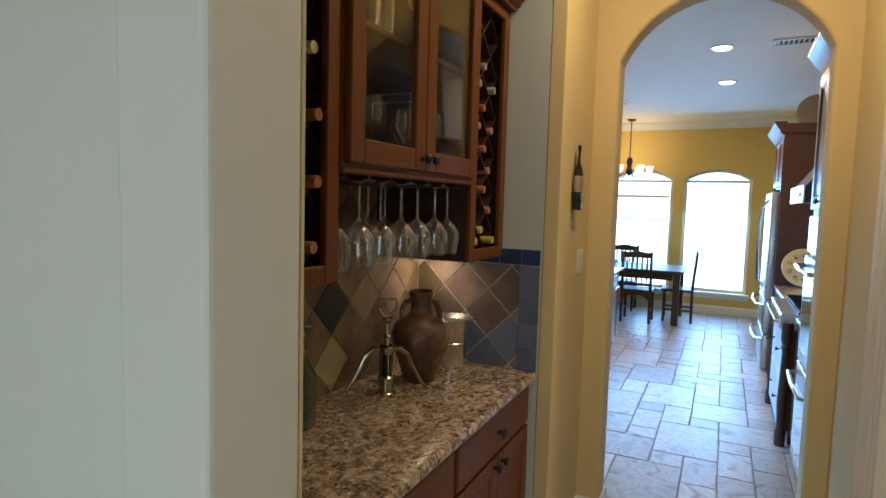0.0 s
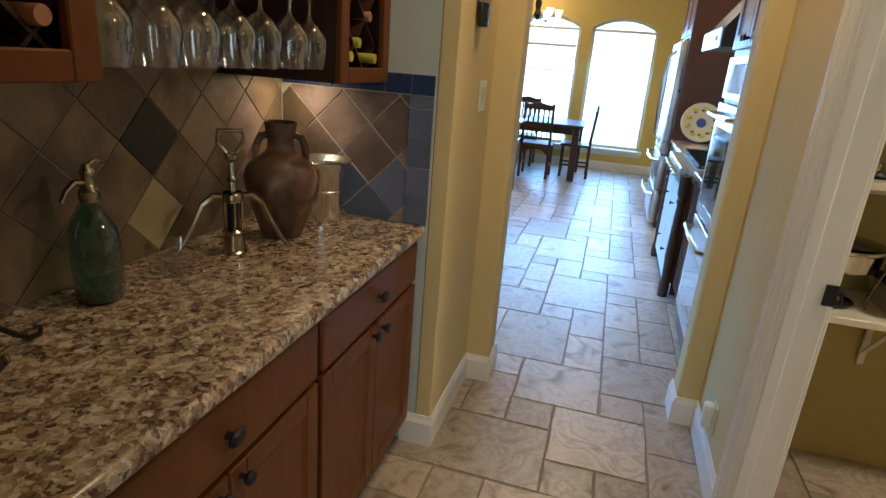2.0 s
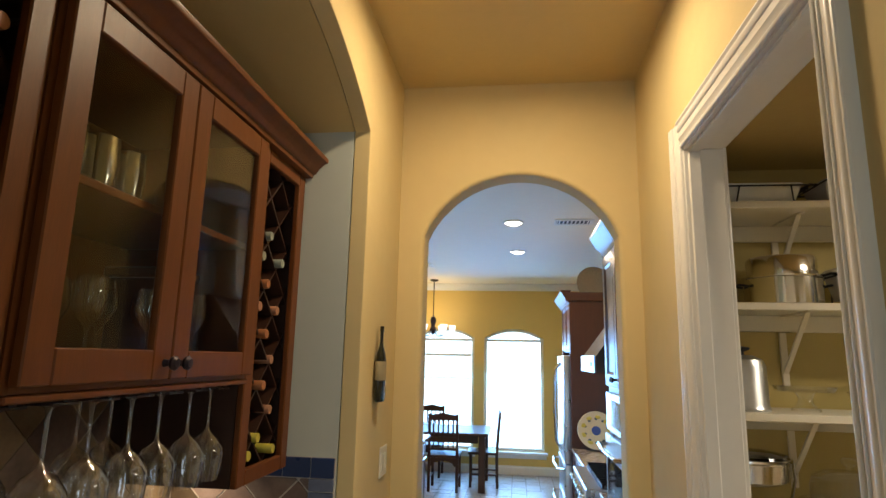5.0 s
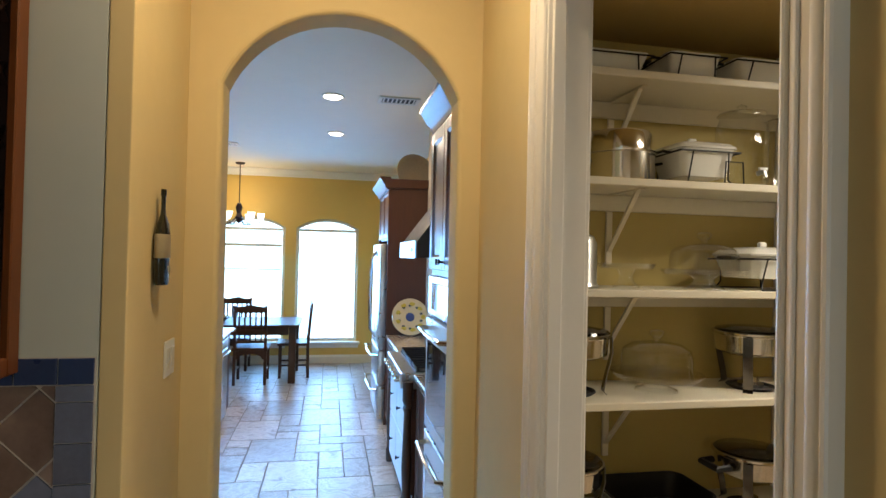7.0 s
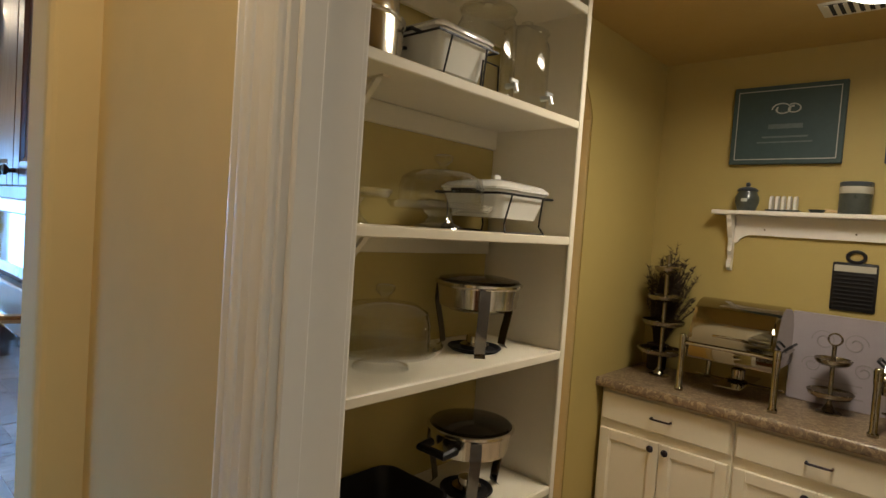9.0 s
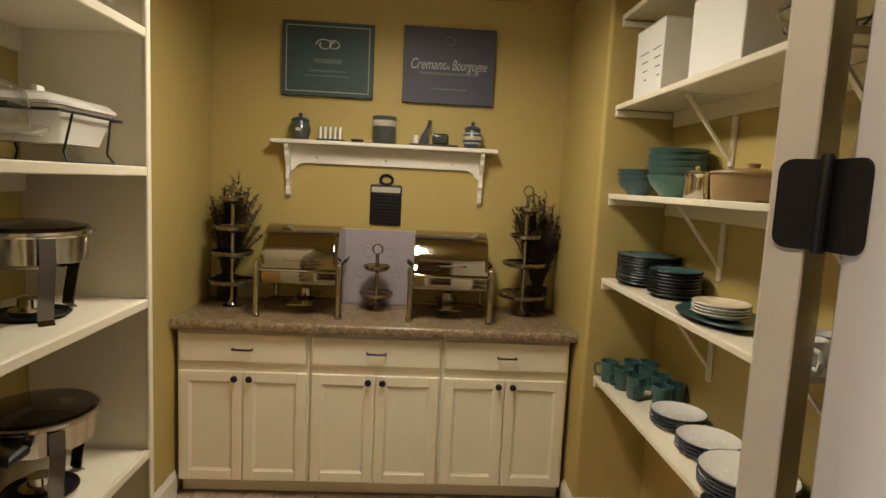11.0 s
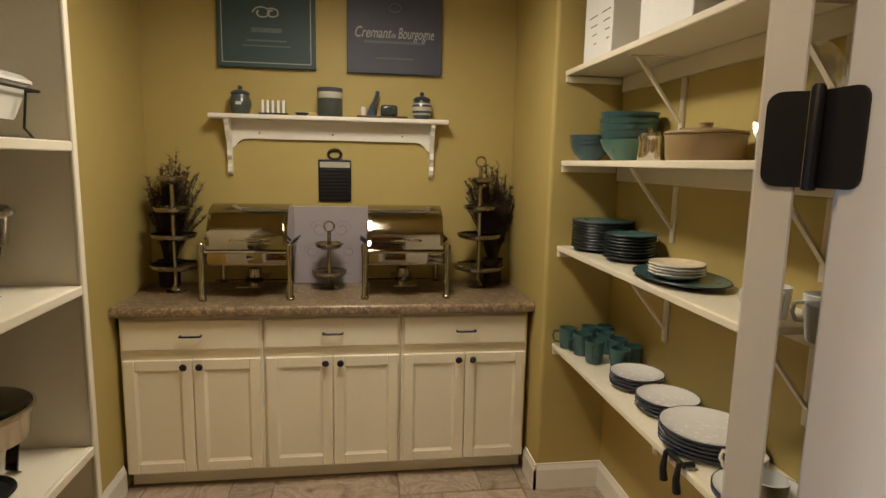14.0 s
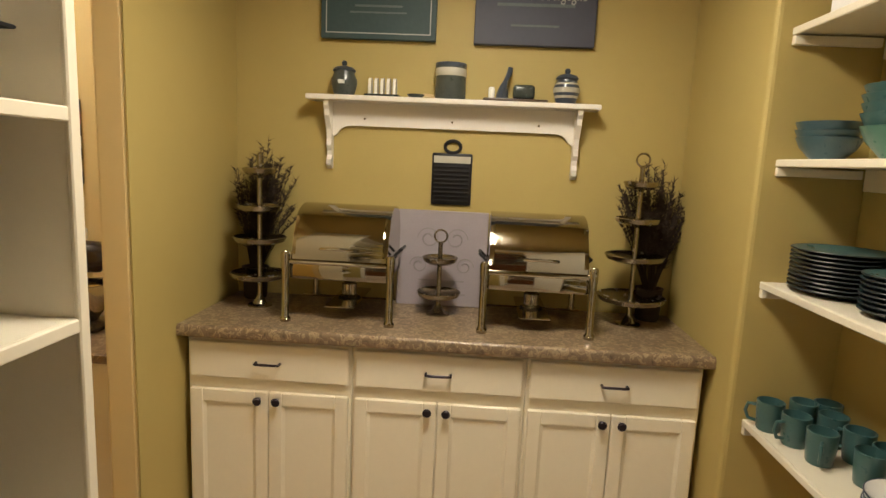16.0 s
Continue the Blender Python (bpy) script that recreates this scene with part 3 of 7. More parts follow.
def rack_unit(y0, y1, z0, z1, yx, zx, label):
    u = thing("wine_rack", 0, 0, 0, label, "wine rack", "wall wine racks")
    st = 0.05
    fr = B()
    box(fr, CAB - 0.02, CAB, y0, y0 + st, z0, z1, 0.003)
    box(fr, CAB - 0.02, CAB, y1 - st, y1, z0, z1, 0.003)
    box(fr, CAB - 0.02, CAB, y0 + st, y1 - st, z0, z0 + 0.045, 0.003)
    box(fr, CAB - 0.02, CAB, y0 + st, y1 - st, z1 - 0.045, z1, 0.003)
    part("face_frame", fr, WOOD, u, smooth=None)
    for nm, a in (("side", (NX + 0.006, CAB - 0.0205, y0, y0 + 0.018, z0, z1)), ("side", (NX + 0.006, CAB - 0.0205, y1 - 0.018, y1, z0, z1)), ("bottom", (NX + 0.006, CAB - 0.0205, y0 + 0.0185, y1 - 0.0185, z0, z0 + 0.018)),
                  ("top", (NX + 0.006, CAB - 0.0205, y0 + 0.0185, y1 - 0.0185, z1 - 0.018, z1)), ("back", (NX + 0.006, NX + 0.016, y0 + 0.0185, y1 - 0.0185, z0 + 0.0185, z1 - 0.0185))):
        part(nm, box(B(), *a), SHADEWOOD, u, smooth=None)
    # crossed slats, clipped to the opening
    a0, a1, b0, b1 = y0 + 0.019, y1 - 0.019, z0 + 0.019, z1 - 0.019
    D = 0.154
    for s in (1, -1):
        for k in range(-12, 13):
            c = zx + k * D - s * yx
            # the line z = s * y + c inside the opening
            ys = sorted((v for v in (a0, a1, (b0 - c) / s, (b1 - c) / s)))
            p, q = ys[1], ys[2]
            if q - p < 0.03 or not (b0 - 0.001 <= s * p + c <= b1 + 0.001) or not (b0 - 0.001 <= s * q + c <= b1 + 0.001):
                continue
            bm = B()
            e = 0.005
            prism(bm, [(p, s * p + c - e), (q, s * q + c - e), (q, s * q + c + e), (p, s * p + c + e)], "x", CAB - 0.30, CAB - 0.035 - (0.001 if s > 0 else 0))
            part("slat", bm, SHADEWOOD, u, smooth=None)
    return u


BOTTLE_GLASS = mat("bottle_glass", (0.008, 0.010, 0.006), 0.08, vary=0.1, coat=0.5)


def bottle_master(capcol, name):
    u = thing("wine_bottle", 0, 0, 0, "dark wine bottle lying neck outwards, %s capsule" % name, "bottle", "wine bottles")
    prof = [(0, 0), (0.034, 0), (0.0365, 0.006), (0.0365, 0.18), (0.030, 0.205), (0.016, 0.228), (0.0138, 0.25), (0.0138, 0.262), (0, 0.262)]
    part("bottle", lathe(B(), prof, 14), BOTTLE_GLASS, u)
    part("capsule", lathe(B(), [(0.0145, 0.236), (0.0150, 0.262), (0.0150, 0.299), (0.0138, 0.301), (0, 0.301)], 14), mat("capsule_" + name.replace(" ", "_"), capcol, 0.5, vary=0.15, scale=30), u, "%s capsule" % name)
    return u


CAPS = [bottle_master((0.32, 0.12, 0.045), "terracotta"), bottle_master((0.55, 0.50, 0.38), "cream"), bottle_master((0.34, 0.16, 0.09), "copper"), bottle_master((0.42, 0.36, 0.05), "yellow"), bottle_master((0.25, 0.27, 0.22), "grey green")]
used = set()


def lay_bottle(kind, y, z, out=0.0):
    m = pose(CAB - 0.318 + out, y, z, 0, 90, 0)
    if kind in used:
        return copy_thing(CAPS[kind], m)
    used.add(kind)
    CAPS[kind].matrix_basis = m
    return CAPS[kind]


rack_unit(3.065, 3.43, 1.412, 2.405, 3.276, 1.706, "cherry wood wine rack with crossed slats full of bottles")
rack_unit(4.236, 4.59, 1.395, 2.405, 4.392, 1.965, "cherry wood wine rack with crossed slats full of bottles")
rng = random.Random(5)
for y, z, kind in ((3.28, 1.885, 1), (3.206, 1.811, 0), (3.36, 1.808, 0), (3.288, 1.73, 0), (3.20, 1.652, 3), (3.357, 1.654, 0), (3.284, 1.586, 1), (3.354, 1.50, 2), (3.262, 1.482, 0), (3.20, 1.497, 2),
                   (3.205, 1.963, 1), (3.357, 1.96, 1), (3.13, 1.73, 0), (3.13, 1.885, 2), (3.13, 1.578, 0), (3.206, 2.115, 4), (3.357, 2.268, 0), (3.13, 2.19, 1)):
    lay_bottle(kind, y, z, rng.uniform(-0.006, 0.012))
for k, (y, z) in enumerate(((4.385, 2.143), (4.312, 2.065), (4.464, 2.065), (4.392, 1.987), (4.318, 1.909), (4.478, 1.908), (4.388, 1.828), (4.316, 1.756), (4.466, 1.748), (4.384, 1.67), (4.474, 1.59), (4.40, 1.511), (4.486, 1.468), (4.318, 1.47))):
    lay_bottle(4 if k < 3 else (3 if k > 10 else (2 if k % 3 else 0)), y, z, rng.uniform(-0.008, 0.012))

# glass-fronted middle cabinet
gc = thing("glass_cabinet", 0, 0, 0, "cherry wood wall cabinet with two glass doors", "cabinet")
gy0, gy1, gz0, gz1 = 3.432, 4.234, 1.695, 2.405
for nm, a in (("side", (NX + 0.006, CAB, gy0, gy0 + 0.018, gz0, gz1)), ("side", (NX + 0.006, CAB, gy1 - 0.018, gy1, gz0, gz1)), ("bottom", (NX + 0.006, CAB, gy0 + 0.0185, gy1 - 0.0185, gz0, gz0 + 0.02)),
              ("top", (NX + 0.006, CAB, gy0 + 0.0185, gy1 - 0.0185, gz1 - 0.02, gz1)), ("back", (NX + 0.006, NX + 0.016, gy0 + 0.0185, gy1 - 0.0185, gz0 + 0.0205, gz1 - 0.0205))):
    part(nm, box(B(), *a), WOOD, gc, smooth=None)
part("shelf", box(B(), NX + 0.02, CAB - 0.02, gy0 + 0.019, gy1 - 0.019, 2.065, 2.083, 0.002), WOOD, gc, smooth=None)
for y0, y1, ky in ((gy0 + 0.012, 3.831, 3.808), (3.835, gy1 - 0.004, 3.858)):
    d = B()
    r = 0.062
    for a in ((y0, y0 + r, gz0 + 0.012, gz1 - 0.006), (y1 - r, y1, gz0 + 0.012, gz1 - 0.006), (y0 + r, y1 - r, gz0 + 0.012, gz0 + 0.012 + r), (y0 + r, y1 - r, gz1 - 0.006 - r, gz1 - 0.006)):
        box(d, CAB + 0.001, CAB + 0.022, *a, 0.003)
    door = part("door", d, WOOD, gc, smooth=None)
    part("pane", box(B(), CAB + 0.008, CAB + 0.012, y0 + r - 0.004, y1 - r + 0.004, gz0 + r + 0.008, gz1 - r - 0.002), PANE, door, "clear glass pane", smooth=None)
    k = part("knob", lathe(B(), [(0.009, 0), (0.006, 0.012), (0.014, 0.018), (0.016, 0.025), (0.010, 0.031), (0, 0.032)], 12), BRONZE, door, "dark bronze knob")
    k.matrix_basis = pose(CAB + 0.022, ky, 1.742, 0, 90, 0)
bm = B()
box(bm, CAB - 0.03, CAB + 0.012, gy0, gy1, gz0 - 0.014, gz0 - 0.001, 0.003)
part("light_rail", bm, WOOD, gc, smooth=None)
for k in range(7):
    y = 3.50 + k * 0.115
    rail = part("stemware_rail", box(B(), NX + 0.03, CAB - 0.035, y - 0.03, y + 0.03, gz0 - 0.028, gz0 - 0.022, 0.001), SHADEWOOD, gc, smooth=None)
    part("rail_web", box(B(), NX + 0.03, CAB - 0.035, y - 0.008, y + 0.008, gz0 - 0.0218, gz0 - 0.001), SHADEWOOD, rail, smooth=None)
# crown over all three units
sec = [(CAB - 0.02, 2.406), (CAB + 0.024, 2.406), (CAB + 0.026, 2.418), (CAB + 0.036, 2.422), (CAB + 0.046, 2.44), (CAB + 0.066, 2.458), (CAB + 0.078, 2.462), (CAB + 0.080, 2.466), (CAB + 0.080, 2.478), (CAB - 0.02, 2.478)]
solo("crown_moulding", prism(B(), sec, "y", 3.04, 4.597), WOOD, 0, 0, 0, "cherry wood crown moulding over the bar cabinets", "moulding", smooth=40)


def goblet(h, r, foot, bowl_h, group, label):
    """A stemmed glass standing on its foot at the origin."""
    st = h - bowl_h
    pr = [(0, 0.002), (foot, 0.0), (foot, 0.002), (foot * 0.5, 0.004), (0.006, 0.012), (0.0038, 0.03), (0.0038, st - 0.012), (0.008, st), (r * 0.6, st + bowl_h * 0.12), (r * 0.95, st + bowl_h * 0.35), (r, st + bowl_h * 0.5), (r * 0.92, st + bowl_h * 0.8), (r * 0.80, h)]
    return solo("wine_glass", lathe(B(), pr, 18), CRYSTAL, 0, 0, 0, label, "wine glass", group, smooth=60)


g0 = goblet(0.24, 0.049, 0.036, 0.125, "hanging wine glasses", "clear stemmed wine glass hanging upside down from a rail")
first = True
for k in range(7):
    y = 3.50 + k * 0.115
    for x in (-0.985, -1.11):
        if x < -1.0 and k not in (1, 3, 4):
            continue
        m = pose(x, y + 0.01 * math.sin(3 * k), gz0 - 0.024, 180, 0, 0)
        if first:
            g0.matrix_basis = m
            first = False
        else:
            copy_thing(g0, m)
g1 = goblet(0.20, 0.034, 0.033, 0.10, "glasses in the cabinet", "clear stemmed wine glass standing in the cabinet")
spots = [(-1.02, 3.56), (-1.08, 3.64), (-1.0, 3.70), (-1.12, 3.74), (-1.04, 3.78), (-1.15, 3.60), (-1.03, 3.94), (-1.10, 4.02), (-1.0, 4.08), (-1.14, 4.12)]
for k, (x, y) in enumerate(spots):
    m = pose(x, y, gz0 + 0.021)
    if k == 0:
        g1.matrix_basis = m
    else:
        copy_thing(g1, m)
tum = solo("tumbler", lathe(B(), [(0, 0.003), (0.030, 0.003), (0.030, 0), (0.033, 0.002), (0.038, 0.05), (0.036, 0.11), (0.034, 0.112), (0.033, 0.108), (0.034, 0.05)], 18), mat("tinted_metal", (0.34, 0.35, 0.31), 0.12, 1.0, vary=0.05), -1.0, 3.58, 2.084, "stemless metallic tinted tumbler on the cabinet shelf", "tumbler", "tumblers")
for x, y in ((-0.99, 3.66), (-1.0, 3.76), (-1.08, 3.61), (-1.09, 3.71)):
    copy_thing(tum, pose(x, y, 2.084))
dec = thing("decanter", -1.05, 4.02, 2.084, "cut glass decanter with an amber stopper", "decanter")
part("body", lathe(B(), [(0, 0.004), (0.045, 0.002), (0.05, 0.02), (0.05, 0.09), (0.04, 0.115), (0.018, 0.135), (0.016, 0.17), (0.022, 0.175)], 16), GLASS, dec)
part("stopper", lathe(B(), [(0.012, 0.172), (0.02, 0.185), (0.024, 0.20), (0.016, 0.22), (0, 0.226)], 12), mat("amber_glass", (0.5, 0.26, 0.04), 0.1, vary=0.1, coat=0.5), dec, "amber stopper")
# solid block built in place of a dark reflection in the pane
db = thing("small_cabinet_box", -1.14, 4.10, gz0 + 0.021, "dark lidded block standing in for a reflection in the cabinet glass", "box")
part("body", box(B(), -0.08, 0.08, -0.07, 0.07, 0, 0.24, 0.004), WALNUT, db, smooth=None)
part("lid", box(B(), -0.09, 0.09, -0.085, 0.085, 0.241, 0.27, 0.006), WALNUT, db, smooth=None)

# things on the bar counter
CT = 0.91
vase = thing("clay_jug", -1.13, 4.27, CT, "brown clay two-handled jug with a worn glaze", "jug", "", -53)
vase.scale = (1.13, 1.13, 1.10)
CLAY = speckled("brown_clay", [(0.32, (0.03, 0.016, 0.010)), (0.45, (0.085, 0.040, 0.022)), (0.55, (0.15, 0.075, 0.04)), (0.62, (0.26, 0.15, 0.085)), (0.72, (0.10, 0.05, 0.03))], 9, 0.5, 0.0, 0.8, bump=0.4)
part("body", lathe(B(), [(0, 0.0), (0.054, 0.0), (0.064, 0.03), (0.082, 0.09), (0.097, 0.145), (0.100, 0.172), (0.092, 0.200), (0.070, 0.224), (0.045, 0.240), (0.037, 0.252), (0.035, 0.275), (0.040, 0.305), (0.044, 0.322), (0.041, 0.325), (0.033, 0.305), (0.028, 0.26), (0.028, 0.20), (0, 0.19)], 28), CLAY, vase)
for s in (1, -1):
    part("handle", tube(B(), [(0, s * 0.036, 0.288), (0, s * 0.052, 0.284), (0, s * 0.062, 0.264), (0, s * 0.066, 0.242), (0, s * 0.066, 0.222)], 0.0105, 8), CLAY, vase)
bk = thing("ice_bucket", -1.10, 4.485, CT, "polished aluminium ice bucket with a flared rim", "bucket")
bk.scale = (1.1, 1.1, 1.08)
part("body", lathe(B(), [(0, 0.004), (0.052, 0.004), (0.055, 0), (0.058, 0.01), (0.074, 0.17), (0.090, 0.196), (0.094, 0.2), (0.090, 0.203), (0.070, 0.185), (0.052, 0.02), (0, 0.012)], 28), mat("aluminium", (0.72, 0.72, 0.70), 0.22, 1.0, vary=0.06), bk)
part("band", lathe(B(), [(0.0665, 0.10), (0.069, 0.103), (0.070, 0.108), (0.0672, 0.111)], 28, close=True), mat("aluminium", (0.72, 0.72, 0.70)), bk)
cs = thing("corkscrew_stand", -1.15, 4.05, CT, "antique nickel lever corkscrew on a spread stand", "corkscrew", "", -45)
NICKEL = mat("antique_nickel", (0.38, 0.33, 0.24), 0.22, 1.0, vary=0.2, scale=12)
part("base", lathe(B(), [(0, 0), (0.034, 0), (0.036, 0.006), (0.030, 0.012), (0.028, 0.06), (0.032, 0.066), (0.026, 0.072), (0, 0.074)], 18), NICKEL, cs)
part("core", lathe(B(), [(0.017, 0.073), (0.017, 0.152), (0, 0.153)], 14), BLACK, cs, "black core inside the cage")
for q in range(4):
    part("cage_rod", tube(B(), [(0.023 * math.cos(q * 1.571), 0.023 * math.sin(q * 1.571), h) for h in (0.070, 0.110, 0.156)], 0.0042, 6), NICKEL, cs)
part("column", lathe(B(), [(0.026, 0.152), (0.026, 0.160), (0.012, 0.166), (0.011, 0.21), (0.015, 0.215), (0.008, 0.23), (0.008, 0.262), (0.018, 0.272), (0.02, 0.285), (0, 0.29)], 16), NICKEL, cs)
for s in (1, -1):
    part("arm", tube(B(), [(s * 0.0, s * 0.018, 0.165), (0, s * 0.05, 0.168), (0, s * 0.08, 0.145), (0, s * 0.105, 0.09), (0, s * 0.135, 0.035), (0, s * 0.155, 0.008)], [0.011, 0.011, 0.010, 0.008, 0.0065, 0.008], 8), NICKEL, cs)
part("handle", tube(B(), [(0, -0.012, 0.288), (0, -0.034, 0.318), (0, -0.032, 0.348), (0, 0.032, 0.348), (0, 0.034, 0.318), (0, 0.012, 0.288)], 0.006, 8), NICKEL, cs)
part("gear", lathe(B(), [(0.026, 0.155), (0.03, 0.16), (0.03, 0.175), (0.026, 0.18)], 14, close=True), NICKEL, cs)
sy = thing("soda_siphon", -1.215, 3.65, CT, "teal green glass soda siphon with a metal spout", "siphon")
sy.scale = (1, 1, 0.91)
part("body", lathe(B(), [(0, 0.004), (0.046, 0.003), (0.051, 0.012), (0.051, 0.16), (0.046, 0.19), (0.028, 0.225), (0.018, 0.24), (0.017, 0.255)], 24), thin_glass("teal_glass", (0.36, 0.62, 0.58), 0.10), sy, "teal glass bottle")
part("liquid", lathe(B(), [(0, 0.008), (0.044, 0.007), (0.047, 0.014), (0.047, 0.04), (0, 0.04)], 20), mat("teal_base", (0.02, 0.12, 0.13), 0.15, vary=0.2), sy, "thick teal base")
part("collar", lathe(B(), [(0.019, 0.25), (0.021, 0.256), (0.021, 0.275), (0.015, 0.282), (0.012, 0.31), (0.015, 0.32), (0.008, 0.34), (0, 0.342)], 14), DARKSTEEL, sy)
part("spout", tube(B(), [(0, -0.012, 0.296), (0, -0.035, 0.30), (0, -0.055, 0.285), (0, -0.068, 0.262)], [0.008, 0.0075, 0.006, 0.005], 8), DARKSTEEL, sy)
part("lever", tube(B(), [(0, 0.0, 0.335), (0, 0.022, 0.345), (0, 0.05, 0.335)], 0.0045, 6), DARKSTEEL, sy)
gd = thing("glass_dish", -1.205, 3.865, CT, "clear faceted glass dish beside the siphon", "dish")
part("bowl", lathe(B(), [(0, 0.010), (0.040, 0.008), (0.062, 0.035), (0.070, 0.068), (0.067, 0.068), (0.056, 0.034), (0, 0.016)], 10), GLASS, gd, smooth=None)
part("foot", lathe(B(), [(0.042, 0.0), (0.040, 0.005), (0.022, 0.008)], 10), GLASS, gd, smooth=None)
go = thing("gourd_figure", -1.225, 3.352, CT, "cream ceramic gourd painted with fruit on an iron stand", "ornament")
GPROF = [(0, 0.045), (0.040, 0.046), (0.058, 0.075), (0.064, 0.11), (0.060, 0.15), (0.048, 0.19), (0.039, 0.22), (0.037, 0.25), (0.033, 0.275), (0.020, 0.295), (0, 0.30)]
part("body", lathe(B(), GPROF, 24), mat("cream_glaze", (0.66, 0.49, 0.26), 0.3, vary=0.15, scale=9, coat=0.4), go)
IRON = mat("scroll_iron", (0.018, 0.012, 0.010), 0.45, 0.3, vary=0.2, scale=20)
for a in (-100, -30, 60, 150):
    c, s_ = math.cos(radians(a)), math.sin(radians(a))
    part("stand_scroll", tube(B(), [(c * q, s_ * q, h) for q, h in ((0.02, 0.044), (0.06, 0.04), (0.085, 0.02), (0.105, 0.007), (0.122, 0.012), (0.124, 0.026), (0.112, 0.028))], 0.0055, 6), IRON, go, "black scrolled iron foot")
for a, h, rr, sq, tw, nm, cc in ((-48, 0.215, 0.016, 1.0, 0, "fruit", (0.58, 0.14, 0.02)), (-52, 0.085, 0.014, 1.0, 0, "fruit", (0.50, 0.12, 0.02)), (-28, 0.150, 0.012, 0.8, 0, "flower", (0.66, 0.36, 0.04)), (-30, 0.255, 0.018, 0.35, 40, "leaf", (0.10, 0.055, 0.025)),
                                 (-62, 0.185, 0.018, 0.35, -40, "leaf", (0.14, 0.08, 0.03)), (-20, 0.195, 0.018, 0.35, 30, "leaf", (0.16, 0.11, 0.03)), (-45, 0.158, 0.007, 1.0, 0, "berry", (0.05, 0.02, 0.09)), (-24, 0.120, 0.020, 0.4, 60, "leaf", (0.12, 0.07, 0.03)), (-38, 0.100, 0.018, 0.4, -60, "leaf", (0.34, 0.22, 0.05))):
    rad = float(np.interp(h, [q[1] for q in GPROF], [q[0] for q in GPROF]))
    o = part(nm, lathe(B(), [(0, -0.004), (rr * 0.7, -0.001), (rr, -0.003), (rr * 0.8, 0.001), (0, 0.002)], 12, sy=sq), mat("glaze_%s_%d" % (nm, int(cc[0] * 100)), cc, 0.3, vary=0.25, scale=30, coat=0.3), go, "painted " + nm)
    o.matrix_basis = pose(rad * math.cos(radians(a + 42)), rad * math.sin(radians(a + 42)), h, 0, 90, a + 42) @ Matrix.Rotation(radians(tw), 4, "Z")
ol = thing("power_outlet", NX + 0.012, 3.475, 1.12, "white wall outlet plate on the tiled backsplash", "outlet")
part("plate", box(B(), 0, 0.006, -0.036, 0.036, -0.058, 0.058, 0.002), mat("white_plastic", (0.75, 0.73, 0.66), 0.35, vary=0.03), ol)
for zz in (0.02, -0.02):
    part("socket", box(B(), 0.006, 0.0075, -0.014, 0.014, zz - 0.012, zz + 0.012, 0.0005), mat("ivory_plastic", (0.62, 0.60, 0.52), 0.4, vary=0.03), ol)
cd = thing("metal_leaf_dish", -1.13, 3.27, CT, "dark metal leaf-shaped dish on the counter", "dish")
cd.scale = (0.6, 0.75, 0.8)
part("dish", lathe(B(), [(0, 0.006), (0.05, 0.006), (0.085, 0.02), (0.10, 0.032), (0.103, 0.03), (0.086, 0.014), (0.05, 0), (0, 0)], 20, sy=1.2), DARKSTEEL, cd)
part("stem", tube(B(), [(0, 0.11, 0.03), (0, 0.14, 0.04), (0, 0.16, 0.03)], 0.006, 6), DARKSTEEL, cd)

# diamond tiles on the backsplash, with a plain border
SLATES = [speckled("slate_brown", [(0.28, (0.075, 0.050, 0.032)), (0.42, (0.125, 0.088, 0.056)), (0.52, (0.185, 0.132, 0.084)), (0.66, (0.235, 0.165, 0.10))], 4.2, 0.5, 0.0, 0.35, obj=0.32, bump=0.3), speckled("slate_purple", [(0.28, (0.10, 0.068, 0.060)), (0.45, (0.165, 0.115, 0.100)), (0.55, (0.215, 0.160, 0.140)), (0.68, (0.255, 0.175, 0.125))], 4.6, 0.45, 0.0, 0.35, obj=0.25, bump=0.3),
          mat("slate_dark", (0.035, 0.032, 0.03), 0.5, vary=0.4, scale=9, bump=0.35, bscale=30), mat("tile_cream", (0.40, 0.33, 0.20), 0.45, vary=0.25, scale=9, bump=0.3, bscale=30), mat("slate_blue", (0.11, 0.13, 0.20), 0.4, vary=0.4, scale=7, bump=0.3, bscale=30, obj=0.2)]
PALEBED = mat("pale_tile_grout", (0.52, 0.47, 0.42), 0.85, vary=0.2, scale=25, bump=0.3)
TILEBED = mat("tile_grout", (0.24, 0.20, 0.15), 0.85, vary=0.2, scale=25, bump=0.3)


def clip(poly, a0, a1, b0, b1):
    for axis, lim, keep in ((0, a0, 1), (0, a1, -1), (1, b0, 1), (1, b1, -1)):
        out = []
        for i, p in enumerate(poly):
            q = poly[(i + 1) % len(poly)]
            ip, iq = (p[axis] - lim) * keep >= 0, (q[axis] - lim) * keep >= 0
            if ip:
                out.append(p)
            if ip != iq:
                t = (lim - p[axis]) / (q[axis] - p[axis])
                out.append((p[0] + t * (q[0] - p[0]), p[1] + t * (q[1] - p[1])))
        poly = out
        if len(poly) < 3:
            return []
    return poly


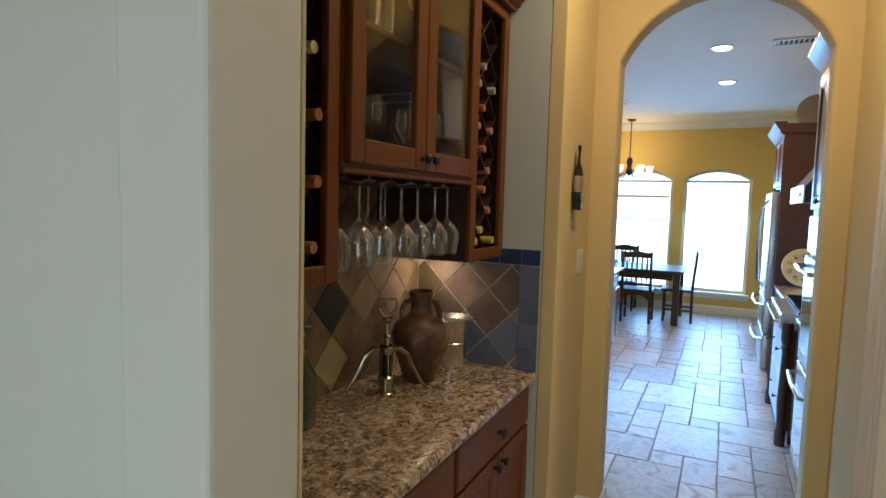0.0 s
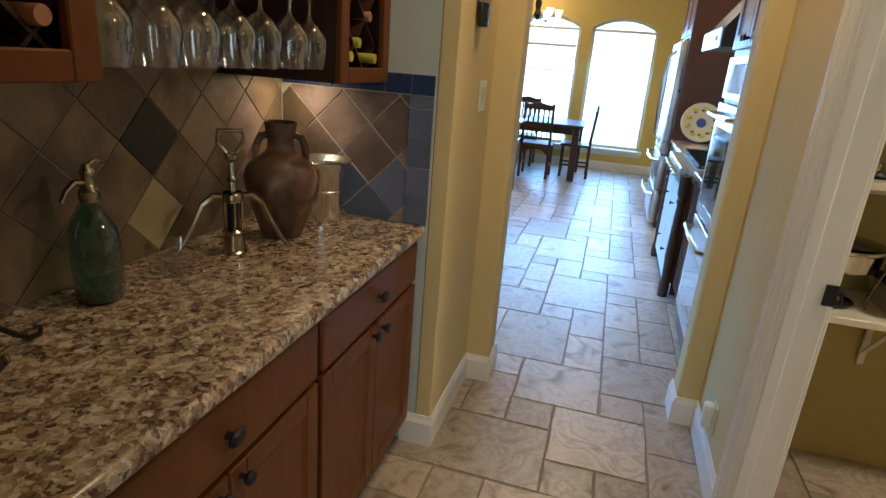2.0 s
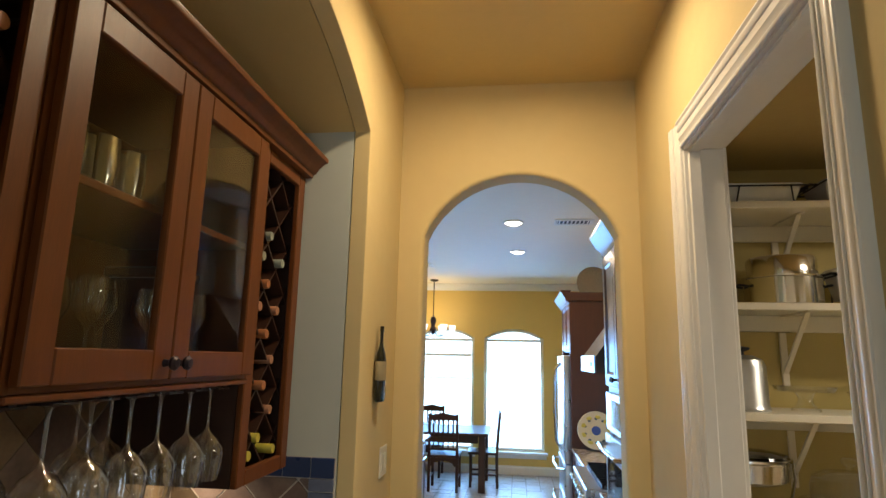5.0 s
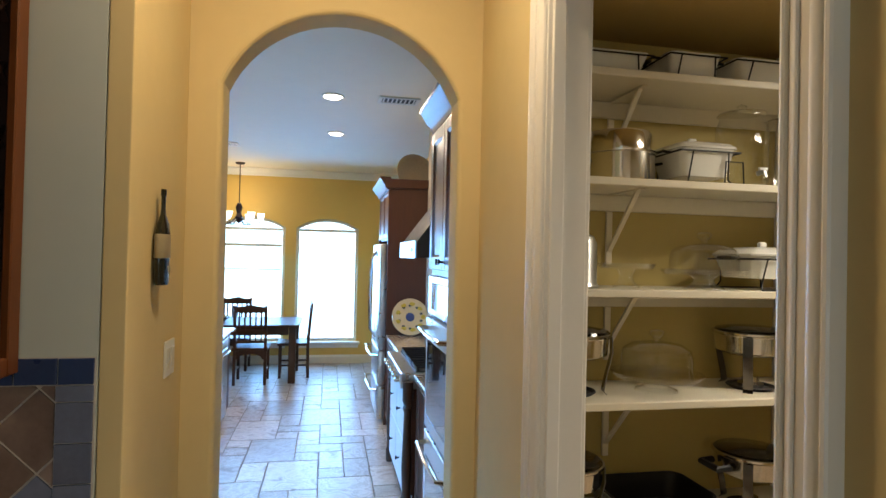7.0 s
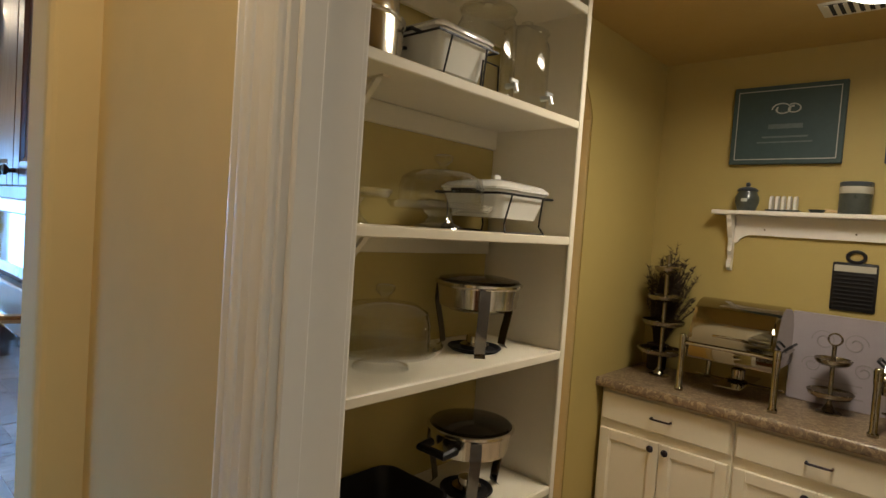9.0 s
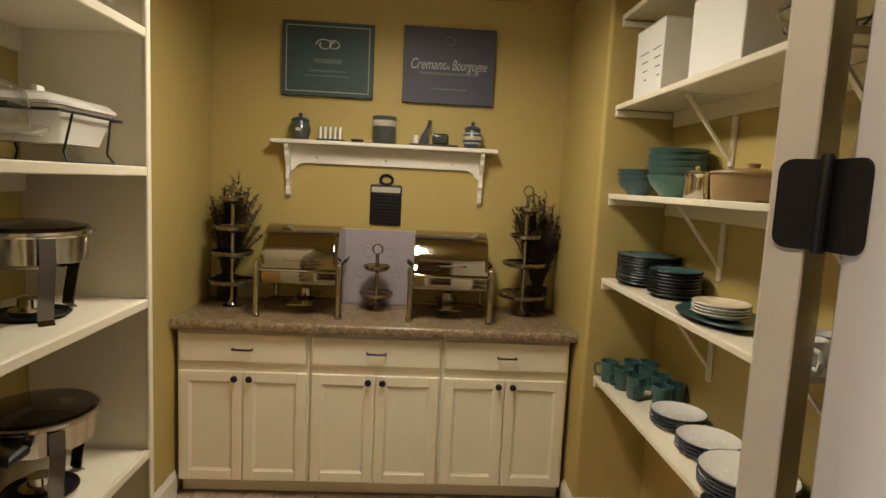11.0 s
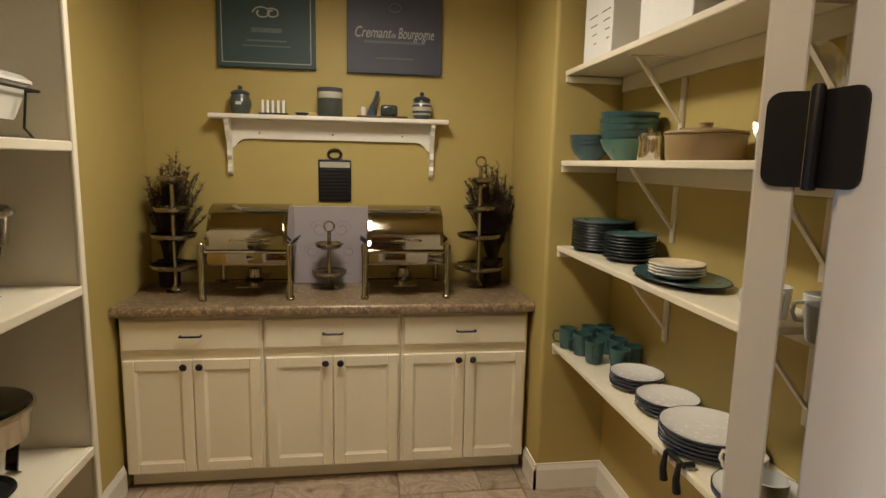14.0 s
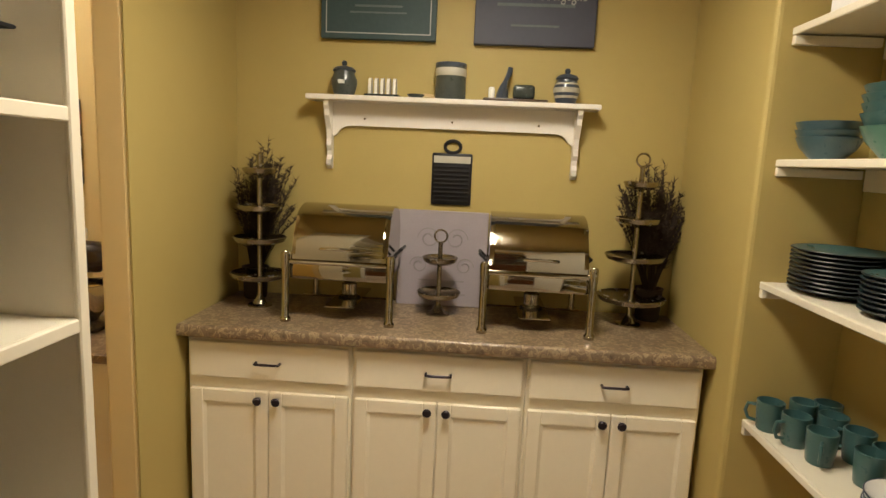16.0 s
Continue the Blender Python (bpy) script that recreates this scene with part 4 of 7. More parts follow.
def diamonds(parent, cu, cv, u0, u1, v0, v1, axis, base, out, pick):
    h, g = 0.105, 0.004
    for i in range(-12, 13):
        for j in range(-8, 9):
            if (i + j) % 2:
                continue
            u, v = cu + i * h, cv + j * h
            e = h - g
            poly = clip([(u + e, v), (u, v + e), (u - e, v), (u, v - e)], u0, u1, v0, v1)
            if len(poly) < 3:
                continue
            area = abs(sum(p[0] * q[1] - q[0] * p[1] for p, q in zip(poly, poly[1:] + poly[:1]))) / 2
            if area < 0.0004:
                continue
            part("tile", prism(B(), poly, axis, base, base + out * rng.uniform(0.002, 0.0045)), pick(i, j), parent, smooth=None)


bs = thing("backsplash", 0, 0, 0, "slate backsplash of diamond-laid tiles with blue border", "backsplash")
part("bed", box(B(), NX + 0.001, NX + 0.004, NY0 + 0.001, NY1 - 0.001, 0.911, 1.70), TILEBED, bs, smooth=None)
part("bed", box(B(), NX + 0.005, -0.745, NY1 - 0.004, NY1 - 0.001, 0.911, 1.43), PALEBED, bs, smooth=None)
diamonds(bs, 3.952, 1.233, NY0 + 0.002, NY1 - 0.012, 0.914, 1.69, "x", NX + 0.004, 1, lambda i, j: SLATES[2] if (i, j) == (0, 0) else (SLATES[3] if (i, j) in ((0, -2), (-5, 1), (6, 2)) else (SLATES[0] if rng.random() < 0.65 or i < 0 else SLATES[1])))
diamonds(bs, -1.08, 1.25, NX + 0.012, -0.835, 0.914, 1.36, "y", NY1 - 0.004, -1, lambda i, j: SLATES[4] if (i, j) in ((1, -3), (0, -2), (2, -2), (-1, -3)) else (SLATES[0] if i < -1 else SLATES[1]))
for k in range(5):
    part("tile", box(B(), -0.832, -0.748, NY1 - 0.0115, NY1 - 0.004, 0.914 + k * 0.102, min(1.360, 1.012 + k * 0.102), 0.001), SLATES[4], bs, smooth=None)
for k in range(6):
    part("tile", box(B(), NX + 0.015 + k * 0.0975, min(-0.748, NX + 0.109 + k * 0.0975), NY1 - 0.0115, NY1 - 0.004, 1.364, 1.428, 0.001), mat("navy_tile", (0.025, 0.045, 0.12), 0.3, vary=0.3, scale=12, obj=0.08), bs, smooth=None)

# hall fittings
orn = thing("bottle_ornament", HX0 + 0.001, 4.825, 1.60, "flat wine bottle ornament in dark glass hung on the wall", "wall ornament")
pr = [(0, 0), (0.036, 0.0), (0.042, 0.008), (0.043, 0.15), (0.035, 0.178), (0.016, 0.205), (0.0125, 0.225), (0.0125, 0.258), (0.016, 0.262), (0.016, 0.28), (0, 0.281)]
part("body", lathe(B(), pr, 20, 0.020, 0, 0, sx=0.45), BOTTLE_GLASS, orn)
LABEL = mat("paper_label", (0.33, 0.27, 0.16), 0.7, vary=0.25, scale=30)
part("label", lathe(B(), [(0.0432, 0.078), (0.0442, 0.080), (0.0442, 0.146), (0.0432, 0.148)], 20, 0.020, 0, 0, sx=0.45, close=True), LABEL, orn, "tan paper label")
part("seal", lathe(B(), [(0, 0.0), (0.011, 0.0), (0.010, 0.002), (0, 0.0025)], 12), LABEL, orn, "small tan seal").matrix_basis = pose(0.0392, 0, 0.045, 0, 90, 0)
sw = thing("light_switch", HX0 + 0.001, 5.0, 1.357, "ivory double rocker light switch plate", "switch")
part("plate", box(B(), 0, 0.006, -0.055, 0.055, -0.058, 0.058, 0.0025), mat("white_plastic", (0.75, 0.73, 0.66)), sw)
for s in (-0.024, 0.024):
    part("rocker", box(B(), 0.006, 0.010, s - 0.016, s + 0.016, -0.033, 0.033, 0.0015), mat("ivory_plastic", (0.62, 0.60, 0.52)), sw)
nl = thing("night_light", HX1 - 0.001, 4.87, 0.24, "white plug-in night light near the baseboard", "night light")
part("plate", box(B(), -0.006, 0, -0.036, 0.036, -0.058, 0.058, 0.002), mat("white_plastic", (0.75, 0.73, 0.66)), nl)
part("body", box(B(), -0.045, -0.006, -0.022, 0.022, -0.045, 0.06, 0.012, 3), mat("white_plastic", (0.75, 0.73, 0.66)), nl)
pf = thing("picture_frame", HX1 - 0.002, 3.02, 1.15, "grey framed picture with a cream mat on the hall wall", "picture")
fr = B()
for a in ((-0.28, -0.22, 0, 0.72), (0.22, 0.28, 0, 0.72), (-0.22, 0.22, 0, 0.06), (-0.22, 0.22, 0.66, 0.72)):
    box(fr, -0.038, 0, *a, 0.006)
part("frame", fr, mat("grey_frame_paint", (0.36, 0.33, 0.33), 0.45, vary=0.1), pf, smooth=None)
part("mat_board", box(B(), -0.014, -0.002, -0.22, 0.22, 0.06, 0.66), mat("cream_card", (0.52, 0.45, 0.33), 0.8, vary=0.05), pf, smooth=None)
fr = B()
for a in ((-0.16, -0.13, 0.12, 0.60), (0.13, 0.16, 0.12, 0.60), (-0.13, 0.13, 0.12, 0.15), (-0.13, 0.13, 0.57, 0.60)):
    box(fr, -0.020, -0.014, *a, 0.002)
part("fillet", fr, mat("white_trim_paint", (0.82, 0.80, 0.75)), pf, smooth=None)
part("print", box(B(), -0.016, -0.0145, -0.13, 0.13, 0.15, 0.57), mat("dark_print", (0.10, 0.10, 0.07), 0.5, vary=0.5, scale=8), pf, smooth=None)


def downlight(x, y, z, label="white recessed ceiling downlight, lit"):
    u = thing("ceiling_downlight", x, y, z, label, "ceiling light", "recessed downlights")
    part("ring", lathe(B(), [(0.075, -0.001), (0.095, -0.001), (0.095, -0.007), (0.082, -0.012), (0.072, -0.004)], 24, close=True), mat("white_plastic", (0.75, 0.73, 0.66)), u)
    part("lens", lathe(B(), [(0, -0.002), (0.070, -0.002), (0.072, -0.008), (0.055, -0.020), (0, -0.026)], 20), glowing("lamp_lens", (1.0, 0.95, 0.85), 9), u, "glowing lens")
    return u


d0 = downlight(-0.13, 4.35, HCEIL)
# the last two fixtures are made up to go with the added fill lamps
for x, y, z in ((-0.177, 7.766, KCEILZ), (-0.135, 9.22, KCEILZ), (-0.13, 1.2, HCEIL), (2.5, 6.2, KCEILZ)):
    copy_thing(d0, pose(x, y, z))
sp = thing("strike_plate", 0.505, DY1 - 0.001, 0.93, "black metal strike plate on the door jamb", "door hardware")
part("plate", box(B(), -0.022, 0.012, -0.003, 0, -0.032, 0.032, 0.001), BLACK, sp, smooth=None)
part("lip", tube(B(), [(0.012, -0.002, -0.02), (0.02, -0.01, -0.02), (0.02, -0.01, 0.02), (0.012, -0.002, 0.02)], 0.004, 6), BLACK, sp)


# ---- pantry ----
# north shelving: end panel, shelves, wall standards and braces
SH = {"E": 2.36, "A": 1.985, "B": 1.60, "C": 1.215, "D": 0.75}
NF, NB = 4.83, AY0 - 0.008
nsh = thing("north_shelving", 0, 0, 0, "white painted pantry shelving with an end panel", "shelving")
part("end_panel", box(B(), 1.705, 1.725, NF, NB, 0, PCEIL - 0.002, 0.002), WHITE, nsh, smooth=None)
part("face_strip", box(B(), 1.700, 1.728, NF - 0.012, NF - 0.0005, 0, PCEIL - 0.002, 0.003), WHITE, nsh, smooth=None)
for z in SH.values():
    s = part("shelf", box(B(), PX0 + 0.006, 1.7045, NF, NB, z - 0.018, z, 0.001), WHITE, nsh, smooth=None)
    part("edge_strip", box(B(), PX0 + 0.006, 1.6995, NF - 0.012, NF - 0.0005, z - 0.026, z + 0.001, 0.003), WHITE, s, smooth=None)
    part("cleat", box(B(), PX0 + 0.03, 1.70, NB - 0.018, NB, z - 0.085, z - 0.019, 0.002), WHITE, s, smooth=None)


def wall_brace(parent, x, yw, z, out, depth):
    """A slim upright on the wall at yw and a slanting brace under a shelf at height z."""
    part("standard", box(B(), x - 0.013, x + 0.013, min(yw, yw + out * 0.012), max(yw, yw + out * 0.012), z - 0.30, z - 0.087, 0.002), WHITE, parent, smooth=None)
    bm = B()
    p, q = (yw + out * 0.014, z - 0.245), (yw + out * depth, z - 0.02)
    e = 0.006
    prism(bm, [(p[0], p[1] - e), (p[0], p[1] + e), (q[0], q[1] + e), (q[0] + out * 0.008, q[1])], "x", x - 0.009, x + 0.009)
    part("brace", bm, WHITE, parent, smooth=None)
    part("tongue", box(B(), x - 0.011, x + 0.011, min(yw + out * 0.02, yw + out * (depth + 0.03)), max(yw + out * 0.02, yw + out * (depth + 0.03)), z - 0.024, z - 0.0185), WHITE, parent, smooth=None)


for k in ("E", "A", "B", "C", "D"):
    wall_brace(nsh, 0.93, NB - 0.001, SH[k], -1, 0.23)

# south shelving
SS = (1.975, 1.585, 1.20, 0.735, 2.36)
SF = 3.18
ssh = thing("south_shelving", 0, 0, 0, "white painted wall shelves on slanting braces", "shelving")
for z in SS:
    s = part("shelf", box(B(), 1.23, PIER - 0.001, PS + 0.001, SF - 0.012, z - 0.018, z, 0.001), WHITE, ssh, smooth=None)
    part("edge_strip", box(B(), 1.23, PIER - 0.001, SF - 0.0115, SF, z - 0.022, z + 0.001, 0.003), WHITE, s, smooth=None)
    part("cleat", box(B(), PIER - 0.02, PIER - 0.001, PS + 0.02, SF - 0.002, z - 0.05, z - 0.023, 0.002), WHITE, s, smooth=None)
    part("cleat", box(B(), 1.23, PIER - 0.022, PS + 0.001, PS + 0.018, z - 0.085, z - 0.019, 0.002), WHITE, s, smooth=None)
    for x in (2.055, 1.33):
        wall_brace(ssh, x, PS + 0.001, z, 1, 0.19)

# base cabinets, counter
for y0, y1 in ((3.25, 3.88), (3.88, 4.525), (4.525, 5.155)):
    base_unit(2.74, PX1 - 0.005, y0, y1, -1, CABINET, 0.852, 0.085, "cream painted base cabinet with drawer and two doors", "pantry base cabinets", BRONZE, (0.69, 0.832), (0.095, 0.645), knobz=0.617, rail=0.05)
pct = thing("pantry_countertop", 0, 0, 0, "brown patterned laminate countertop with a rounded edge", "countertop")
part("top", box(B(), 2.7005, PX1 - 0.003, PA + 0.003, AY0 - 0.009, 0.868, 0.90, 0.001), LAMINATE, pct, smooth=40)
part("front_edge", prism(B(), [(2.70, 0.854), (2.70, 0.9003), (2.694, 0.900), (2.688, 0.896), (2.685, 0.889), (2.685, 0.862), (2.688, 0.856), (2.694, 0.854)], "y", PA + 0.003, AY0 - 0.009), LAMINATE, pct, smooth=50)
part("underside", box(B(), 2.7005, PX1 - 0.003, PA + 0.003, AY0 - 0.009, 0.854, 0.8675), LAMINATE, pct, smooth=None)
PT = 0.90
CHROME = mat("golden_chrome", (0.43, 0.40, 0.33), 0.07, 1.0, vary=0.05, scale=4)


def chafer(x, y):
    """A roll-top rectangular chafing dish, its long side along y, front towards -x."""
    u = thing("chafing_dish", x, y, PT, "polished roll-top chafing dish on four legs", "chafing dish", "chafing dishes")
    w, d = 0.185, 0.20
    r = 0.185
    pts = arc(0.0, 0.26, d, 0, 180, 18, r)
    lid = B()
    prism(lid, pts + [(-d, 0.235), (d, 0.235)], "y", -w, w)
    bmesh.ops.bevel(lid, geom=[e for e in lid.edges if abs(e.verts[0].co.y - e.verts[1].co.y) < 1e-6 and e.verts[0].co.z > 0.24 and e.verts[1].co.z > 0.24], offset=0.018, segments=2, affect="EDGES")
    part("lid", lid, CHROME, u, "mirror-bright roll-top lid", smooth=30)
    part("handle", tube(B(), [(-d - 0.004, -0.07, 0.285), (-d - 0.035, -0.06, 0.29), (-d - 0.042, 0.0, 0.293), (-d - 0.035, 0.06, 0.29), (-d - 0.004, 0.07, 0.285)], 0.006, 8), CHROME, u)
    part("water_pan", box(B(), -d - 0.004, d + 0.004, -w - 0.004, w + 0.004, 0.165, 0.234, 0.008, 2), CHROME, u)
    fr = B()
    for yy in (-w - 0.006, w + 0.006):
        tube(fr, [(-d - 0.012, yy, 0.232), (d + 0.012, yy, 0.232)], 0.008, 8)
    for xx in (-d - 0.012, d + 0.012):
        tube(fr, [(xx, -w - 0.006, 0.232), (xx, w + 0.006, 0.232)], 0.008, 8)
    part("frame", fr, CHROME, u)
    for sx in (-1, 1):
        for sy in (-1, 1):
            part("leg", lathe(B(), [(0, 0), (0.02, 0), (0.021, 0.012), (0.014, 0.022), (0.0145, 0.20), (0.017, 0.22), (0.018, 0.262), (0.012, 0.272), (0, 0.274)], 12, sx * (d + 0.012), sy * (w + 0.016), 0), CHROME, u)
    for sy in (-1, 1):
        part("side_handle", tube(B(), [(-0.05, sy * (w + 0.008), 0.25), (-0.05, sy * (w + 0.035), 0.275), (0.05, sy * (w + 0.035), 0.275), (0.05, sy * (w + 0.008), 0.25)], 0.006, 6), BLACK, u, "black side handle")
    part("burner", lathe(B(), [(0, 0.06), (0.045, 0.06), (0.048, 0.066), (0.032, 0.072), (0.032, 0.115), (0.028, 0.118), (0, 0.112)], 16), CHROME, u)
    part("shelf", box(B(), -d + 0.02, d - 0.02, -0.06, 0.06, 0.052, 0.058, 0.002), CHROME, u, smooth=None)
    part("crossbar", tube(B(), [(0, -w - 0.01, 0.055), (0, w + 0.01, 0.055)], 0.005, 6), CHROME, u)
    return u


c1 = chafer(3.03, 4.607)
copy_thing(c1, pose(3.03, 3.852, PT))


def tier_stand(x, y, radii, heights, label, ring=True, group="tiered stands"):
    u = thing("tiered_stand", x, y, PT, label, "tiered stand", group)
    top = heights[-1] + 0.075
    part("pole", lathe(B(), [(0, 0.002), (0.05, 0), (0.05, 0.006), (0.03, 0.012), (0.018, 0.03), (0.0095, 0.045), (0.0095, top), (0.010, top + 0.006), (0, top + 0.012)], 16), DARKSTEEL, u)
    for r, h in zip(radii, heights):
        part("plate", lathe(B(), [(0.0068, h + 0.004), (r * 0.7, h + 0.004), (r * 0.93, h + 0.014), (r, h + 0.024), (r + 0.004, h + 0.021), (r * 0.95, h + 0.004), (r * 0.7, h - 0.006), (0.02, h - 0.004), (0.0068, h - 0.02)], 26, close=False), DARKSTEEL, u)
    if ring:
        part("ring", tube(B(), [(0, 0.026 * math.cos(a), top + 0.034 + 0.026 * math.sin(a)) for a in np.linspace(0, 2 * math.pi, 17)[:-1]], 0.004, 6, True), DARKSTEEL, u)
    return u


tier_stand(3.02, 4.985, (0.115, 0.105, 0.085, 0.065), (0.12, 0.27, 0.40, 0.55), "pewter four-tier serving stand", ring=False)
tier_stand(3.06, 3.445, (0.135, 0.115, 0.085, 0.065), (0.10, 0.27, 0.42, 0.565), "pewter four-tier serving stand with a ring on top")
tier_stand(3.05, 4.235, (0.088, 0.07), (0.075, 0.22), "small silver two-tier stand with a ring on top", group="")


def plume(x, y, seed, label, lean):
    """Dark dried grass plumes standing behind a serving stand."""
    r = random.Random(seed)
    u = thing("dried_plumes", x, y, PT, label, "dried plant", "dried plumes")
    FEATHER = mat("dark_plume", (0.04, 0.026, 0.017), 0.9, vary=0.4, scale=30, obj=0.0)
    part("pot", lathe(B(), [(0, 0.002), (0.045, 0), (0.05, 0.01), (0.055, 0.13), (0.06, 0.14), (0.05, 0.14), (0.045, 0.12), (0, 0.12)], 14), mat("dark_basket", (0.035, 0.022, 0.015), 0.8, vary=0.4, scale=40), u)
    st, fl = B(), B()
    for k in range(90):
        a, sp_ = r.uniform(0, 6.283), r.uniform(0.0, 1.0) ** 0.7
        h = r.uniform(0.46, 0.72) * (1 - 0.22 * sp_)
        tip = Vector((0.06 * sp_ * math.cos(a), lean + 0.15 * sp_ * math.sin(a), h))
        base = Vector((0.02 * math.cos(a), 0.02 * math.sin(a), 0.125))
        mid = base.lerp(tip, 0.55) + Vector((0, 0, 0.03))
        tube(st, [base, mid, tip], [0.0022, 0.0016, 0.0008], 3)
        for q in range(70):
            f = r.uniform(0.25, 1.0)
            c = base.lerp(mid, f * 2) if f < 0.5 else mid.lerp(tip, f * 2 - 1)
            d = Vector((r.gauss(0, 1), r.gauss(0, 1), r.uniform(0.4, 1.6))).normalized() * r.uniform(0.014, 0.034)
            n = d.orthogonal().normalized() * 0.0028
            vs = [fl.verts.new(v) for v in (c - n, c + n, c + d)]
            fl.faces.new(vs)
    tagged(part("stalk_mass", st, FEATHER, u, smooth=None), kind="stuff")
    tagged(part("plumage", fl, FEATHER, u, smooth=None), kind="stuff")
    return u


plume(3.15, 5.055, 3, "dark dried grass plumes in a pot in the corner", -0.04)
plume(3.165, 3.34, 4, "dark dried grass plumes in a pot in the corner", 0.03)

# canvas sign between the chafing dishes
sg = thing("canvas_sign", 3.195, 4.235, PT + 0.001, "pale lilac canvas with a grey scroll design", "canvas")
part("canvas", box(B(), -0.012, 0.012, -0.195, 0.195, 0, 0.42, 0.003), mat("lilac_canvas", (0.36, 0.32, 0.345), 0.8, vary=0.12, scale=12, bump=0.2, bscale=200), sg, smooth=None)
SCROLL = mat("grey_ink", (0.30, 0.27, 0.28), 0.8, vary=0.2, scale=20)
for cy, cz, r0, s in ((0.06, 0.30, 0.05, 1), (-0.06, 0.30, 0.05, -1), (0.10, 0.18, 0.04, 1), (-0.10, 0.18, 0.04, -1)):
    pts = [(-0.0135, cy + s * (r0 * (1 - 0.7 * f) * math.cos(9 * f)), cz + r0 * (1 - 0.7 * f) * math.sin(9 * f)) for f in np.linspace(0, 1, 26)]
    part("scroll", tube(B(), pts, 0.0035, 4), SCROLL, sg)
for k, (w_, z_) in enumerate(((0.12, 0.11), (0.10, 0.08), (0.13, 0.05))):
    part("text_line", box(B(), -0.0135, -0.012, -w_ / 1.2, w_ / 1.2, z_, z_ + 0.008), SCROLL, sg, smooth=None)

# wall shelf with corbels
ws = thing("wall_shelf", 0, 0, 0, "cream wooden wall shelf with curved brackets and apron", "shelf")
part("board", box(B(), 3.135, PX1 - 0.001, 3.61, 4.835, 1.768, 1.79, 0.005, 2), TRIM, ws, smooth=None)
part("backboard", prism(B(), [(3.70, 1.767), (4.74, 1.767), (4.74, 1.62)] + arc(4.66, 1.62, 0.06, 0, 90, 6, 0.05)[1:] + arc(3.78, 1.62, 0.06, 90, 180, 6, 0.05)[:-1] + [(3.70, 1.62)], "x", PX1 - 0.02, PX1 - 0.001), TRIM, ws, smooth=None)
corb = [(PX1 - 0.001, 1.767), (3.150, 1.767), (3.150, 1.745), (3.165, 1.73), (3.168, 1.705), (3.185, 1.68), (3.205, 1.65), (3.212, 1.61), (3.205, 1.58), (3.222, 1.56), (3.225, 1.54), (3.212, 1.52), (3.215, 1.495), (3.232, 1.48), (PX1 - 0.001, 1.48)]
for y in (3.69, 4.75):
    part("corbel", prism(B(), corb, "y", y - 0.011, y + 0.011), TRIM, ws, smooth=None)
for y in (3.85, 4.22, 4.60):
    k = part("screw", lathe(B(), [(0, 0.0), (0.005, 0), (0.004, 0.002), (0, 0.003)], 8), DARKSTEEL, ws)
    k.matrix_basis = pose(PX1 - 0.02, y, 1.70, 0, -90, 0)
WZ = 1.7905
GLAZE = mat("dark_green_glaze", (0.035, 0.045, 0.04), 0.25, vary=0.4, scale=25, coat=0.5)
GREYGREEN = mat("grey_green_glaze", (0.065, 0.078, 0.072), 0.3, vary=0.4, scale=25, coat=0.5)
BLUEPOT = mat("blue_stoneware", (0.05, 0.065, 0.09), 0.3, vary=0.5, scale=40, coat=0.4)
CREAMPOT = mat("cream_glaze", (0.50, 0.46, 0.36), 0.3, vary=0.2, scale=20, coat=0.4)


def lidded_jar(y, body, band, label, r=0.046):
    u = thing("lidded_jar", 3.19, y, WZ, label, "jar", "lidded jars")
    part("body", lathe(B(), [(0, 0.002), (r * 0.72, 0), (r * 0.80, 0.01), (r, 0.045), (r, 0.065), (r * 0.80, 0.09), (r * 0.78, 0.098)], 20), body, u)
    if band is None:
        part("mark", box(B(), -r * 1.03, -r * 0.96, -0.014, 0.014, 0.044, 0.060, 0.001), mat("pale_mark", (0.5, 0.52, 0.48), 0.3, vary=0.3, scale=60), u, "small pale painted mark")
    else:
        for z0, z1 in ((0.022, 0.032), (0.044, 0.064), (0.076, 0.084)):
            part("band", lathe(B(), [(float(np.interp(h, (0, 0.01, 0.045, 0.065, 0.09), (r * 0.72, r * 0.80, r, r, r * 0.80))) + d, h) for h, d in ((z0, 0.0002), (z0 + 0.001, 0.0012), (z1 - 0.001, 0.0012), (z1, 0.0002))], 20, close=True), band, u, "cream speckled band")
    lid = part("lid", lathe(B(), [(r * 0.86, 0.098), (r * 0.90, 0.103), (r * 0.7, 0.115), (r * 0.2, 0.122)], 20), BLUEPOT, u, "dark blue lid")
    part("knob", lathe(B(), [(0.006, 0.12), (0.011, 0.128), (0.012, 0.136), (0.007, 0.143), (0, 0.145)], 12), BLUEPOT, lid)
    return u


lidded_jar(4.683, GREYGREEN, None, "dark green glazed jar with a blue lid", 0.055)
lidded_jar(3.75, BLUEPOT, mat("speckled_cream", (0.50, 0.48, 0.40), 0.3, vary=0.8, scale=60, coat=0.4), "blue and cream patterned jar with a blue lid", 0.053)
PORCELAIN = mat("white_porcelain", (0.80, 0.79, 0.74), 0.18, vary=0.04, coat=0.4)
tr = thing("toast_rack", 3.19, 4.518, WZ, "white glazed toast rack on a dark base", "toast rack")
part("base", box(B(), -0.03, 0.03, -0.075, 0.075, 0.002, 0.010, 0.003), GLAZE, tr, smooth=None)
for k in range(5):
    y = -0.052 + k * 0.026
    part("divider", prism(B(), [(-0.026, 0.010), (0.026, 0.010)] + arc(0, 0.052, 0.026, 0, 180, 8), "y", y - 0.006, y + 0.006), PORCELAIN, tr)
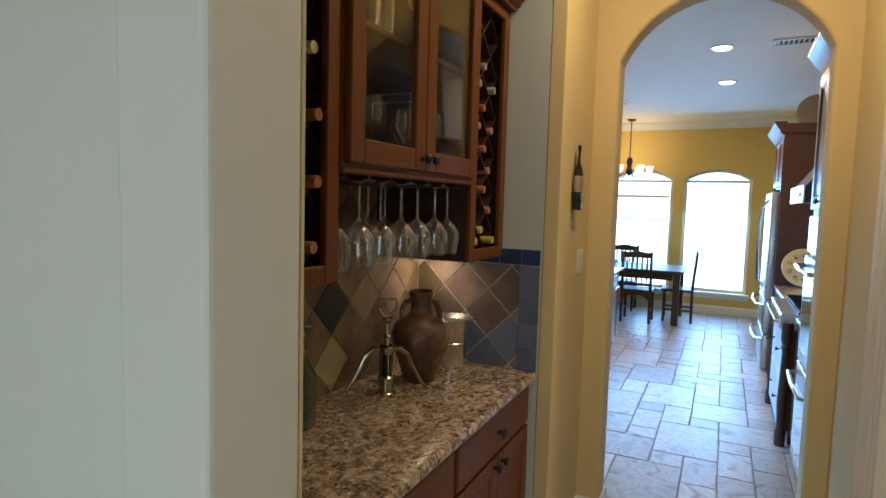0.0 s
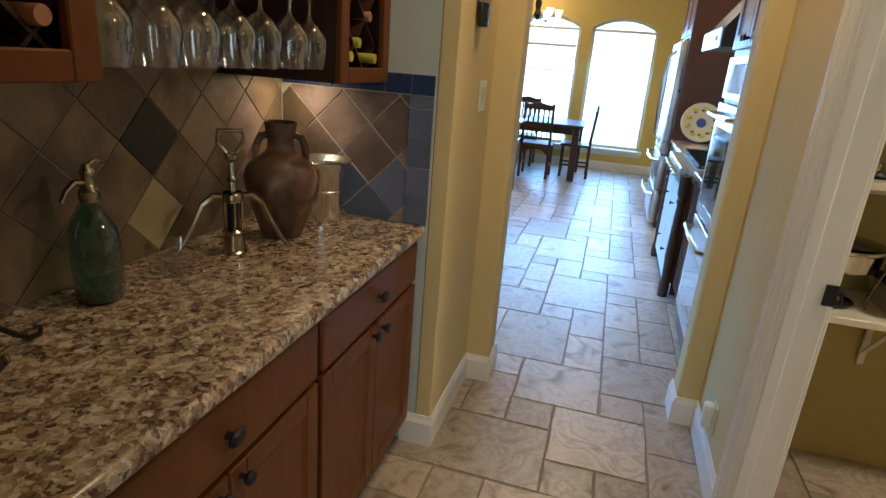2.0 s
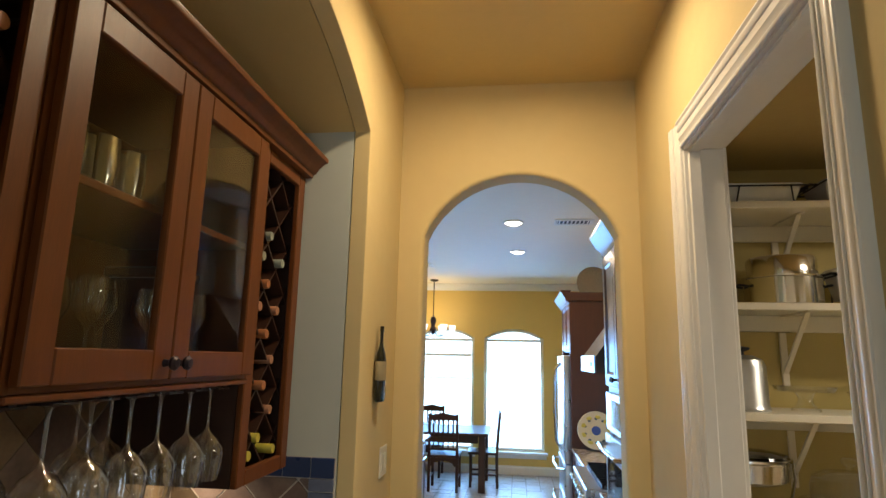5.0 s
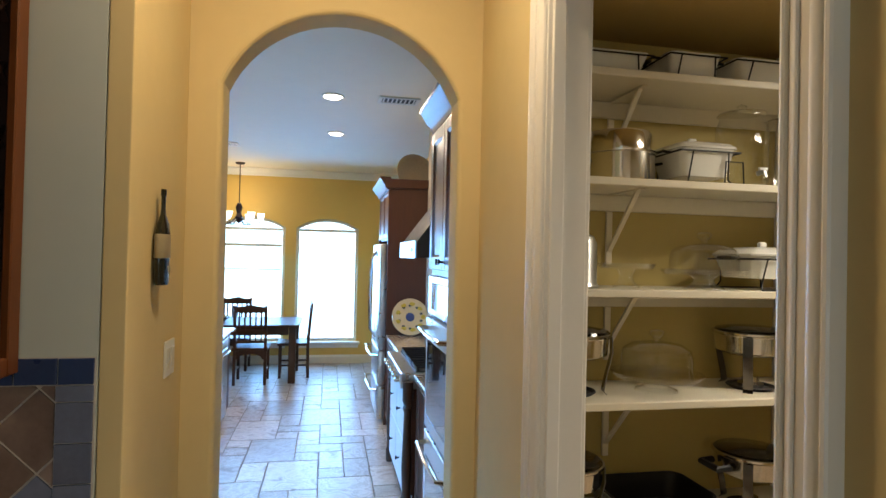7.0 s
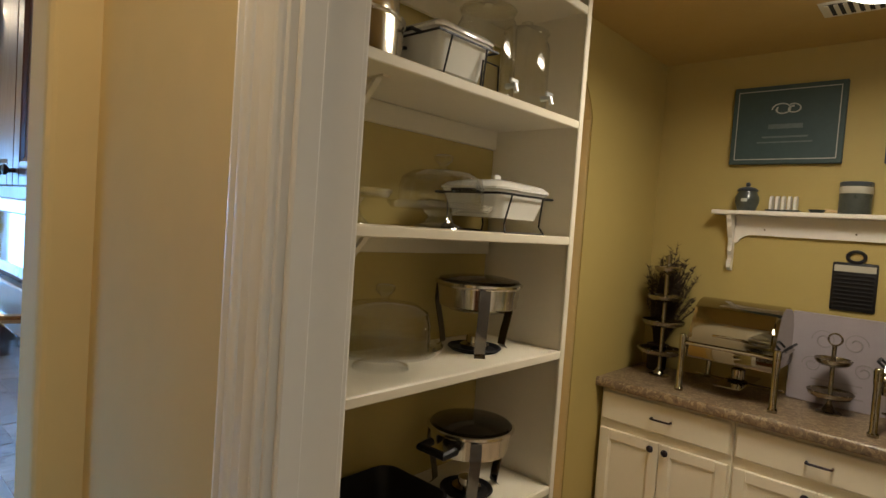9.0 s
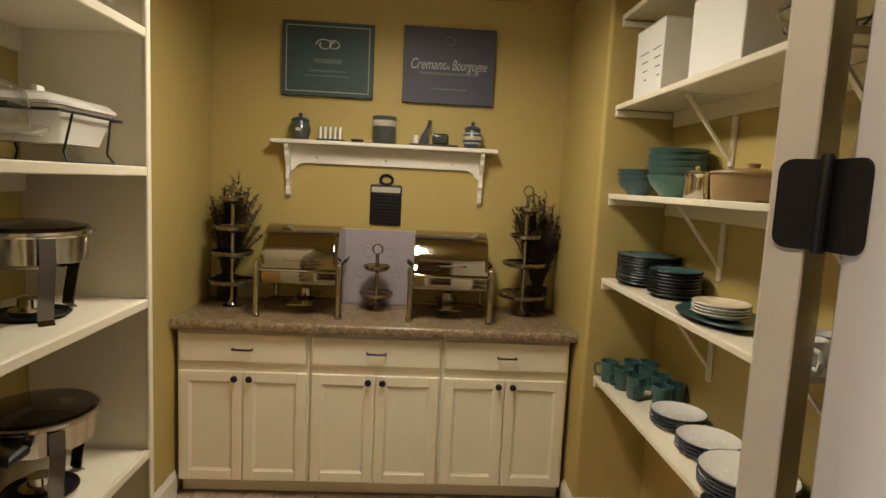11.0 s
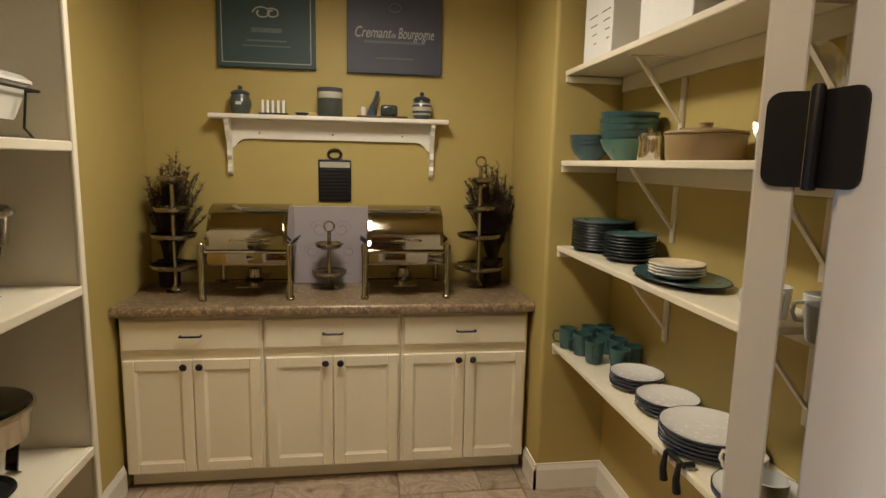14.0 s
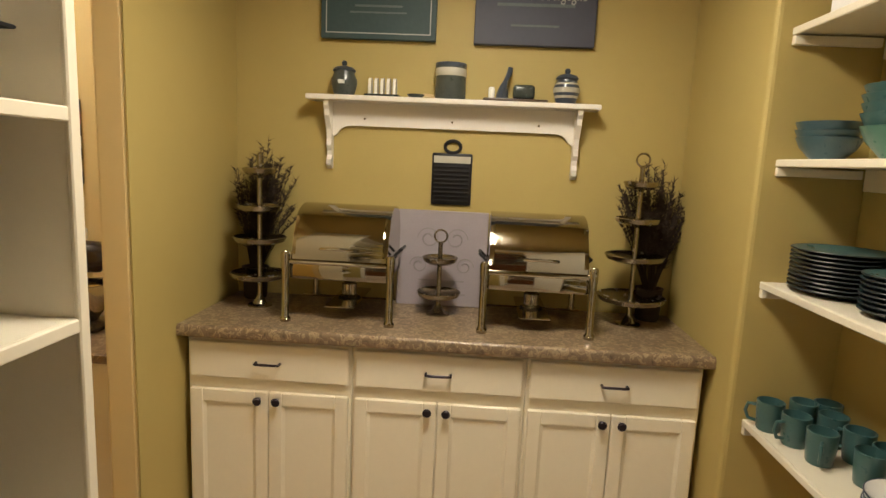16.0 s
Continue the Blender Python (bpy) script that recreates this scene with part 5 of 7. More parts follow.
spn = thing("spoon_rest", 3.18, 4.375, WZ, "grey glazed spoon rest", "spoon rest")
part("bowl", lathe(B(), [(0, 0.004), (0.018, 0.003), (0.028, 0.016), (0.03, 0.015), (0.02, 0), (0, 0)], 14, sy=1.3), GLAZE, spn)
part("handle", tube(B(), [(0, -0.03, 0.014), (0, -0.055, 0.012), (0, -0.08, 0.008)], 0.007, 6), CREAMPOT, spn)
cn = thing("utensil_crock", 3.19, 4.232, WZ, "grey-green stoneware crock with a cream band and dark rim", "crock")
part("body", lathe(B(), [(0, 0.002), (0.061, 0), (0.064, 0.005), (0.064, 0.142), (0.061, 0.146), (0.055, 0.143), (0.055, 0.02), (0, 0.015)], 24), GREYGREEN, cn)
part("band", lathe(B(), [(0.0638, 0.092), (0.0652, 0.094), (0.0652, 0.122), (0.0638, 0.124)], 24, close=True), mat("pale_band", (0.48, 0.46, 0.38), 0.5, vary=0.1), cn, "cream band")
part("rim_band", lathe(B(), [(0.0636, 0.130), (0.0650, 0.131), (0.0650, 0.1445), (0.0620, 0.1465)], 24, close=True), BLUEPOT, cn, "dark rim band")
bt = thing("butter_dish", 3.19, 3.961, WZ, "dark glazed butter dish on a long brown tray", "butter dish")
part("tray", box(B(), -0.045, 0.045, -0.133, 0.133, 0, 0.011, 0.004, 2), mat("brown_tray", (0.06, 0.035, 0.02), 0.4, vary=0.2), bt)
part("cover", box(B(), -0.034, 0.034, -0.080, 0.010, 0.0115, 0.070, 0.014, 3), GLAZE, bt)
part("bird_handle", tube(B(), [(0, 0.055, 0.0115), (0, 0.052, 0.035), (0, 0.050, 0.06), (0, 0.042, 0.085), (0, 0.028, 0.115), (0, 0.024, 0.140)], [0.026, 0.024, 0.016, 0.009, 0.012, 0.010], 8), BLUEPOT, bt)
part("salt_cellar", lathe(B(), [(0, 0.0115), (0.013, 0.0115), (0.014, 0.05), (0.010, 0.058), (0, 0.06)], 14, 0, 0.098, 0), PORCELAIN, bt, "small white shaker")

# boards on the wall
def wine_board(y0, y1, z0, z1, color, label, lip, rot=0):
    u = thing("wall_board", PX1 - 0.001, (y0 + y1) / 2, z0, label, "wall art", "painted wine boards")
    w, h = (y1 - y0) / 2, z1 - z0
    part("board", box(B(), -0.03, 0, -w, w, 0, h, 0.003), mat("board_" + lip, color, 0.55, vary=0.25, scale=5, bump=0.2, bscale=60), u, smooth=None)
    return u, w, h


PALE = mat("pale_paint", (0.42, 0.43, 0.42), 0.6, vary=0.25, scale=30)
b1, w, h = wine_board(4.305, 4.795, 2.03, 2.42, (0.042, 0.075, 0.080), "dark teal painted board with a worn pale border", "teal")
ed = B()
e = 0.022
for a in ((-w + e, w - e, e, e + 0.004), (-w + e, w - e, h - e - 0.004, h - e), (-w + e, -w + e + 0.004, e, h - e), (w - e - 0.004, w - e, e, h - e)):
    box(ed, -0.0318, -0.030, *a)
part("border_line", ed, PALE, b1, smooth=None)
for k, (cy, r0) in enumerate(((0.02, 0.045), (-0.03, 0.035))):
    part("emblem", tube(B(), [(-0.0315, cy + r0 * (1 - 0.5 * f) * math.cos(7 * f + k), 0.27 + 0.7 * r0 * (1 - 0.5 * f) * math.sin(7 * f + k)) for f in np.linspace(0, 1, 24)], 0.004, 4), PALE, b1)
for w_, z_, t_ in ((0.075, 0.175, 0.022), (0.10, 0.13, 0.008), (0.12, 0.105, 0.006)):
    part("text_line", box(B(), -0.0318, -0.030, -w_, w_, z_, z_ + t_), mat("faded_paint", (0.12, 0.15, 0.16), 0.6, vary=0.4, scale=40), b1, smooth=None)
b2, w, h = wine_board(3.645, 4.145, 2.025, 2.43, (0.062, 0.066, 0.095), "dark slate blue board lettered in pale paint", "slate")


def lettering(text, size, parent, y, z, x, shear=0.0, squeeze=1.0, label=""):
    c = bpy.data.curves.new("lettering", "FONT")
    c.body, c.size, c.align_x, c.align_y, c.extrude, c.shear = text, size, "CENTER", "CENTER", 0.0006, shear
    c.materials.append(PALE)
    o = new("lettering", c)
    o.parent = parent
    o.matrix_basis = Matrix(((0, 0, -1, x), (-squeeze, 0, 0, y), (0, 1, 0, z), (0, 0, 0, 1)))
    return tagged(o, label) if label else o


lettering("Cremant", 0.078, b2, 0.118, 0.206, -0.0312, 0.3, 0.68, label="pale slanted lettering")
lettering("de", 0.036, b2, 0.010, 0.196, -0.0312, 0.3, 0.7)
lettering("Bourgogne", 0.078, b2, -0.110, 0.206, -0.0312, 0.3, 0.56)
for w_, z_, t_ in ((0.16, 0.155, 0.012), (0.10, 0.075, 0.008)):
    part("text_line", box(B(), -0.0318, -0.030, -w_, w_, z_, z_ + t_), mat("faded_paint", (0.12, 0.15, 0.16)), b2, smooth=None)
part("emblem", tube(B(), [(-0.0315, 0.03 * math.cos(a), 0.335 + 0.022 * math.sin(a)) for a in np.linspace(0, 6.28, 14)[:-1]], 0.003, 4, True), mat("faded_paint", (0.12, 0.15, 0.16)), b2)

cbd = thing("cutting_board", PX1 - 0.001, 4.212, 1.345, "black slatted board with a ring handle and white band", "board")
part("board", box(B(), -0.014, 0, -0.088, 0.088, 0, 0.225, 0.008, 2), BLACK, cbd)
for k in range(9):
    part("rib", box(B(), -0.019, -0.0141, -0.078, 0.078, 0.012 + k * 0.0185, 0.022 + k * 0.0185, 0.002), BLACK, cbd, smooth=None)
part("band", box(B(), -0.0165, -0.0141, -0.08, 0.08, 0.182, 0.212, 0.001), mat("pale_band", (0.48, 0.46, 0.38), 0.5, vary=0.1), cbd, "white band", smooth=None)
part("handle", tube(B(), [(-0.008, 0.034 * math.cos(a), 0.252 + 0.026 * math.sin(a)) for a in np.linspace(0, 2 * math.pi, 17)[:-1]], 0.008, 8, True), BLACK, cbd)

# ceiling lamp
cl = thing("ceiling_light", 2.16, 4.12, PCEIL, "long oval white flush ceiling light, lit", "ceiling light")
part("housing", lathe(B(), [(0.05, -0.001), (0.175, -0.001), (0.18, -0.006), (0.18, -0.026), (0.172, -0.03), (0.05, -0.03)], 48, close=True, sx=2.45), mat("white_plastic", (0.75, 0.73, 0.66)), cl)
part("lens", lathe(B(), [(0.172, -0.031), (0.171, -0.06), (0.165, -0.082), (0.145, -0.093), (0.09, -0.097), (0, -0.099)], 48, sx=2.45), glowing("dome_lens", (1.0, 0.93, 0.78), 5), cl, "glowing lens")
pv = thing("air_vent", 2.76, 4.235, PCEIL, "white slatted ceiling air vent", "air vent")
part("frame", box(B(), -0.085, 0.085, -0.125, 0.125, -0.006, -0.001, 0.002), mat("white_plastic", (0.75, 0.73, 0.66)), pv, smooth=None)
# dark sheet supplies the shade between the slats
part("backing", box(B(), -0.065, 0.065, -0.105, 0.105, -0.0075, -0.0062), mat("vent_shadow", (0.03, 0.03, 0.03), 0.8, vary=0.05), pv, smooth=None)
for k in range(7):
    part("slat", box(B(), -0.064, 0.064, -0.098 + k * 0.0315, -0.098 + k * 0.0315 + 0.014, -0.013, -0.0078), mat("white_plastic", (0.75, 0.73, 0.66)), pv, smooth=None)

# ---- things on the north shelves ----
PORC = mat("white_porcelain", (0.80, 0.79, 0.74), 0.18, vary=0.04, coat=0.4)
NY = 5.0


def casserole(x, y, z, sx, sy, h, lid, lift, label, handle=True, rz=0):
    """A white oven dish in a black wire cradle, its lid on or off."""
    u = thing("casserole_dish", x, y, z, label, "casserole dish", "white casseroles", rz)
    d = B()
    t = 0.007
    rows = [(sx * 0.80, sy * 0.80, lift), (sx * 0.97, sy * 0.97, lift + h * 0.9), (sx, sy, lift + h)]
    prev = None
    for k, (a, b, zz) in enumerate(rows + [(sx - t, sy - t, lift + h), (sx * 0.80 - t, sy * 0.80 - t, lift + 0.01)]):
        ring = []
        n = 6
        for cx, cy, a0 in ((1, 1, 0), (-1, 1, 90), (-1, -1, 180), (1, -1, 270)):
            rr = 0.03
            for q in range(n):
                an = radians(a0 + 90 * q / (n - 1))
                ring.append(d.verts.new((cx * (a - rr) + rr * math.cos(an), cy * (b - rr) + rr * math.sin(an), zz)))
        if prev:
            for q in range(len(ring)):
                d.faces.new((prev[q], prev[(q + 1) % len(ring)], ring[(q + 1) % len(ring)], ring[q]))
        else:
            d.faces.new(ring)
        prev = ring
    d.faces.new(prev[::-1])
    part("dish", d, PORC, u, smooth=40)
    if lid:
        l = B()
        prev = None
        for a, b, zz in ((sx + 0.004, sy + 0.004, lift + h + 0.001), (sx + 0.004, sy + 0.004, lift + h + 0.008), (sx * 0.9, sy * 0.9, lift + h + 0.022), (sx * 0.55, sy * 0.55, lift + h + 0.034), (0.012, 0.012, lift + h + 0.036)):
            ring = [l.verts.new((a * cx, b * cy, zz)) for cx, cy in ((1, .85), (.85, 1), (-.85, 1), (-1, .85), (-1, -.85), (-.85, -1), (.85, -1), (1, -.85))]
            if prev:
                for q in range(8):
                    l.faces.new((prev[q], prev[(q + 1) % 8], ring[(q + 1) % 8], ring[q]))
            else:
                l.faces.new(ring)
            prev = ring
        l.faces.new(prev)
        lo = part("lid", l, PORC, u, smooth=45)
        part("knob", box(B(), -0.016, 0.016, -0.010, 0.010, lift + h + 0.034, lift + h + 0.056, 0.006, 2), PORC, lo)
    w = B()
    zr = lift + h - 0.012
    tube(w, [(sx + 0.006, sy + 0.006, zr), (-sx - 0.006, sy + 0.006, zr), (-sx - 0.006, -sy - 0.006, zr), (sx + 0.006, -sy - 0.006, zr)], 0.0035, 6, True)
    part("rim_wire", w, BLACK, u)
    for cx, cy in ((1, 1), (-1, 1), (-1, -1), (1, -1)):
        part("leg", tube(B(), [(cx * (sx * 0.62), cy * (sy + 0.006), zr), (cx * sx * 0.70, cy * (sy * 0.92), lift * 0.6), (cx * sx * 0.78, cy * (sy + 0.004), 0.003)], 0.003, 6), BLACK, u)
    for cy in (1, -1):
        part("foot_wire", tube(B(), [(-sx * 0.78, cy * (sy + 0.004), 0.003), (sx * 0.78, cy * (sy + 0.004), 0.003)], 0.003, 6), BLACK, u)
    if handle:
        for cx in (1, -1):
            part("handle", tube(B(), [(cx * (sx + 0.006), -0.05, zr), (cx * (sx + 0.03), -0.04, zr + 0.006), (cx * (sx + 0.03), 0.04, zr + 0.006), (cx * (sx + 0.006), 0.05, zr)], 0.0055, 6), BLACK, u)
    return u


casserole(0.80, NY, SH["E"], 0.15, 0.10, 0.075, False, 0.02, "white rectangular oven dish in a black wire cradle")
casserole(1.13, NY, SH["E"], 0.11, 0.11, 0.09, False, 0.02, "white square oven dish in a black wire cradle")
casserole(1.46, NY, SH["E"], 0.165, 0.11, 0.085, False, 0.025, "white rectangular oven dish in a black wire cradle")
casserole(1.165, 4.97, SH["A"], 0.115, 0.11, 0.10, True, 0.03, "white square casserole with lid in a black wire rack")
casserole(1.49, 4.985, SH["B"], 0.135, 0.125, 0.085, True, 0.045, "white casserole with lid in a black wire rack")
cr = thing("wire_holder", 1.265, 4.86, SH["A"], "small black wire holder beside the casserole", "wire rack")
part("wire", tube(B(), [(-0.04, 0, 0.003), (-0.035, 0, 0.085), (0.035, 0, 0.085), (0.04, 0, 0.003), (0.03, 0.05, 0.003), (-0.03, 0.05, 0.003)], 0.003, 6, True), BLACK, cr)


def steamer(x, y, z, r, h, label):
    u = thing("stock_pot", x, y, z, label, "pot", "steel pots")
    part("body", lathe(B(), [(0, 0.003), (r - 0.01, 0), (r, 0.008), (r, h), (r + 0.005, h + 0.003), (r - 0.003, h + 0.001), (r - 0.004, 0.01), (0, 0.008)], 30), STEEL, u)
    lid = part("lid", lathe(B(), [(r + 0.003, h + 0.003), (r + 0.004, h + 0.01), (r * 0.9, h + 0.014), (r * 0.9, h + 0.075), (r * 0.85, h + 0.085), (r * 0.3, h + 0.095), (0, h + 0.097)], 30), STEEL, u)
    for s in (1, -1):
        part("handle", tube(B(), [(s * r, -0.03, h * 0.75), (s * (r + 0.03), -0.03, h * 0.8), (s * (r + 0.03), 0.03, h * 0.8), (s * r, 0.03, h * 0.75)], 0.005, 6), BLACK, u, "black handle")
    return u


steamer(0.875, 5.0, SH["A"], 0.135, 0.105, "polished steel steamer pot with a raised lid")
ket = thing("steel_canister", 0.70, 4.98, SH["B"], "brushed steel canister with a domed black-knobbed lid", "canister")
part("body", lathe(B(), [(0, 0.002), (0.085, 0), (0.088, 0.008), (0.082, 0.02), (0.08, 0.16), (0.07, 0.185), (0.04, 0.20), (0, 0.203)], 26), mat("satin_steel", (0.60, 0.60, 0.58), 0.32, 1.0, vary=0.08), ket)
part("knob", lathe(B(), [(0.01, 0.20), (0.008, 0.215), (0.028, 0.222), (0.03, 0.23), (0, 0.236)], 14), BLACK, ket, "black knob")


def dispenser(x, y, r, h):
    u = thing("drink_dispenser", x, y, SH["A"], "clear glass drink dispenser with a metal spigot", "drink dispenser", "glass dispensers")
    part("jar", lathe(B(), [(0, 0.006), (r * 0.9, 0.004), (r, 0.02), (r, h * 0.78), (r * 0.85, h * 0.88), (r * 0.85, h * 0.93), (r * 0.9, h * 0.94)], 24), GLASS, u)
    part("lid", lathe(B(), [(r * 0.95, h * 0.945), (r * 0.9, h * 0.97), (r * 0.3, h), (0.014, h + 0.004), (0.02, h + 0.02), (0, h + 0.03)], 24), GLASS, u)
    sp2 = part("spigot", tube(B(), [(0, -r + 0.004, 0.055), (0, -r - 0.03, 0.055), (0, -r - 0.035, 0.035)], [0.010, 0.008, 0.007], 8), BRUSHED, u, "metal spigot")
    part("tap", box(B(), -0.02, 0.02, -r - 0.028, -r - 0.018, 0.062, 0.075, 0.003), BRUSHED, sp2)
    return u


dispenser(1.395, 4.99, 0.095, 0.31)
dispenser(1.58, 4.97, 0.08, 0.29)


def cake_stand(x, y, z, r, h, dome_r, dome_h, label, dome=True):
    u = thing("cake_stand", x, y, z, label, "cake stand", "glass cake stands")
    part("plate", lathe(B(), [(0, h - 0.006), (r * 0.92, h - 0.006), (r, h + 0.006), (r + 0.003, h + 0.014), (r - 0.002, h + 0.013), (r * 0.93, h), (0, h)], 36), GLASS, u)
    part("foot", lathe(B(), [(r * 0.48, 0), (r * 0.46, 0.006), (r * 0.28, h * 0.3), (r * 0.22, h * 0.6), (r * 0.34, h - 0.008)], 30), GLASS, u)
    if dome:
        d = part("dome", lathe(B(), [(dome_r, h + 0.001), (dome_r, h + dome_h * 0.55), (dome_r * 0.93, h + dome_h * 0.78), (dome_r * 0.7, h + dome_h * 0.93), (dome_r * 0.25, h + dome_h), (0.01, h + dome_h + 0.002)], 36), GLASS, u, "glass dome")
        part("knob", lathe(B(), [(0.012, h + dome_h), (0.011, h + dome_h + 0.012), (0.026, h + dome_h + 0.026), (0.028, h + dome_h + 0.038), (0.02, h + dome_h + 0.044), (0, h + dome_h + 0.046)], 14), GLASS, d)
    return u


cake_stand(0.93, 5.02, SH["B"], 0.105, 0.078, 0.10, 0.16, "clear glass pedestal cake stand", dome=False)
cake_stand(1.235, 4.985, SH["B"], 0.155, 0.060, 0.125, 0.112, "clear glass footed cake plate with a domed cover")
cake_stand(1.045, 4.99, SH["C"], 0.165, 0.055, 0.13, 0.128, "clear glass footed cake plate with a tall dome")


def soup_chafer(x, y, z, label, dark=False):
    """A round steel warmer on three strap legs with a burner plate."""
    u = thing("round_chafer", x, y, z, label, "chafing dish", "round chafers")
    u.scale = (1, 1, 0.94)
    part("pan", lathe(B(), [(0, 0.135), (0.095, 0.14), (0.125, 0.155), (0.132, 0.22), (0.138, 0.225), (0.134, 0.229), (0.126, 0.222), (0.118, 0.165), (0, 0.148)], 32), STEEL, u)
    part("rim", lathe(B(), [(0.134, 0.226), (0.142, 0.228), (0.142, 0.236), (0.134, 0.238)], 32, close=True), STEEL, u)
    part("lid", lathe(B(), [(0.132, 0.238), (0.128, 0.246), (0.08, 0.256), (0.02, 0.259), (0, 0.259)], 32), thin_glass("smoked_glass", (0.25, 0.24, 0.22), 0.04, 3.0) if "smoked_glass" not in MATS else MATS["smoked_glass"], u, "glass lid")
    for k in range(3):
        a = radians(-133 + 120 * k)
        c, s = math.cos(a), math.sin(a)
        q = [(c * 0.140, s * 0.140, 0.222), (c * 0.143, s * 0.143, 0.16), (c * 0.134, s * 0.134, 0.12), (c * 0.118, s * 0.118, 0.05), (c * 0.112, s * 0.112, 0.012), (c * 0.124, s * 0.124, 0.0)]
        leg = B()
        n = Vector((-s, c, 0)) * 0.017
        o2 = Vector((c, s, 0)) * 0.004
        prev = None
        for p in q:
            p = Vector(p)
            ring = [leg.verts.new(v) for v in (p - n, p + n, p + n + o2, p - n + o2)]
            if prev:
                for i in range(4):
                    leg.faces.new((prev[i], prev[(i + 1) % 4], ring[(i + 1) % 4], ring[i]))
            else:
                leg.faces.new(ring)
            prev = ring
        leg.faces.new(prev[::-1])
        part("leg", leg, mat("dark_steel_strap", (0.16, 0.15, 0.14), 0.14, 1.0, vary=0.1), u, smooth=30)
    part("base_plate", lathe(B(), [(0, 0.004), (0.074, 0.004), (0.086, 0.014), (0.088, 0.010), (0.076, 0), (0, 0)], 26), BLACK, u)
    part("burner", lathe(B(), [(0, 0.006), (0.045, 0.006), (0.048, 0.02), (0.03, 0.028), (0.028, 0.05), (0, 0.052)], 18), STEEL, u)
    if dark:
        part("handle", tube(B(), [(-0.13, -0.05, 0.19), (-0.18, -0.05, 0.185), (-0.18, 0.05, 0.185), (-0.13, 0.05, 0.19)], 0.014, 8), BLACK, u, "black handle")
    return u


soup_chafer(1.455, 4.995, SH["C"], "round polished steel chafer with strap legs")
soup_chafer(0.70, 4.985, SH["C"], "round polished steel chafer with strap legs")
soup_chafer(1.455, 4.985, SH["D"], "round polished steel chafer with a black handle", True)
soup_chafer(0.68, 4.985, SH["D"], "round polished steel chafer with strap legs")
ro = thing("roasting_pan", 1.03, 4.985, SH["D"], "large steel roasting pan with a black non-stick inside", "roasting pan")
def tub(sx, sy, z0, z1, k):
    d = B()
    prev = None
    for a, b, zz in ((sx * k, sy * k, z0), (sx, sy, z1), (sx - 0.006, sy - 0.006, z1), (sx * k - 0.006, sy * k - 0.006, z0 + 0.006)):
        ring = []
        for cx, cy, a0 in ((1, 1, 0), (-1, 1, 90), (-1, -1, 180), (1, -1, 270)):
            for q in range(6):
                an = radians(a0 + 18 * q)
                ring.append(d.verts.new((cx * (a - 0.05) + 0.05 * math.cos(an), cy * (b - 0.05) + 0.05 * math.sin(an), zz)))
        if prev:
            for q in range(24):
                d.faces.new((prev[q], prev[(q + 1) % 24], ring[(q + 1) % 24], ring[q]))
        else:
            d.faces.new(ring)
        prev = ring
    d.faces.new(prev[::-1])
    return d


part("pan", tub(0.20, 0.145, 0, 0.10, 0.88), mat("satin_steel", (0.60, 0.60, 0.58)), ro)
part("lining", tub(0.196, 0.141, 0.008, 0.106, 0.87), BLACK, ro, "black non-stick lining")

# ---- things on the south shelves ----
TEAL = mat("teal_glaze", (0.05, 0.12, 0.12), 0.3, vary=0.25, scale=14, coat=0.4)
GREEN = mat("sea_green_glaze", (0.08, 0.185, 0.15), 0.3, vary=0.25, scale=14, coat=0.4)
BLUEGREY = mat("blue_grey_glaze", (0.055, 0.11, 0.13), 0.3, vary=0.25, scale=14, coat=0.4)
DKPLATE = mat("black_stoneware", (0.02, 0.026, 0.028), 0.4, vary=0.3, scale=20)


GREYW = mat("grey_white_glaze", (0.74, 0.74, 0.72), 0.25, vary=0.1, scale=20, coat=0.4)
NAVY = mat("navy_rim_glaze", (0.04, 0.05, 0.08), 0.35, vary=0.2, scale=20)


def bowl_stack(x, y, z, r, n, material, label, step=0.028, hgt=0.07):
    r0 = random.Random(int(x * 100))
    bowl = None
    for k in range(n):
        bm = lathe(B(), [(0, 0.004), (r * 0.45, 0.002), (r * 0.5, 0.0), (r * 0.52, 0.006), (r * 0.85, hgt * 0.55), (r, hgt), (r - 0.005, hgt + 0.001), (r * 0.8, hgt * 0.55), (r * 0.4, 0.012), (0, 0.010)], 24) if bowl is None else None
        m = pose(x + r0.uniform(-0.003, 0.003), y + r0.uniform(-0.003, 0.003), z + k * step, r0.uniform(-1, 1), r0.uniform(-1, 1), 30 * k)
        if bowl is None:
            bowl = solo("bowl", bm, material, x, y, z, label, "bowl", "stacked bowls")
            bowl.matrix_basis = m
        else:
            copy_thing(bowl, m)


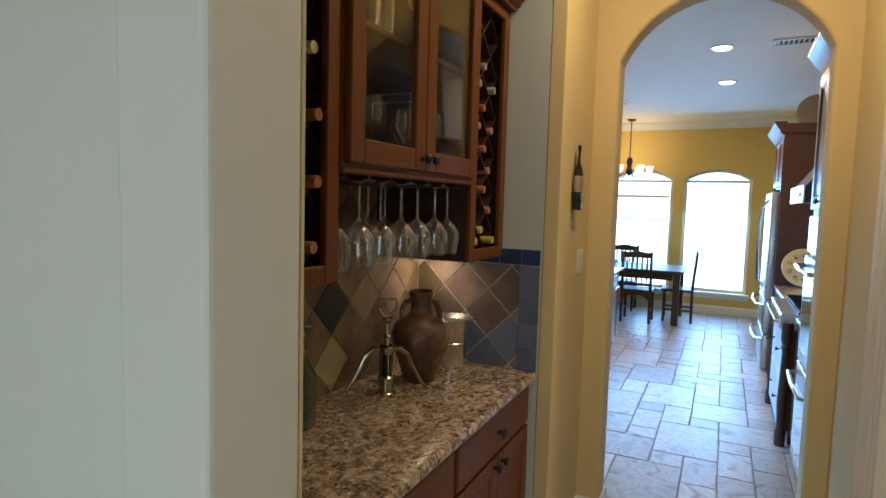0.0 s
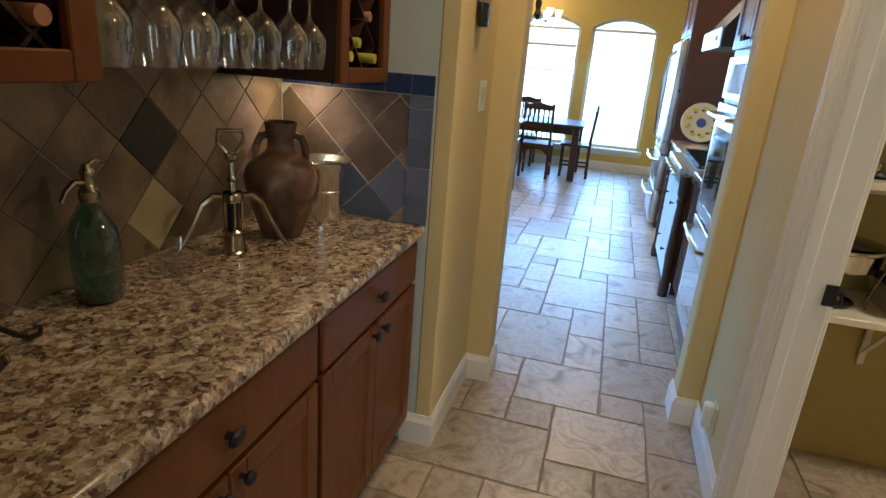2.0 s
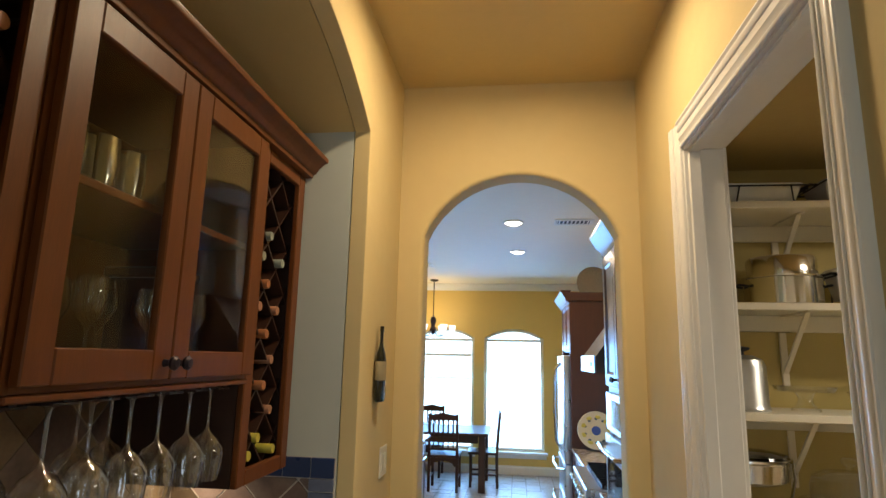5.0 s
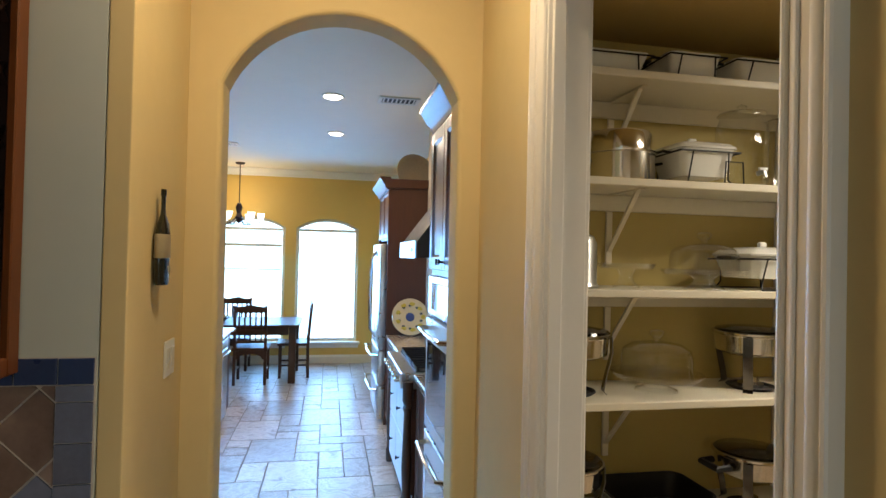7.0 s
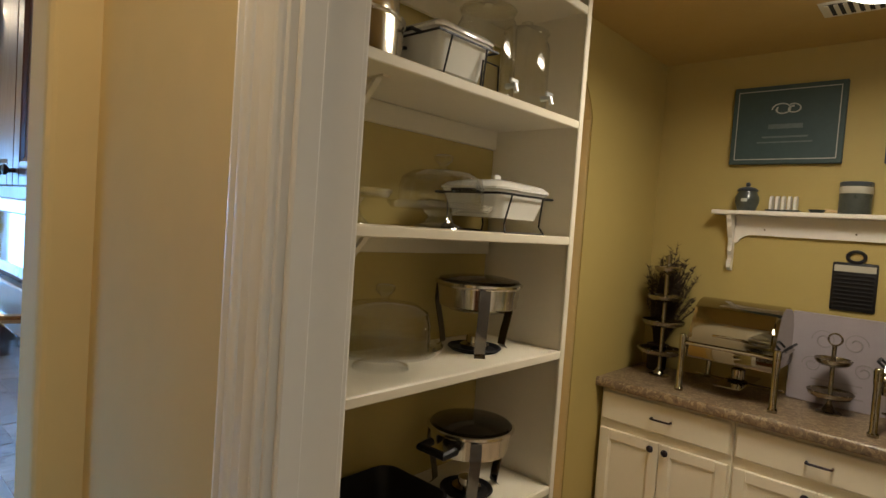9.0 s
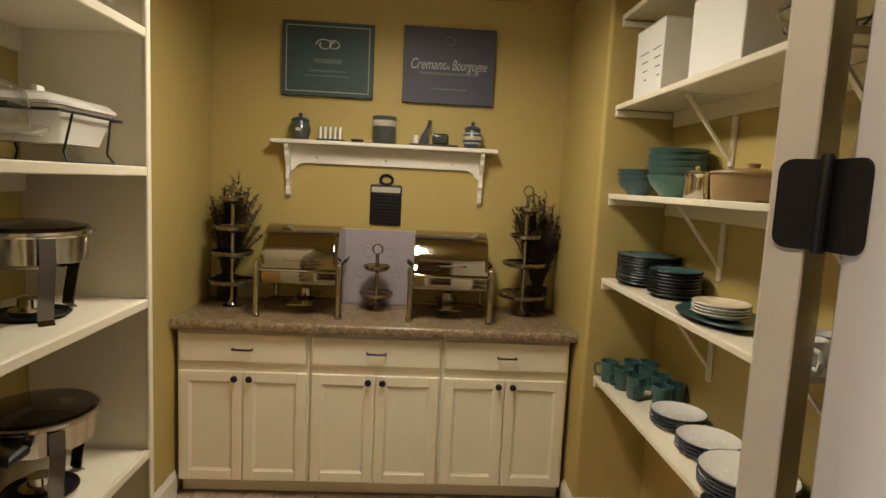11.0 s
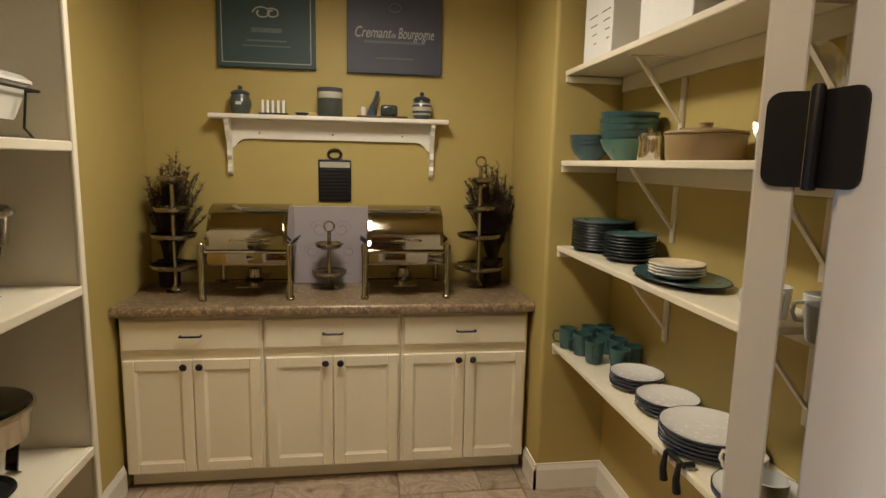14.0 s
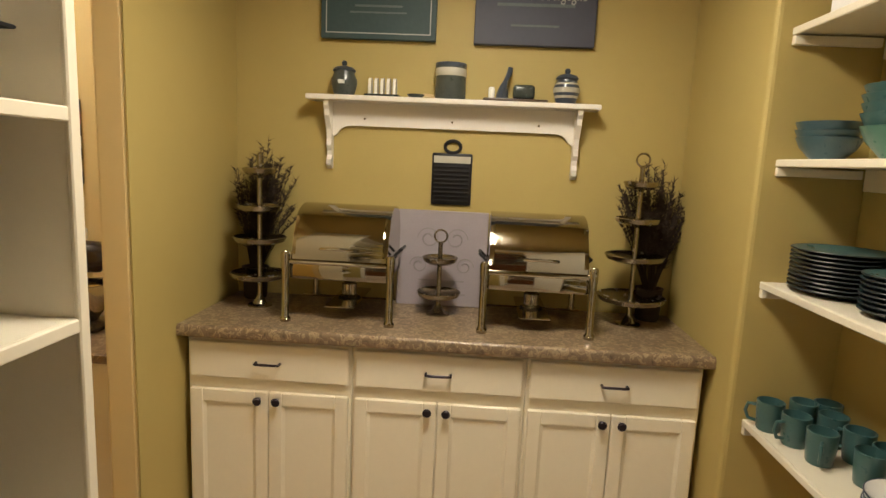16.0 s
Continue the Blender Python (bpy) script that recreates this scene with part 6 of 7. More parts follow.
def plate_stack(x, y, z, r, n, top, rim, label, step=0.0125, sy=1.0, group="stacked plates"):
    """Plates lying on one another; the last plate's face shows."""
    first_plate = None
    r0 = random.Random(int(x * 77))
    for k in range(n):
        m = pose(x + r0.uniform(-0.002, 0.002), y + r0.uniform(-0.002, 0.002), z + k * step)
        if first_plate is None:
            first_plate = thing("plate", x, y, z, label, "plate", group)
            part("dish", lathe(B(), [(0, 0.003), (r * 0.55, 0.0), (r * 0.62, 0.001), (r * 0.85, 0.009), (r, 0.018), (r * 0.985, 0.021), (r * 0.84, 0.0125), (r * 0.62, 0.0055), (0, 0.0055)], 30, sy=sy), rim, first_plate)
            if rim is GREYW:
                part("rim_line", lathe(B(), [(r * 0.992, 0.0165), (r * 1.004, 0.018), (r * 0.996, 0.0215), (r * 0.975, 0.021)], 30, sy=sy, close=True), NAVY, first_plate, "dark rim")
            part("face", lathe(B(), [(0, 0.0062), (r * 0.62, 0.0062), (r * 0.84, 0.0132), (r * 0.955, 0.0202)], 30, sy=sy), top, first_plate, "glazed face")
        else:
            copy_thing(first_plate, m)


bowl_stack(2.47, 3.09, SS[1], 0.085, 3, BLUEGREY, "blue-grey stoneware bowl in a stack", 0.022, 0.065)
bowl_stack(2.22, 3.035, SS[1], 0.110, 1, GREEN, "sea green stoneware serving bowl", 0.03, 0.085)
bowl_stack(2.22, 3.035, SS[1] + 0.032, 0.113, 4, TEAL, "teal stoneware serving bowl in a stack", 0.023, 0.085)


def creamer(x, y, handle):
    u = thing("steel_pitcher", x, y, SS[1], "small polished steel pitcher", "pitcher", "steel pitchers")
    part("body", lathe(B(), [(0, 0.003), (0.036, 0), (0.038, 0.005), (0.035, 0.06), (0.038, 0.082), (0.04, 0.085), (0.034, 0.08), (0.032, 0.01), (0, 0.006)], 20), STEEL, u)
    part("lid", lathe(B(), [(0.036, 0.086), (0.03, 0.095), (0.006, 0.10), (0.009, 0.11), (0, 0.114)], 16), STEEL, u)
    part("handle", tube(B(), [(0.034, 0, 0.07), (0.06, 0, 0.07), (0.06, 0, 0.02), (0.034, 0, 0.018)], 0.004, 6), STEEL, u)


creamer(1.94, 3.09, True)
creamer(1.86, 3.02, True)
tc = thing("stoneware_casserole", 1.66, 3.06, SS[1], "tan stoneware casserole with a flat lid", "casserole dish")
TAN = mat("tan_stoneware", (0.36, 0.25, 0.12), 0.4, vary=0.15, scale=12, coat=0.3)
part("body", lathe(B(), [(0, 0.002), (0.10, 0), (0.108, 0.01), (0.115, 0.075), (0.12, 0.078), (0.112, 0.08), (0.10, 0.02), (0, 0.012)], 28), TAN, tc)
part("lid", lathe(B(), [(0.118, 0.081), (0.116, 0.087), (0.05, 0.097), (0.016, 0.099), (0.02, 0.112), (0, 0.115)], 28), TAN, tc)
gp = thing("glass_plate", 1.42, 2.96, SS[1], "clear glass platter standing on edge", "plate")
k = part("dish", lathe(B(), [(0, 0.0), (0.12, 0.0), (0.15, 0.014), (0.152, 0.012), (0.12, -0.004), (0, -0.004)], 30), GLASS, gp)
k.matrix_basis = pose(0, 0, 0.153, -80, 0, 0)

plate_stack(2.42, 3.03, SS[2], 0.132, 10, TEAL, DKPLATE, "teal faced stoneware dinner plate in a stack")
plate_stack(2.15, 3.03, SS[2], 0.10, 8, TEAL, DKPLATE, "teal faced stoneware side plate in a stack")
plate_stack(1.76, 3.045, SS[2], 0.20, 1, TEAL, DKPLATE, "oval teal serving platter", sy=0.66, group="platters")
FLORAL = mat("floral_glaze", (0.72, 0.62, 0.44), 0.3, vary=0.5, scale=22, coat=0.3)
plate_stack(1.78, 3.045, SS[2] + 0.0085, 0.090, 4, FLORAL, mat("white_porcelain", (0.80, 0.79, 0.74)), "cream plate with a floral face in a stack", 0.010)


def mug(x, y, z, material, label, group, rz, r=0.041, h=0.095):
    u = thing("mug", x, y, z, label, "mug", group, rz)
    part("cup", lathe(B(), [(0, 0.003), (r * 0.8, 0), (r * 0.86, 0.005), (r * 0.95, h * 0.5), (r, h), (r - 0.004, h + 0.001), (r * 0.85, h * 0.5), (r * 0.7, 0.012), (0, 0.010)], 20), material, u)
    part("handle", tube(B(), [(r * 0.95, 0, h * 0.78), (r + 0.022, 0, h * 0.76), (r + 0.028, 0, h * 0.5), (r + 0.018, 0, h * 0.25), (r * 0.88, 0, h * 0.22)], 0.0055, 6), material, u)
    return u


m0 = None
for k, (x, y, rz) in enumerate(((2.50, 3.13, 60), (2.515, 3.02, -40), (2.405, 3.10, 100), (2.42, 2.985, 0), (2.30, 3.085, 150), (2.32, 2.97, 20), (2.19, 3.02, -20), (2.515, 2.945, 0), (2.22, 2.955, 0))):
    if m0 is None:
        m0 = mug(x, y, SS[3], TEAL, "teal stoneware mug with a handle", "teal mugs", rz)
    else:
        copy_thing(m0, pose(x, y, SS[3], 0, 0, rz))
plate_stack(2.02, 3.03, SS[3], 0.10, 4, GREYW, GREYW, "white stoneware bowl with a dark rim in a stack", 0.013)
plate_stack(1.80, 3.03, SS[3], 0.105, 4, GREYW, GREYW, "white stoneware plate with a dark rim in a stack")
plate_stack(1.55, 3.04, SS[3], 0.138, 5, GREYW, GREYW, "white stoneware dinner plate with a dark rim in a stack")
cl2 = thing("plate_clamp", 1.47, 3.15, SS[3], "black two-legged plate lifter hooked on the shelf edge", "clamp")
for dx in (-0.035, 0.035):
    part("leg", tube(B(), [(dx, 0.0, 0.012), (dx, 0.045, 0.014), (dx, 0.05, -0.03), (dx, 0.045, -0.07)], [0.009, 0.009, 0.010, 0.012], 8), BLACK, cl2)
part("bar", tube(B(), [(-0.045, 0.035, 0.014), (0.045, 0.035, 0.014)], 0.008, 8), BLACK, cl2)
for k, (x, y, z, rz) in enumerate(((1.33, 3.05, SS[2], 40), (1.27, 3.12, SS[2], 170), (1.22, 3.0, SS[2], 80), (1.12, 3.08, SS[2], 200), (1.31, 3.08, SS[3] + 0.026, 30), (1.20, 3.11, SS[3] + 0.026, 100))):
    if k == 0:
        m1 = mug(x, y, z, GREYW, "grey-white stoneware cup with a dark rim", "grey white cups", rz, 0.045, 0.08)
    else:
        copy_thing(m1, pose(x, y, z, 0, 0, rz))
plate_stack(1.26, 3.07, SS[3], 0.12, 2, GREYW, GREYW, "white stoneware saucer with a dark rim")
PAPER = mat("white_card", (0.78, 0.77, 0.74), 0.7, vary=0.05)
for x0, x1, h, lab in ((2.16, 2.43, 0.27, "white cardboard box with handwriting on its side"), (1.62, 1.94, 0.25, "plain white cardboard box")):
    u = thing("storage_box", (x0 + x1) / 2, 3.04, SS[0], lab, "box", "white boxes")
    w = (x1 - x0) / 2
    part("box", box(B(), -w, w, -0.12, 0.115, 0, h, 0.003), PAPER, u, smooth=None)
    part("lid_flap", box(B(), -w, w, -0.12, 0.115, h + 0.0005, h + 0.004), PAPER, u, smooth=None)
    if x0 > 2:
        for q in range(2):
            for j in range(4):
                part("writing", box(B(), -w + 0.02 + q * 0.12, -w + 0.10 + q * 0.12 - 0.018 * j, 0.115, 0.1158, h - 0.10 - 0.035 * j, h - 0.096 - 0.035 * j), NAVY, u, "handwritten line", smooth=None)
gb = thing("glass_bowl", 1.40, 3.05, SS[0], "clear glass bowl in a black wire basket", "bowl")
part("bowl", lathe(B(), [(0, 0.01), (0.07, 0.008), (0.11, 0.04), (0.13, 0.09), (0.126, 0.09), (0.10, 0.04), (0, 0.016)], 26), GLASS, gb)
part("basket_rim", tube(B(), [(0.134 * math.cos(a), 0.134 * math.sin(a) * 0.9, 0.085) for a in np.linspace(0, 6.283, 25)[:-1]], 0.004, 6, True), BLACK, gb)
for a in np.linspace(0, 6.283, 7)[:-1]:
    part("rib", tube(B(), [(0.134 * math.cos(a), 0.12 * math.sin(a), 0.085), (0.115 * math.cos(a), 0.105 * math.sin(a), 0.04), (0.06 * math.cos(a), 0.055 * math.sin(a), 0.004)], 0.003, 6), BLACK, gb)

# pantry door, open and seen edge on
pd = thing("pantry_door", 0.545, 3.662, 0, "cream painted door standing open on black hinges", "door", "", -38)
DOOR = mat("door_paint", (0.78, 0.74, 0.67), 0.4, vary=0.04, scale=4)
part("slab", box(B(), 0, 0.80, 0, 0.036, 0.012, DH - 0.004, 0.002), DOOR, pd, smooth=None)
def leaf_plate(a0, a1, z, flat0, flat1, axis):
    """A hinge leaf with rounded corners on its free side, thickness from flat0 to flat1 along the axis."""
    r, h = 0.013, 0.044
    pts = [(a1, z - h), (a1, z + h)] + [(a0 + (r if a0 < a1 else -r) * (1 - math.cos(t)), z + h - r + r * math.sin(t)) for t in np.linspace(math.pi / 2, 0, 5)] + [(a0 + (r if a0 < a1 else -r) * (1 - math.cos(t)), z - h + r - r * math.sin(t)) for t in np.linspace(0, math.pi / 2, 5)]
    return prism(B(), pts, axis, flat0, flat1)


for z in (0.25, 1.594, 2.25):
    h1 = part("hinge", leaf_plate(0.030, -0.004, z, -0.003, 0.0, "x"), BLACK, pd, "black butt hinge", smooth=None)
    part("barrel", lathe(B(), [(0, z - 0.047), (0.006, z - 0.046), (0.006, z + 0.046), (0.004, z + 0.049), (0, z + 0.049)], 10, -0.010, -0.010, 0), BLACK, h1)
    solo("hinge_leaf", leaf_plate(0.482, 0.536, z, DY0 + 0.0005, DY0 + 0.003, "y"), BLACK, 0, 0, 0, "black hinge leaf screwed to the door jamb", "hinge", "hinge leaves", smooth=None)

# room beyond the passage
dk = thing("desk_counter", 0, 0, 0, "tan topped desk counter beyond the passage", "counter")
part("top", box(B(), 2.70, 3.295, 5.34, 7.15, 0.72, 0.76, 0.006), LAMINATE, dk, smooth=None)
part("base", box(B(), 2.78, 3.295, 5.34, 7.15, 0, 0.718, 0.003), CABINET, dk, smooth=None)
sp3 = thing("striped_sign", 3.298, 6.15, 1.355, "striped dark blue, cream and red wall sign", "sign")
for k, c in enumerate(((0.02, 0.03, 0.05), (0.42, 0.33, 0.2), (0.02, 0.03, 0.05), (0.5, 0.45, 0.35), (0.02, 0.02, 0.03), (0.40, 0.10, 0.04), (0.02, 0.03, 0.05))):
    part("stripe", box(B(), -0.02, 0, -0.22, 0.22, k * 0.055, k * 0.055 + 0.054), mat("stripe_%d" % (k % 7), c, 0.6, vary=0.2), sp3, smooth=None)
do = thing("wall_outlet", 3.299, 5.96, 1.09, "white outlet plate on the ochre wall over the desk", "outlet", "desk outlets")
part("plate", box(B(), -0.006, 0, -0.036, 0.036, -0.058, 0.058, 0.002), mat("white_plastic", (0.75, 0.73, 0.66)), do)
for zz in (0.02, -0.02):
    part("socket", box(B(), -0.0075, -0.006, -0.014, 0.014, zz - 0.012, zz + 0.012, 0.0005), mat("ivory_plastic", (0.62, 0.60, 0.52)), do)
copy_thing(do, pose(3.299, 6.045, 1.09))
tk = thing("stand_mixer", 3.0, 5.79, 0.761, "black stand mixer with a steel bowl on the desk counter", "mixer")
ENAMEL = mat("black_enamel", (0.02, 0.014, 0.014), 0.25, vary=0.1, coat=0.4)
part("base", box(B(), -0.09, 0.09, -0.15, 0.15, 0, 0.035, 0.014, 3), ENAMEL, tk)
part("column", box(B(), -0.055, 0.055, 0.06, 0.145, 0.034, 0.25, 0.025, 3), ENAMEL, tk)
part("head", lathe(B(), [(0, -0.16), (0.045, -0.155), (0.062, -0.12), (0.07, 0.0), (0.066, 0.12), (0.04, 0.16), (0, 0.165)], 20), ENAMEL, tk).matrix_basis = pose(0, 0, 0.31, 90, 0, 0)
part("hub", lathe(B(), [(0, 0.22), (0.024, 0.22), (0.026, 0.25), (0, 0.25)], 14, 0, -0.06, 0), STEEL, tk, "steel beater hub")
part("bowl", lathe(B(), [(0, 0.038), (0.05, 0.038), (0.055, 0.05), (0.085, 0.09), (0.1, 0.14), (0.103, 0.195), (0.108, 0.198), (0.1, 0.19), (0.08, 0.095), (0, 0.05)], 24, 0, -0.05, 0), STEEL, tk, "polished steel bowl")


# ---- kitchen ----
WTRIM = mat("white_trim_paint", (0.82, 0.80, 0.75))


def window(name, w, label):
    u = thing(name, (w[0] + w[1]) / 2, KY1, WS, label, "window", "kitchen windows")
    u["kind"] = "structure"
    h, a = (w[1] - w[0]) / 2, WSP - WS
    t = 0.045
    fr = B()
    box(fr, -h, -h + t, 0.07, 0.12, 0, a, 0.003)
    box(fr, h - t, h, 0.07, 0.12, 0, a, 0.003)
    box(fr, -h + t, h - t, 0.07, 0.12, 0, t, 0.003)
    outer = seg_arch(-h, h, a, WT - WS, 16)
    inner = seg_arch(-h + t, h - t, a - 0.01, WT - WS - t, 16)
    prism(fr, outer + inner[::-1], "y", 0.07, 0.12)
    part("window_frame", fr, WTRIM, u, smooth=None)
    part("meeting_rail", box(B(), -h + t, h - t, 0.075, 0.115, a - 0.05, a - 0.01, 0.003), WTRIM, u, smooth=None)
    part("pane", box(B(), -h + t, h - t, 0.094, 0.098, t, a - 0.05), thin_glass("window_glass", (1, 1, 1), 0.05) if "window_glass" not in MATS else MATS["window_glass"], u, smooth=None).visible_shadow = False
    part("arch_pane", prism(B(), inner + [(-h + t, a - 0.01), (h - t, a - 0.01)], "y", 0.094, 0.098), MATS["window_glass"], u, smooth=None).visible_shadow = False
    part("window_sill", box(B(), -h - 0.05, h + 0.05, -0.07, 0.07, -0.045, -0.001, 0.006), WTRIM, u, smooth=None)
    part("apron", box(B(), -h - 0.03, h + 0.03, -0.02, -0.001, -0.10, -0.046, 0.004), WTRIM, u, smooth=None)
    return u


u1 = window("window_1", W1, "arched white kitchen window, bright outside, blind pulled up")
part("valance", box(B(), -0.44, 0.44, 0.02, 0.06, WSP - WS - 0.30, WSP - WS - 0.26, 0.004), WTRIM, u1, "raised blind", smooth=None)
part("rail", box(B(), -0.44, 0.44, 0.03, 0.05, 1.10, 1.12, 0.003), WTRIM, u1, smooth=None)
window("window_2", W2, "arched white kitchen window, bright outside")
# a glowing blue-tinted sheet stands in for the bright yard
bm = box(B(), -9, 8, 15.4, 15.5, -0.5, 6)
bd = structure("backdrop", bm, glowing("yard_glow", (0.55, 0.80, 1.0), 3.2), "glowing blue-white sheet in place of the overexposed yard outside")
structure("ground", box(B(), -40, 40, 12.7, 60, -0.4, -0.3), mat("dry_grass", (0.22, 0.22, 0.12), 0.9, vary=0.4, scale=3), "pale dry lawn outside")


def kpanel(parent, name, y0, y1, z0, z1, material, x, rail=0.05):
    """A framed door on a face looking towards -x."""
    return panel_door(parent, name, x, y0, y1, z0, z1, material, rail=rail, facing=-1)


CHERRY = mat("kitchen_cherry", (0.085, 0.031, 0.016), 0.35, vary=0.3, scale=5, stretch=(8, 8, 1), coat=0.1)
GLASSB = mat("black_oven_glass", (0.01, 0.012, 0.015), 0.06, vary=0.05, coat=0.6)
KF = 0.375
# oven tower
ot = thing("oven_tower", 0, 0, 0, "cherry wood oven tower with upper doors", "cabinet")
part("body", box(B(), KF, 1.05, 5.36, 6.10, 0.09, 2.37, 0.003), CHERRY, ot, smooth=None)
part("toe_kick", box(B(), KF + 0.05, 1.05, 5.37, 6.09, 0, 0.089), CHERRY, ot, smooth=None)
for y0, y1, ky in ((5.375, 5.728, 5.70), (5.732, 6.085, 5.76)):
    d = kpanel(ot, "door", y0, y1, 1.635, 2.36, CHERRY, KF, 0.065)
    k = part("knob", lathe(B(), [(0.006, 0), (0.005, 0.014), (0.014, 0.020), (0.015, 0.027), (0, 0.031)], 12), BRONZE, d, "dark bronze knob")
    k.matrix_basis = pose(KF - 0.02, ky, 1.675, 0, -90, 0)
csec = [(KF + 0.02, 2.371), (KF - 0.01, 2.371), (KF - 0.02, 2.40), (KF - 0.05, 2.43), (KF - 0.075, 2.475), (KF - 0.085, 2.48), (KF - 0.085, 2.50), (KF + 0.02, 2.50)]
part("crown", prism(B(), csec, "y", 5.37, 6.12), CHERRY, ot, smooth=40)
mw = thing("microwave", 0, 0, 0, "stainless built-in microwave in the oven tower", "microwave")
part("trim_panel", box(B(), KF - 0.022, KF - 0.001, 5.39, 6.07, 1.40, 1.60, 0.003), BRUSHED, mw, smooth=None)
part("door_glass", box(B(), KF - 0.026, KF - 0.0225, 5.52, 5.96, 1.43, 1.565, 0.002), GLASSB, mw, "black glass", smooth=None)
part("keypad", box(B(), KF - 0.025, KF - 0.0225, 5.41, 5.50, 1.43, 1.565, 0.001), GLASSB, mw, smooth=None)
ov = thing("wall_oven", 0, 0, 0, "stainless double wall oven with black glass doors", "oven")
for z0, z1 in ((0.80, 1.385), (0.24, 0.785)):
    dr = part("oven_door", box(B(), KF - 0.03, KF - 0.001, 5.39, 6.07, z0, z1 - 0.005, 0.004), BRUSHED, ov, smooth=None)
    part("glass", box(B(), KF - 0.033, KF - 0.0305, 5.45, 6.01, z0 + 0.07, z1 - 0.12, 0.002), GLASSB, dr, "black glass", smooth=None)
    part("handle", tube(B(), [(KF - 0.03, 5.44, z1 - 0.06), (KF - 0.075, 5.46, z1 - 0.06), (KF - 0.085, 5.73, z1 - 0.06), (KF - 0.075, 6.0, z1 - 0.06), (KF - 0.03, 6.02, z1 - 0.06)], 0.012, 8), STEEL, dr, "bowed steel handle")
# base cabinets and range
bc = thing("base_cabinet", 0, 0, 0, "cherry wood base cabinet beside the ovens", "cabinet", "kitchen base cabinets")
part("body", box(B(), 0.43, 0.795, 6.105, 6.78, 0.09, 0.865, 0.003), CHERRY, bc, smooth=None)
part("toe_kick", box(B(), 0.48, 0.795, 6.105, 6.78, 0, 0.089), CHERRY, bc, smooth=None)
kpanel(bc, "door", 6.12, 6.44, 0.10, 0.85, CHERRY, 0.43)
kpanel(bc, "door", 6.45, 6.77, 0.10, 0.85, CHERRY, 0.43)
for y in (6.82, 7.80):
    ps = thing("turned_post", 0.36, y, 0, "dark turned cabinet post beside the range", "post", "range posts")
    part("shaft", lathe(B(), [(0, 0), (0.034, 0), (0.036, 0.10), (0.030, 0.11), (0.026, 0.14), (0.034, 0.30), (0.028, 0.50), (0.024, 0.66), (0.034, 0.69), (0.026, 0.71), (0.036, 0.74), (0.036, 0.865), (0, 0.865)], 14), WALNUT, ps)
rg = thing("range_cabinet", 0, 0, 0, "cherry cabinet with off-white drawers under the cooktop", "cabinet")
part("body", box(B(), 0.365, 0.795, 6.86, 7.76, 0.09, 0.80, 0.003), CHERRY, rg, smooth=None)
part("toe_kick", box(B(), 0.41, 0.795, 6.86, 7.76, 0, 0.089), CHERRY, rg, smooth=None)
for z0, z1 in ((0.10, 0.44), (0.45, 0.79)):
    for y0, y1 in ((6.88, 7.30), (7.32, 7.74)):
        d = kpanel(rg, "drawer", y0, y1, z0, z1, mat("off_white_drawer", (0.68, 0.67, 0.63), 0.35, vary=0.1, scale=6), 0.365)
        k = part("knob", lathe(B(), [(0.006, 0), (0.005, 0.014), (0.014, 0.020), (0.015, 0.027), (0, 0.031)], 12), BRONZE, d)
        k.matrix_basis = pose(0.345, (y0 + y1) / 2, (z0 + z1) / 2, 0, -90, 0)
bc2 = thing("base_cabinet", 0, 0, 0, "cherry wood base cabinet beside the refrigerator", "cabinet", "kitchen base cabinets")
part("body", box(B(), 0.43, 0.795, 7.84, 8.785, 0.09, 0.865, 0.003), CHERRY, bc2, smooth=None)
part("toe_kick", box(B(), 0.48, 0.795, 7.84, 8.785, 0, 0.089), CHERRY, bc2, smooth=None)
kpanel(bc2, "door", 7.86, 8.31, 0.10, 0.85, CHERRY, 0.43)
kpanel(bc2, "door", 8.32, 8.775, 0.10, 0.85, CHERRY, 0.43)
bm = B()
box(bm, 0.40, 0.797, 6.105, 6.855, 0.868, 0.905, 0.006)
solo("kitchen_countertop", bm, GRANITE, 0, 0, 0, "brown speckled granite countertop beside the ovens", "countertop", smooth=None)
solo("kitchen_countertop", box(B(), 0.40, 0.797, 7.765, 8.785, 0.868, 0.905, 0.006), GRANITE, 0, 0, 0, "brown speckled granite countertop beside the refrigerator", "countertop", smooth=None)
ck = thing("cooktop", 0, 0, 0, "stainless gas cooktop with black grates and front knobs", "cooktop")
part("body", box(B(), 0.315, 0.797, 6.86, 7.76, 0.805, 0.912, 0.008), BRUSHED, ck, smooth=None)
part("surface", box(B(), 0.42, 0.785, 6.88, 7.74, 0.9125, 0.918, 0.002), BLACK, ck, smooth=None)
for k in range(6):
    kn = part("knob", lathe(B(), [(0.022, 0), (0.020, 0.03), (0.016, 0.034), (0, 0.035)], 14), STEEL, ck)
    kn.matrix_basis = pose(0.315, 6.96 + k * 0.14, 0.855, 0, -90, 0)
for k in range(3):
    y = 7.02 + k * 0.29
    gr = B()
    for q in range(4):
        box(gr, 0.43, 0.78, y - 0.12 + q * 0.08, y - 0.11 + q * 0.08, 0.935, 0.95)
    for q in range(3):
        box(gr, 0.43 + q * 0.165, 0.445 + q * 0.165, y - 0.12, y + 0.13, 0.919, 0.9345)
    part("grate", gr, BLACK, ck, smooth=None)
hd = thing("range_hood", 0, 0, 0, "sloped range hood with a stainless control front", "range hood")
